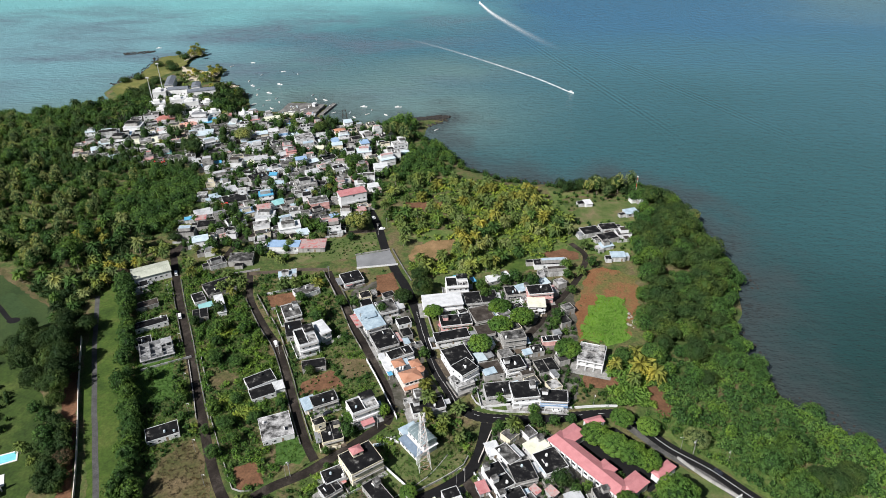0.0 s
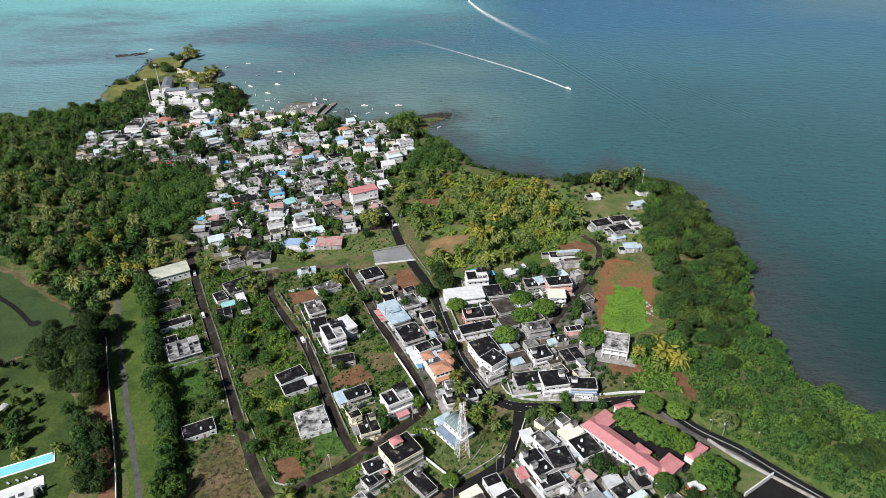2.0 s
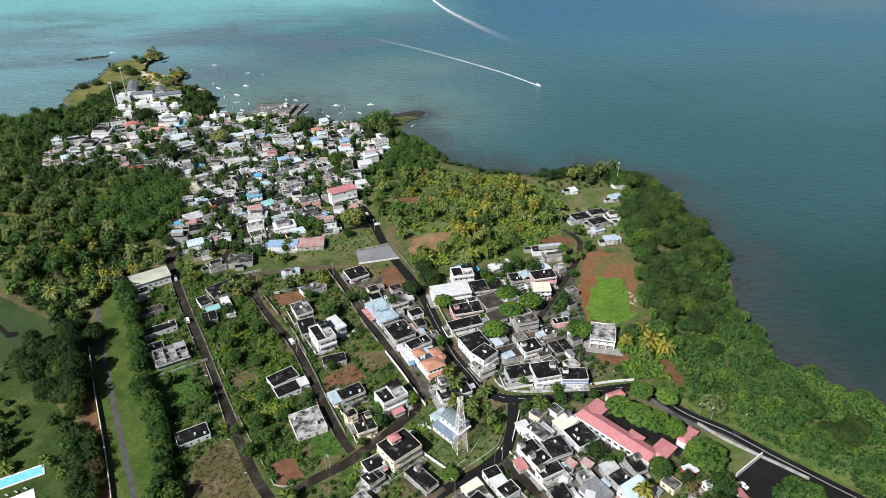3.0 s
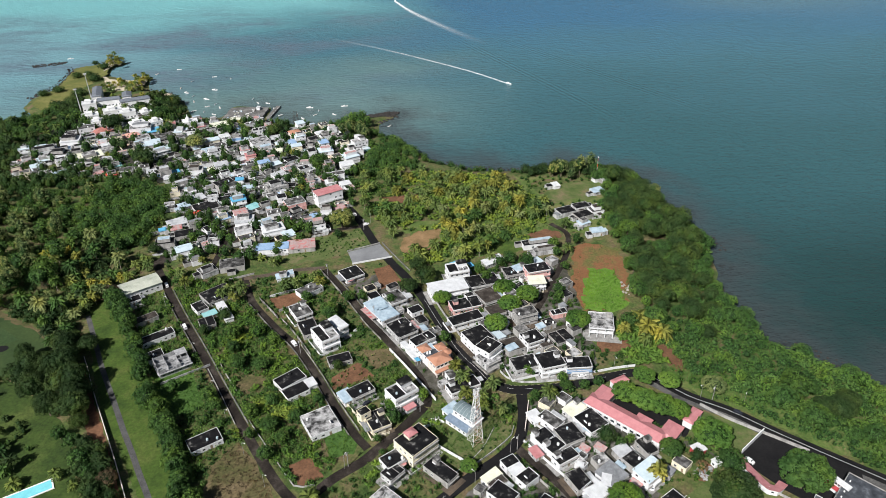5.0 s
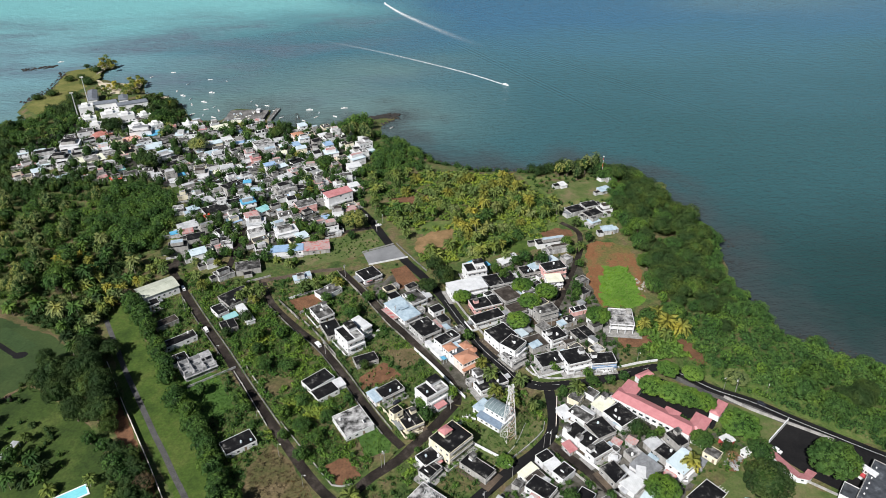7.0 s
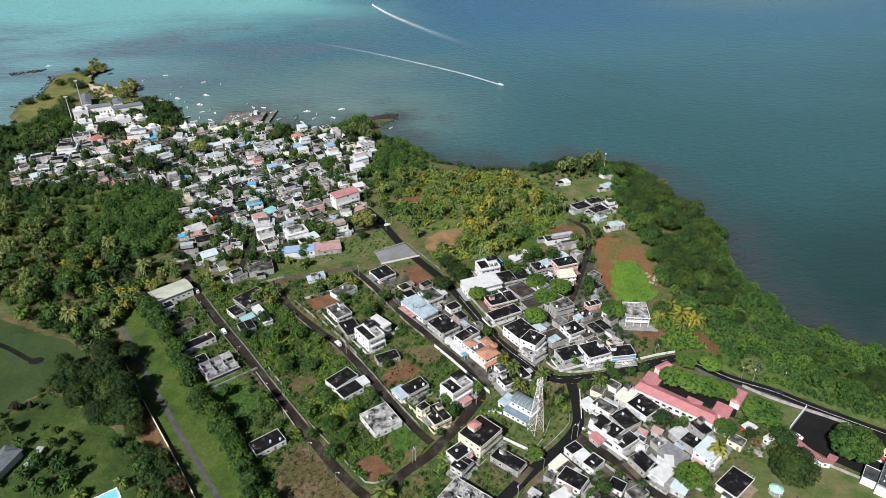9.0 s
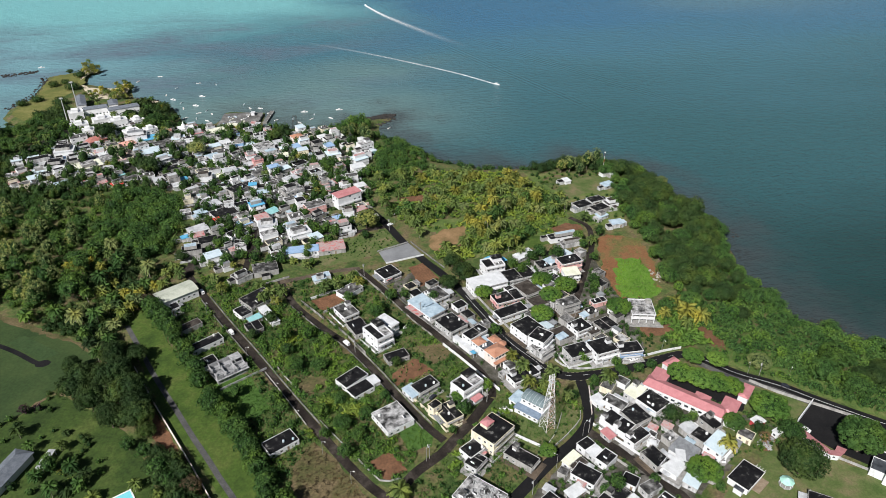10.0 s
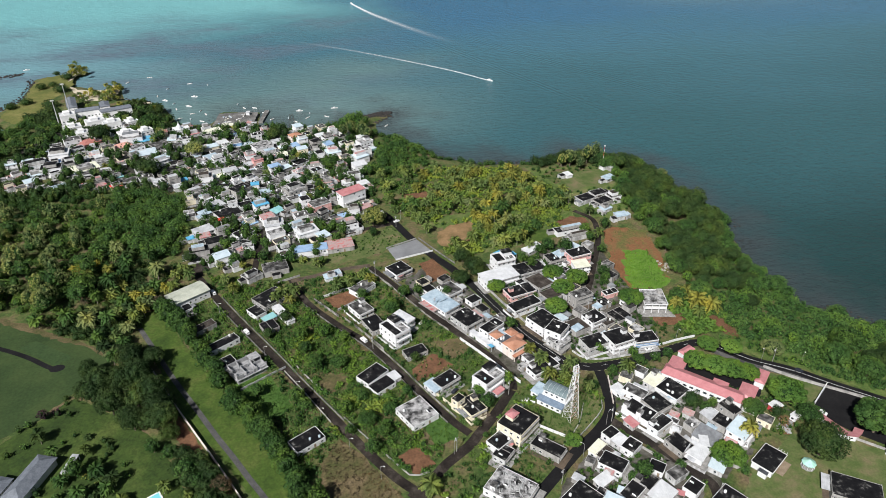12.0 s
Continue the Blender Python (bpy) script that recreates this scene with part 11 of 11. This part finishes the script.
def furrows(a, b, c, d, n, label):
    """Soil ridges across a tilled plot, from side a-b to side d-c."""
    bm = bmesh.new()
    a, b, c, d = (Vector((*q, 0)) for q in (a, b, c, d))
    rng = random.Random(8)
    for i in range(n):
        t0 = (i + 0.2) / n
        t1 = (i + 0.8) / n
        rowz = gz(a.x, a.y) + 0.03
        p0, p1, q0, q1 = a.lerp(d, t0), a.lerp(d, t1), b.lerp(c, t0), b.lerp(c, t1)
        z = rowz + rng.uniform(0.22, 0.34)
        v = [bm.verts.new(k) for k in ((p0.x, p0.y, rowz), (p1.x, p1.y, rowz), ((p0.x + p1.x) / 2, (p0.y + p1.y) / 2, z), (q0.x, q0.y, rowz), (q1.x, q1.y, rowz), ((q0.x + q1.x) / 2, (q0.y + q1.y) / 2, z))]
        for f in ((0, 2, 1), (3, 4, 5), (0, 3, 5, 2), (1, 2, 5, 4)):
            bm.faces.new([v[k] for k in f])
    bmesh.ops.recalc_face_normals(bm, faces=bm.faces[:])
    tagged(part("soil_ridges", bm, SOIL), label, "soil", kind="stuff")


furrows((-47.8, 332.7), (-38.7, 336.9), (-32.5, 317.9), (-44.9, 312.0), 17, "brown soil ridges of a tilled garden field")
furrows((-107.0, 310.8), (-93.0, 315.2), (-87.8, 305.9), (-100.8, 299.4), 11, "brown soil ridges of a walled plot")


def steel_fence(x0, y0, x1, y1, h=2.0):
    n = max(3, int(math.hypot(x1 - x0, y1 - y0) / 1.6))
    root = thing("fence", x0, y0, math.degrees(math.atan2(y1 - y0, x1 - x0)), None, "white painted steel rail fence beside an alley", "fence")
    length = math.hypot(x1 - x0, y1 - y0)
    for i in range(n + 1):
        part("post", boxes((length * i / n - 0.06, -0.06, -0.3, length * i / n + 0.06, 0.06, h)), WHITE_PAINT, root)
    for z in (0.5, 1.2, h - 0.1):
        part("rail", boxes((0, -0.045, z, length, 0.045, z + 0.09)), WHITE_PAINT, root)


steel_fence(31.5, 143.3, 37.2, 134.1)
patch("rubble_yard", [(72.0, 161.5), (80.0, 170.5), (83.2, 166.3), (75.8, 159.6)], SOIL, 0.05, "brown yard strewn with scrap", "yard", 0.3)


def scrap_heap(x, y, a, w, d, n, seed, label):
    """Loose boards, sheets and blocks lying about a yard."""
    rng = random.Random(seed)
    bm = bmesh.new()
    for _ in range(n):
        k = box(bm, -rng.uniform(0.2, 1.2), -rng.uniform(0.05, 0.4), 0, rng.uniform(0.2, 1.2), rng.uniform(0.05, 0.4), rng.uniform(0.05, 0.5))
        bmesh.ops.transform(bm, matrix=pose(rng.uniform(-0.45, 0.45) * w, rng.uniform(-0.45, 0.45) * d, 0.05, 0, 0, rng.uniform(0, 180)), verts=k)
    root = part("scrap_heap", bm, SLAB)
    root.matrix_world = pose(x, y, gz(x, y), 0, 0, a)
    tagged(root, label, "scrap", kind="stuff")


scrap_heap(77.6, 164.9, 48, 9.0, 5.0, 60, 5, "grey boards and scrap strewn over a brown yard")
scrap_heap(-27.5, 207.0, 20, 7.0, 4.0, 20, 6, "pale boards lying beside laid-up boats")


def roof_clutter(x, y, a, w, d, h):
    rng = random.Random(4)
    bm = bmesh.new()
    for i in range(46):
        k = box(bm, -rng.uniform(0.4, 1.7), -rng.uniform(0.05, 0.3), 0, rng.uniform(0.4, 1.7), rng.uniform(0.05, 0.3), rng.uniform(0.06, 0.25))
        bmesh.ops.transform(bm, matrix=pose(rng.uniform(-0.4, 0.4) * w, rng.uniform(-0.4, 0.4) * d, h + 0.07, 0, 0, rng.choice((20, 35, 110, 60))), verts=k)
    root = part("roof_clutter", bm, WALL["aged"])
    root.matrix_world = pose(x, y, gz(x, y), 0, 0, a)
    tagged(root, "loose planks and rubble strewn over a flat roof", "clutter", kind="stuff")


roof_clutter(-51.0, 161.1, 42, 13.1, 17.2, 4.6)
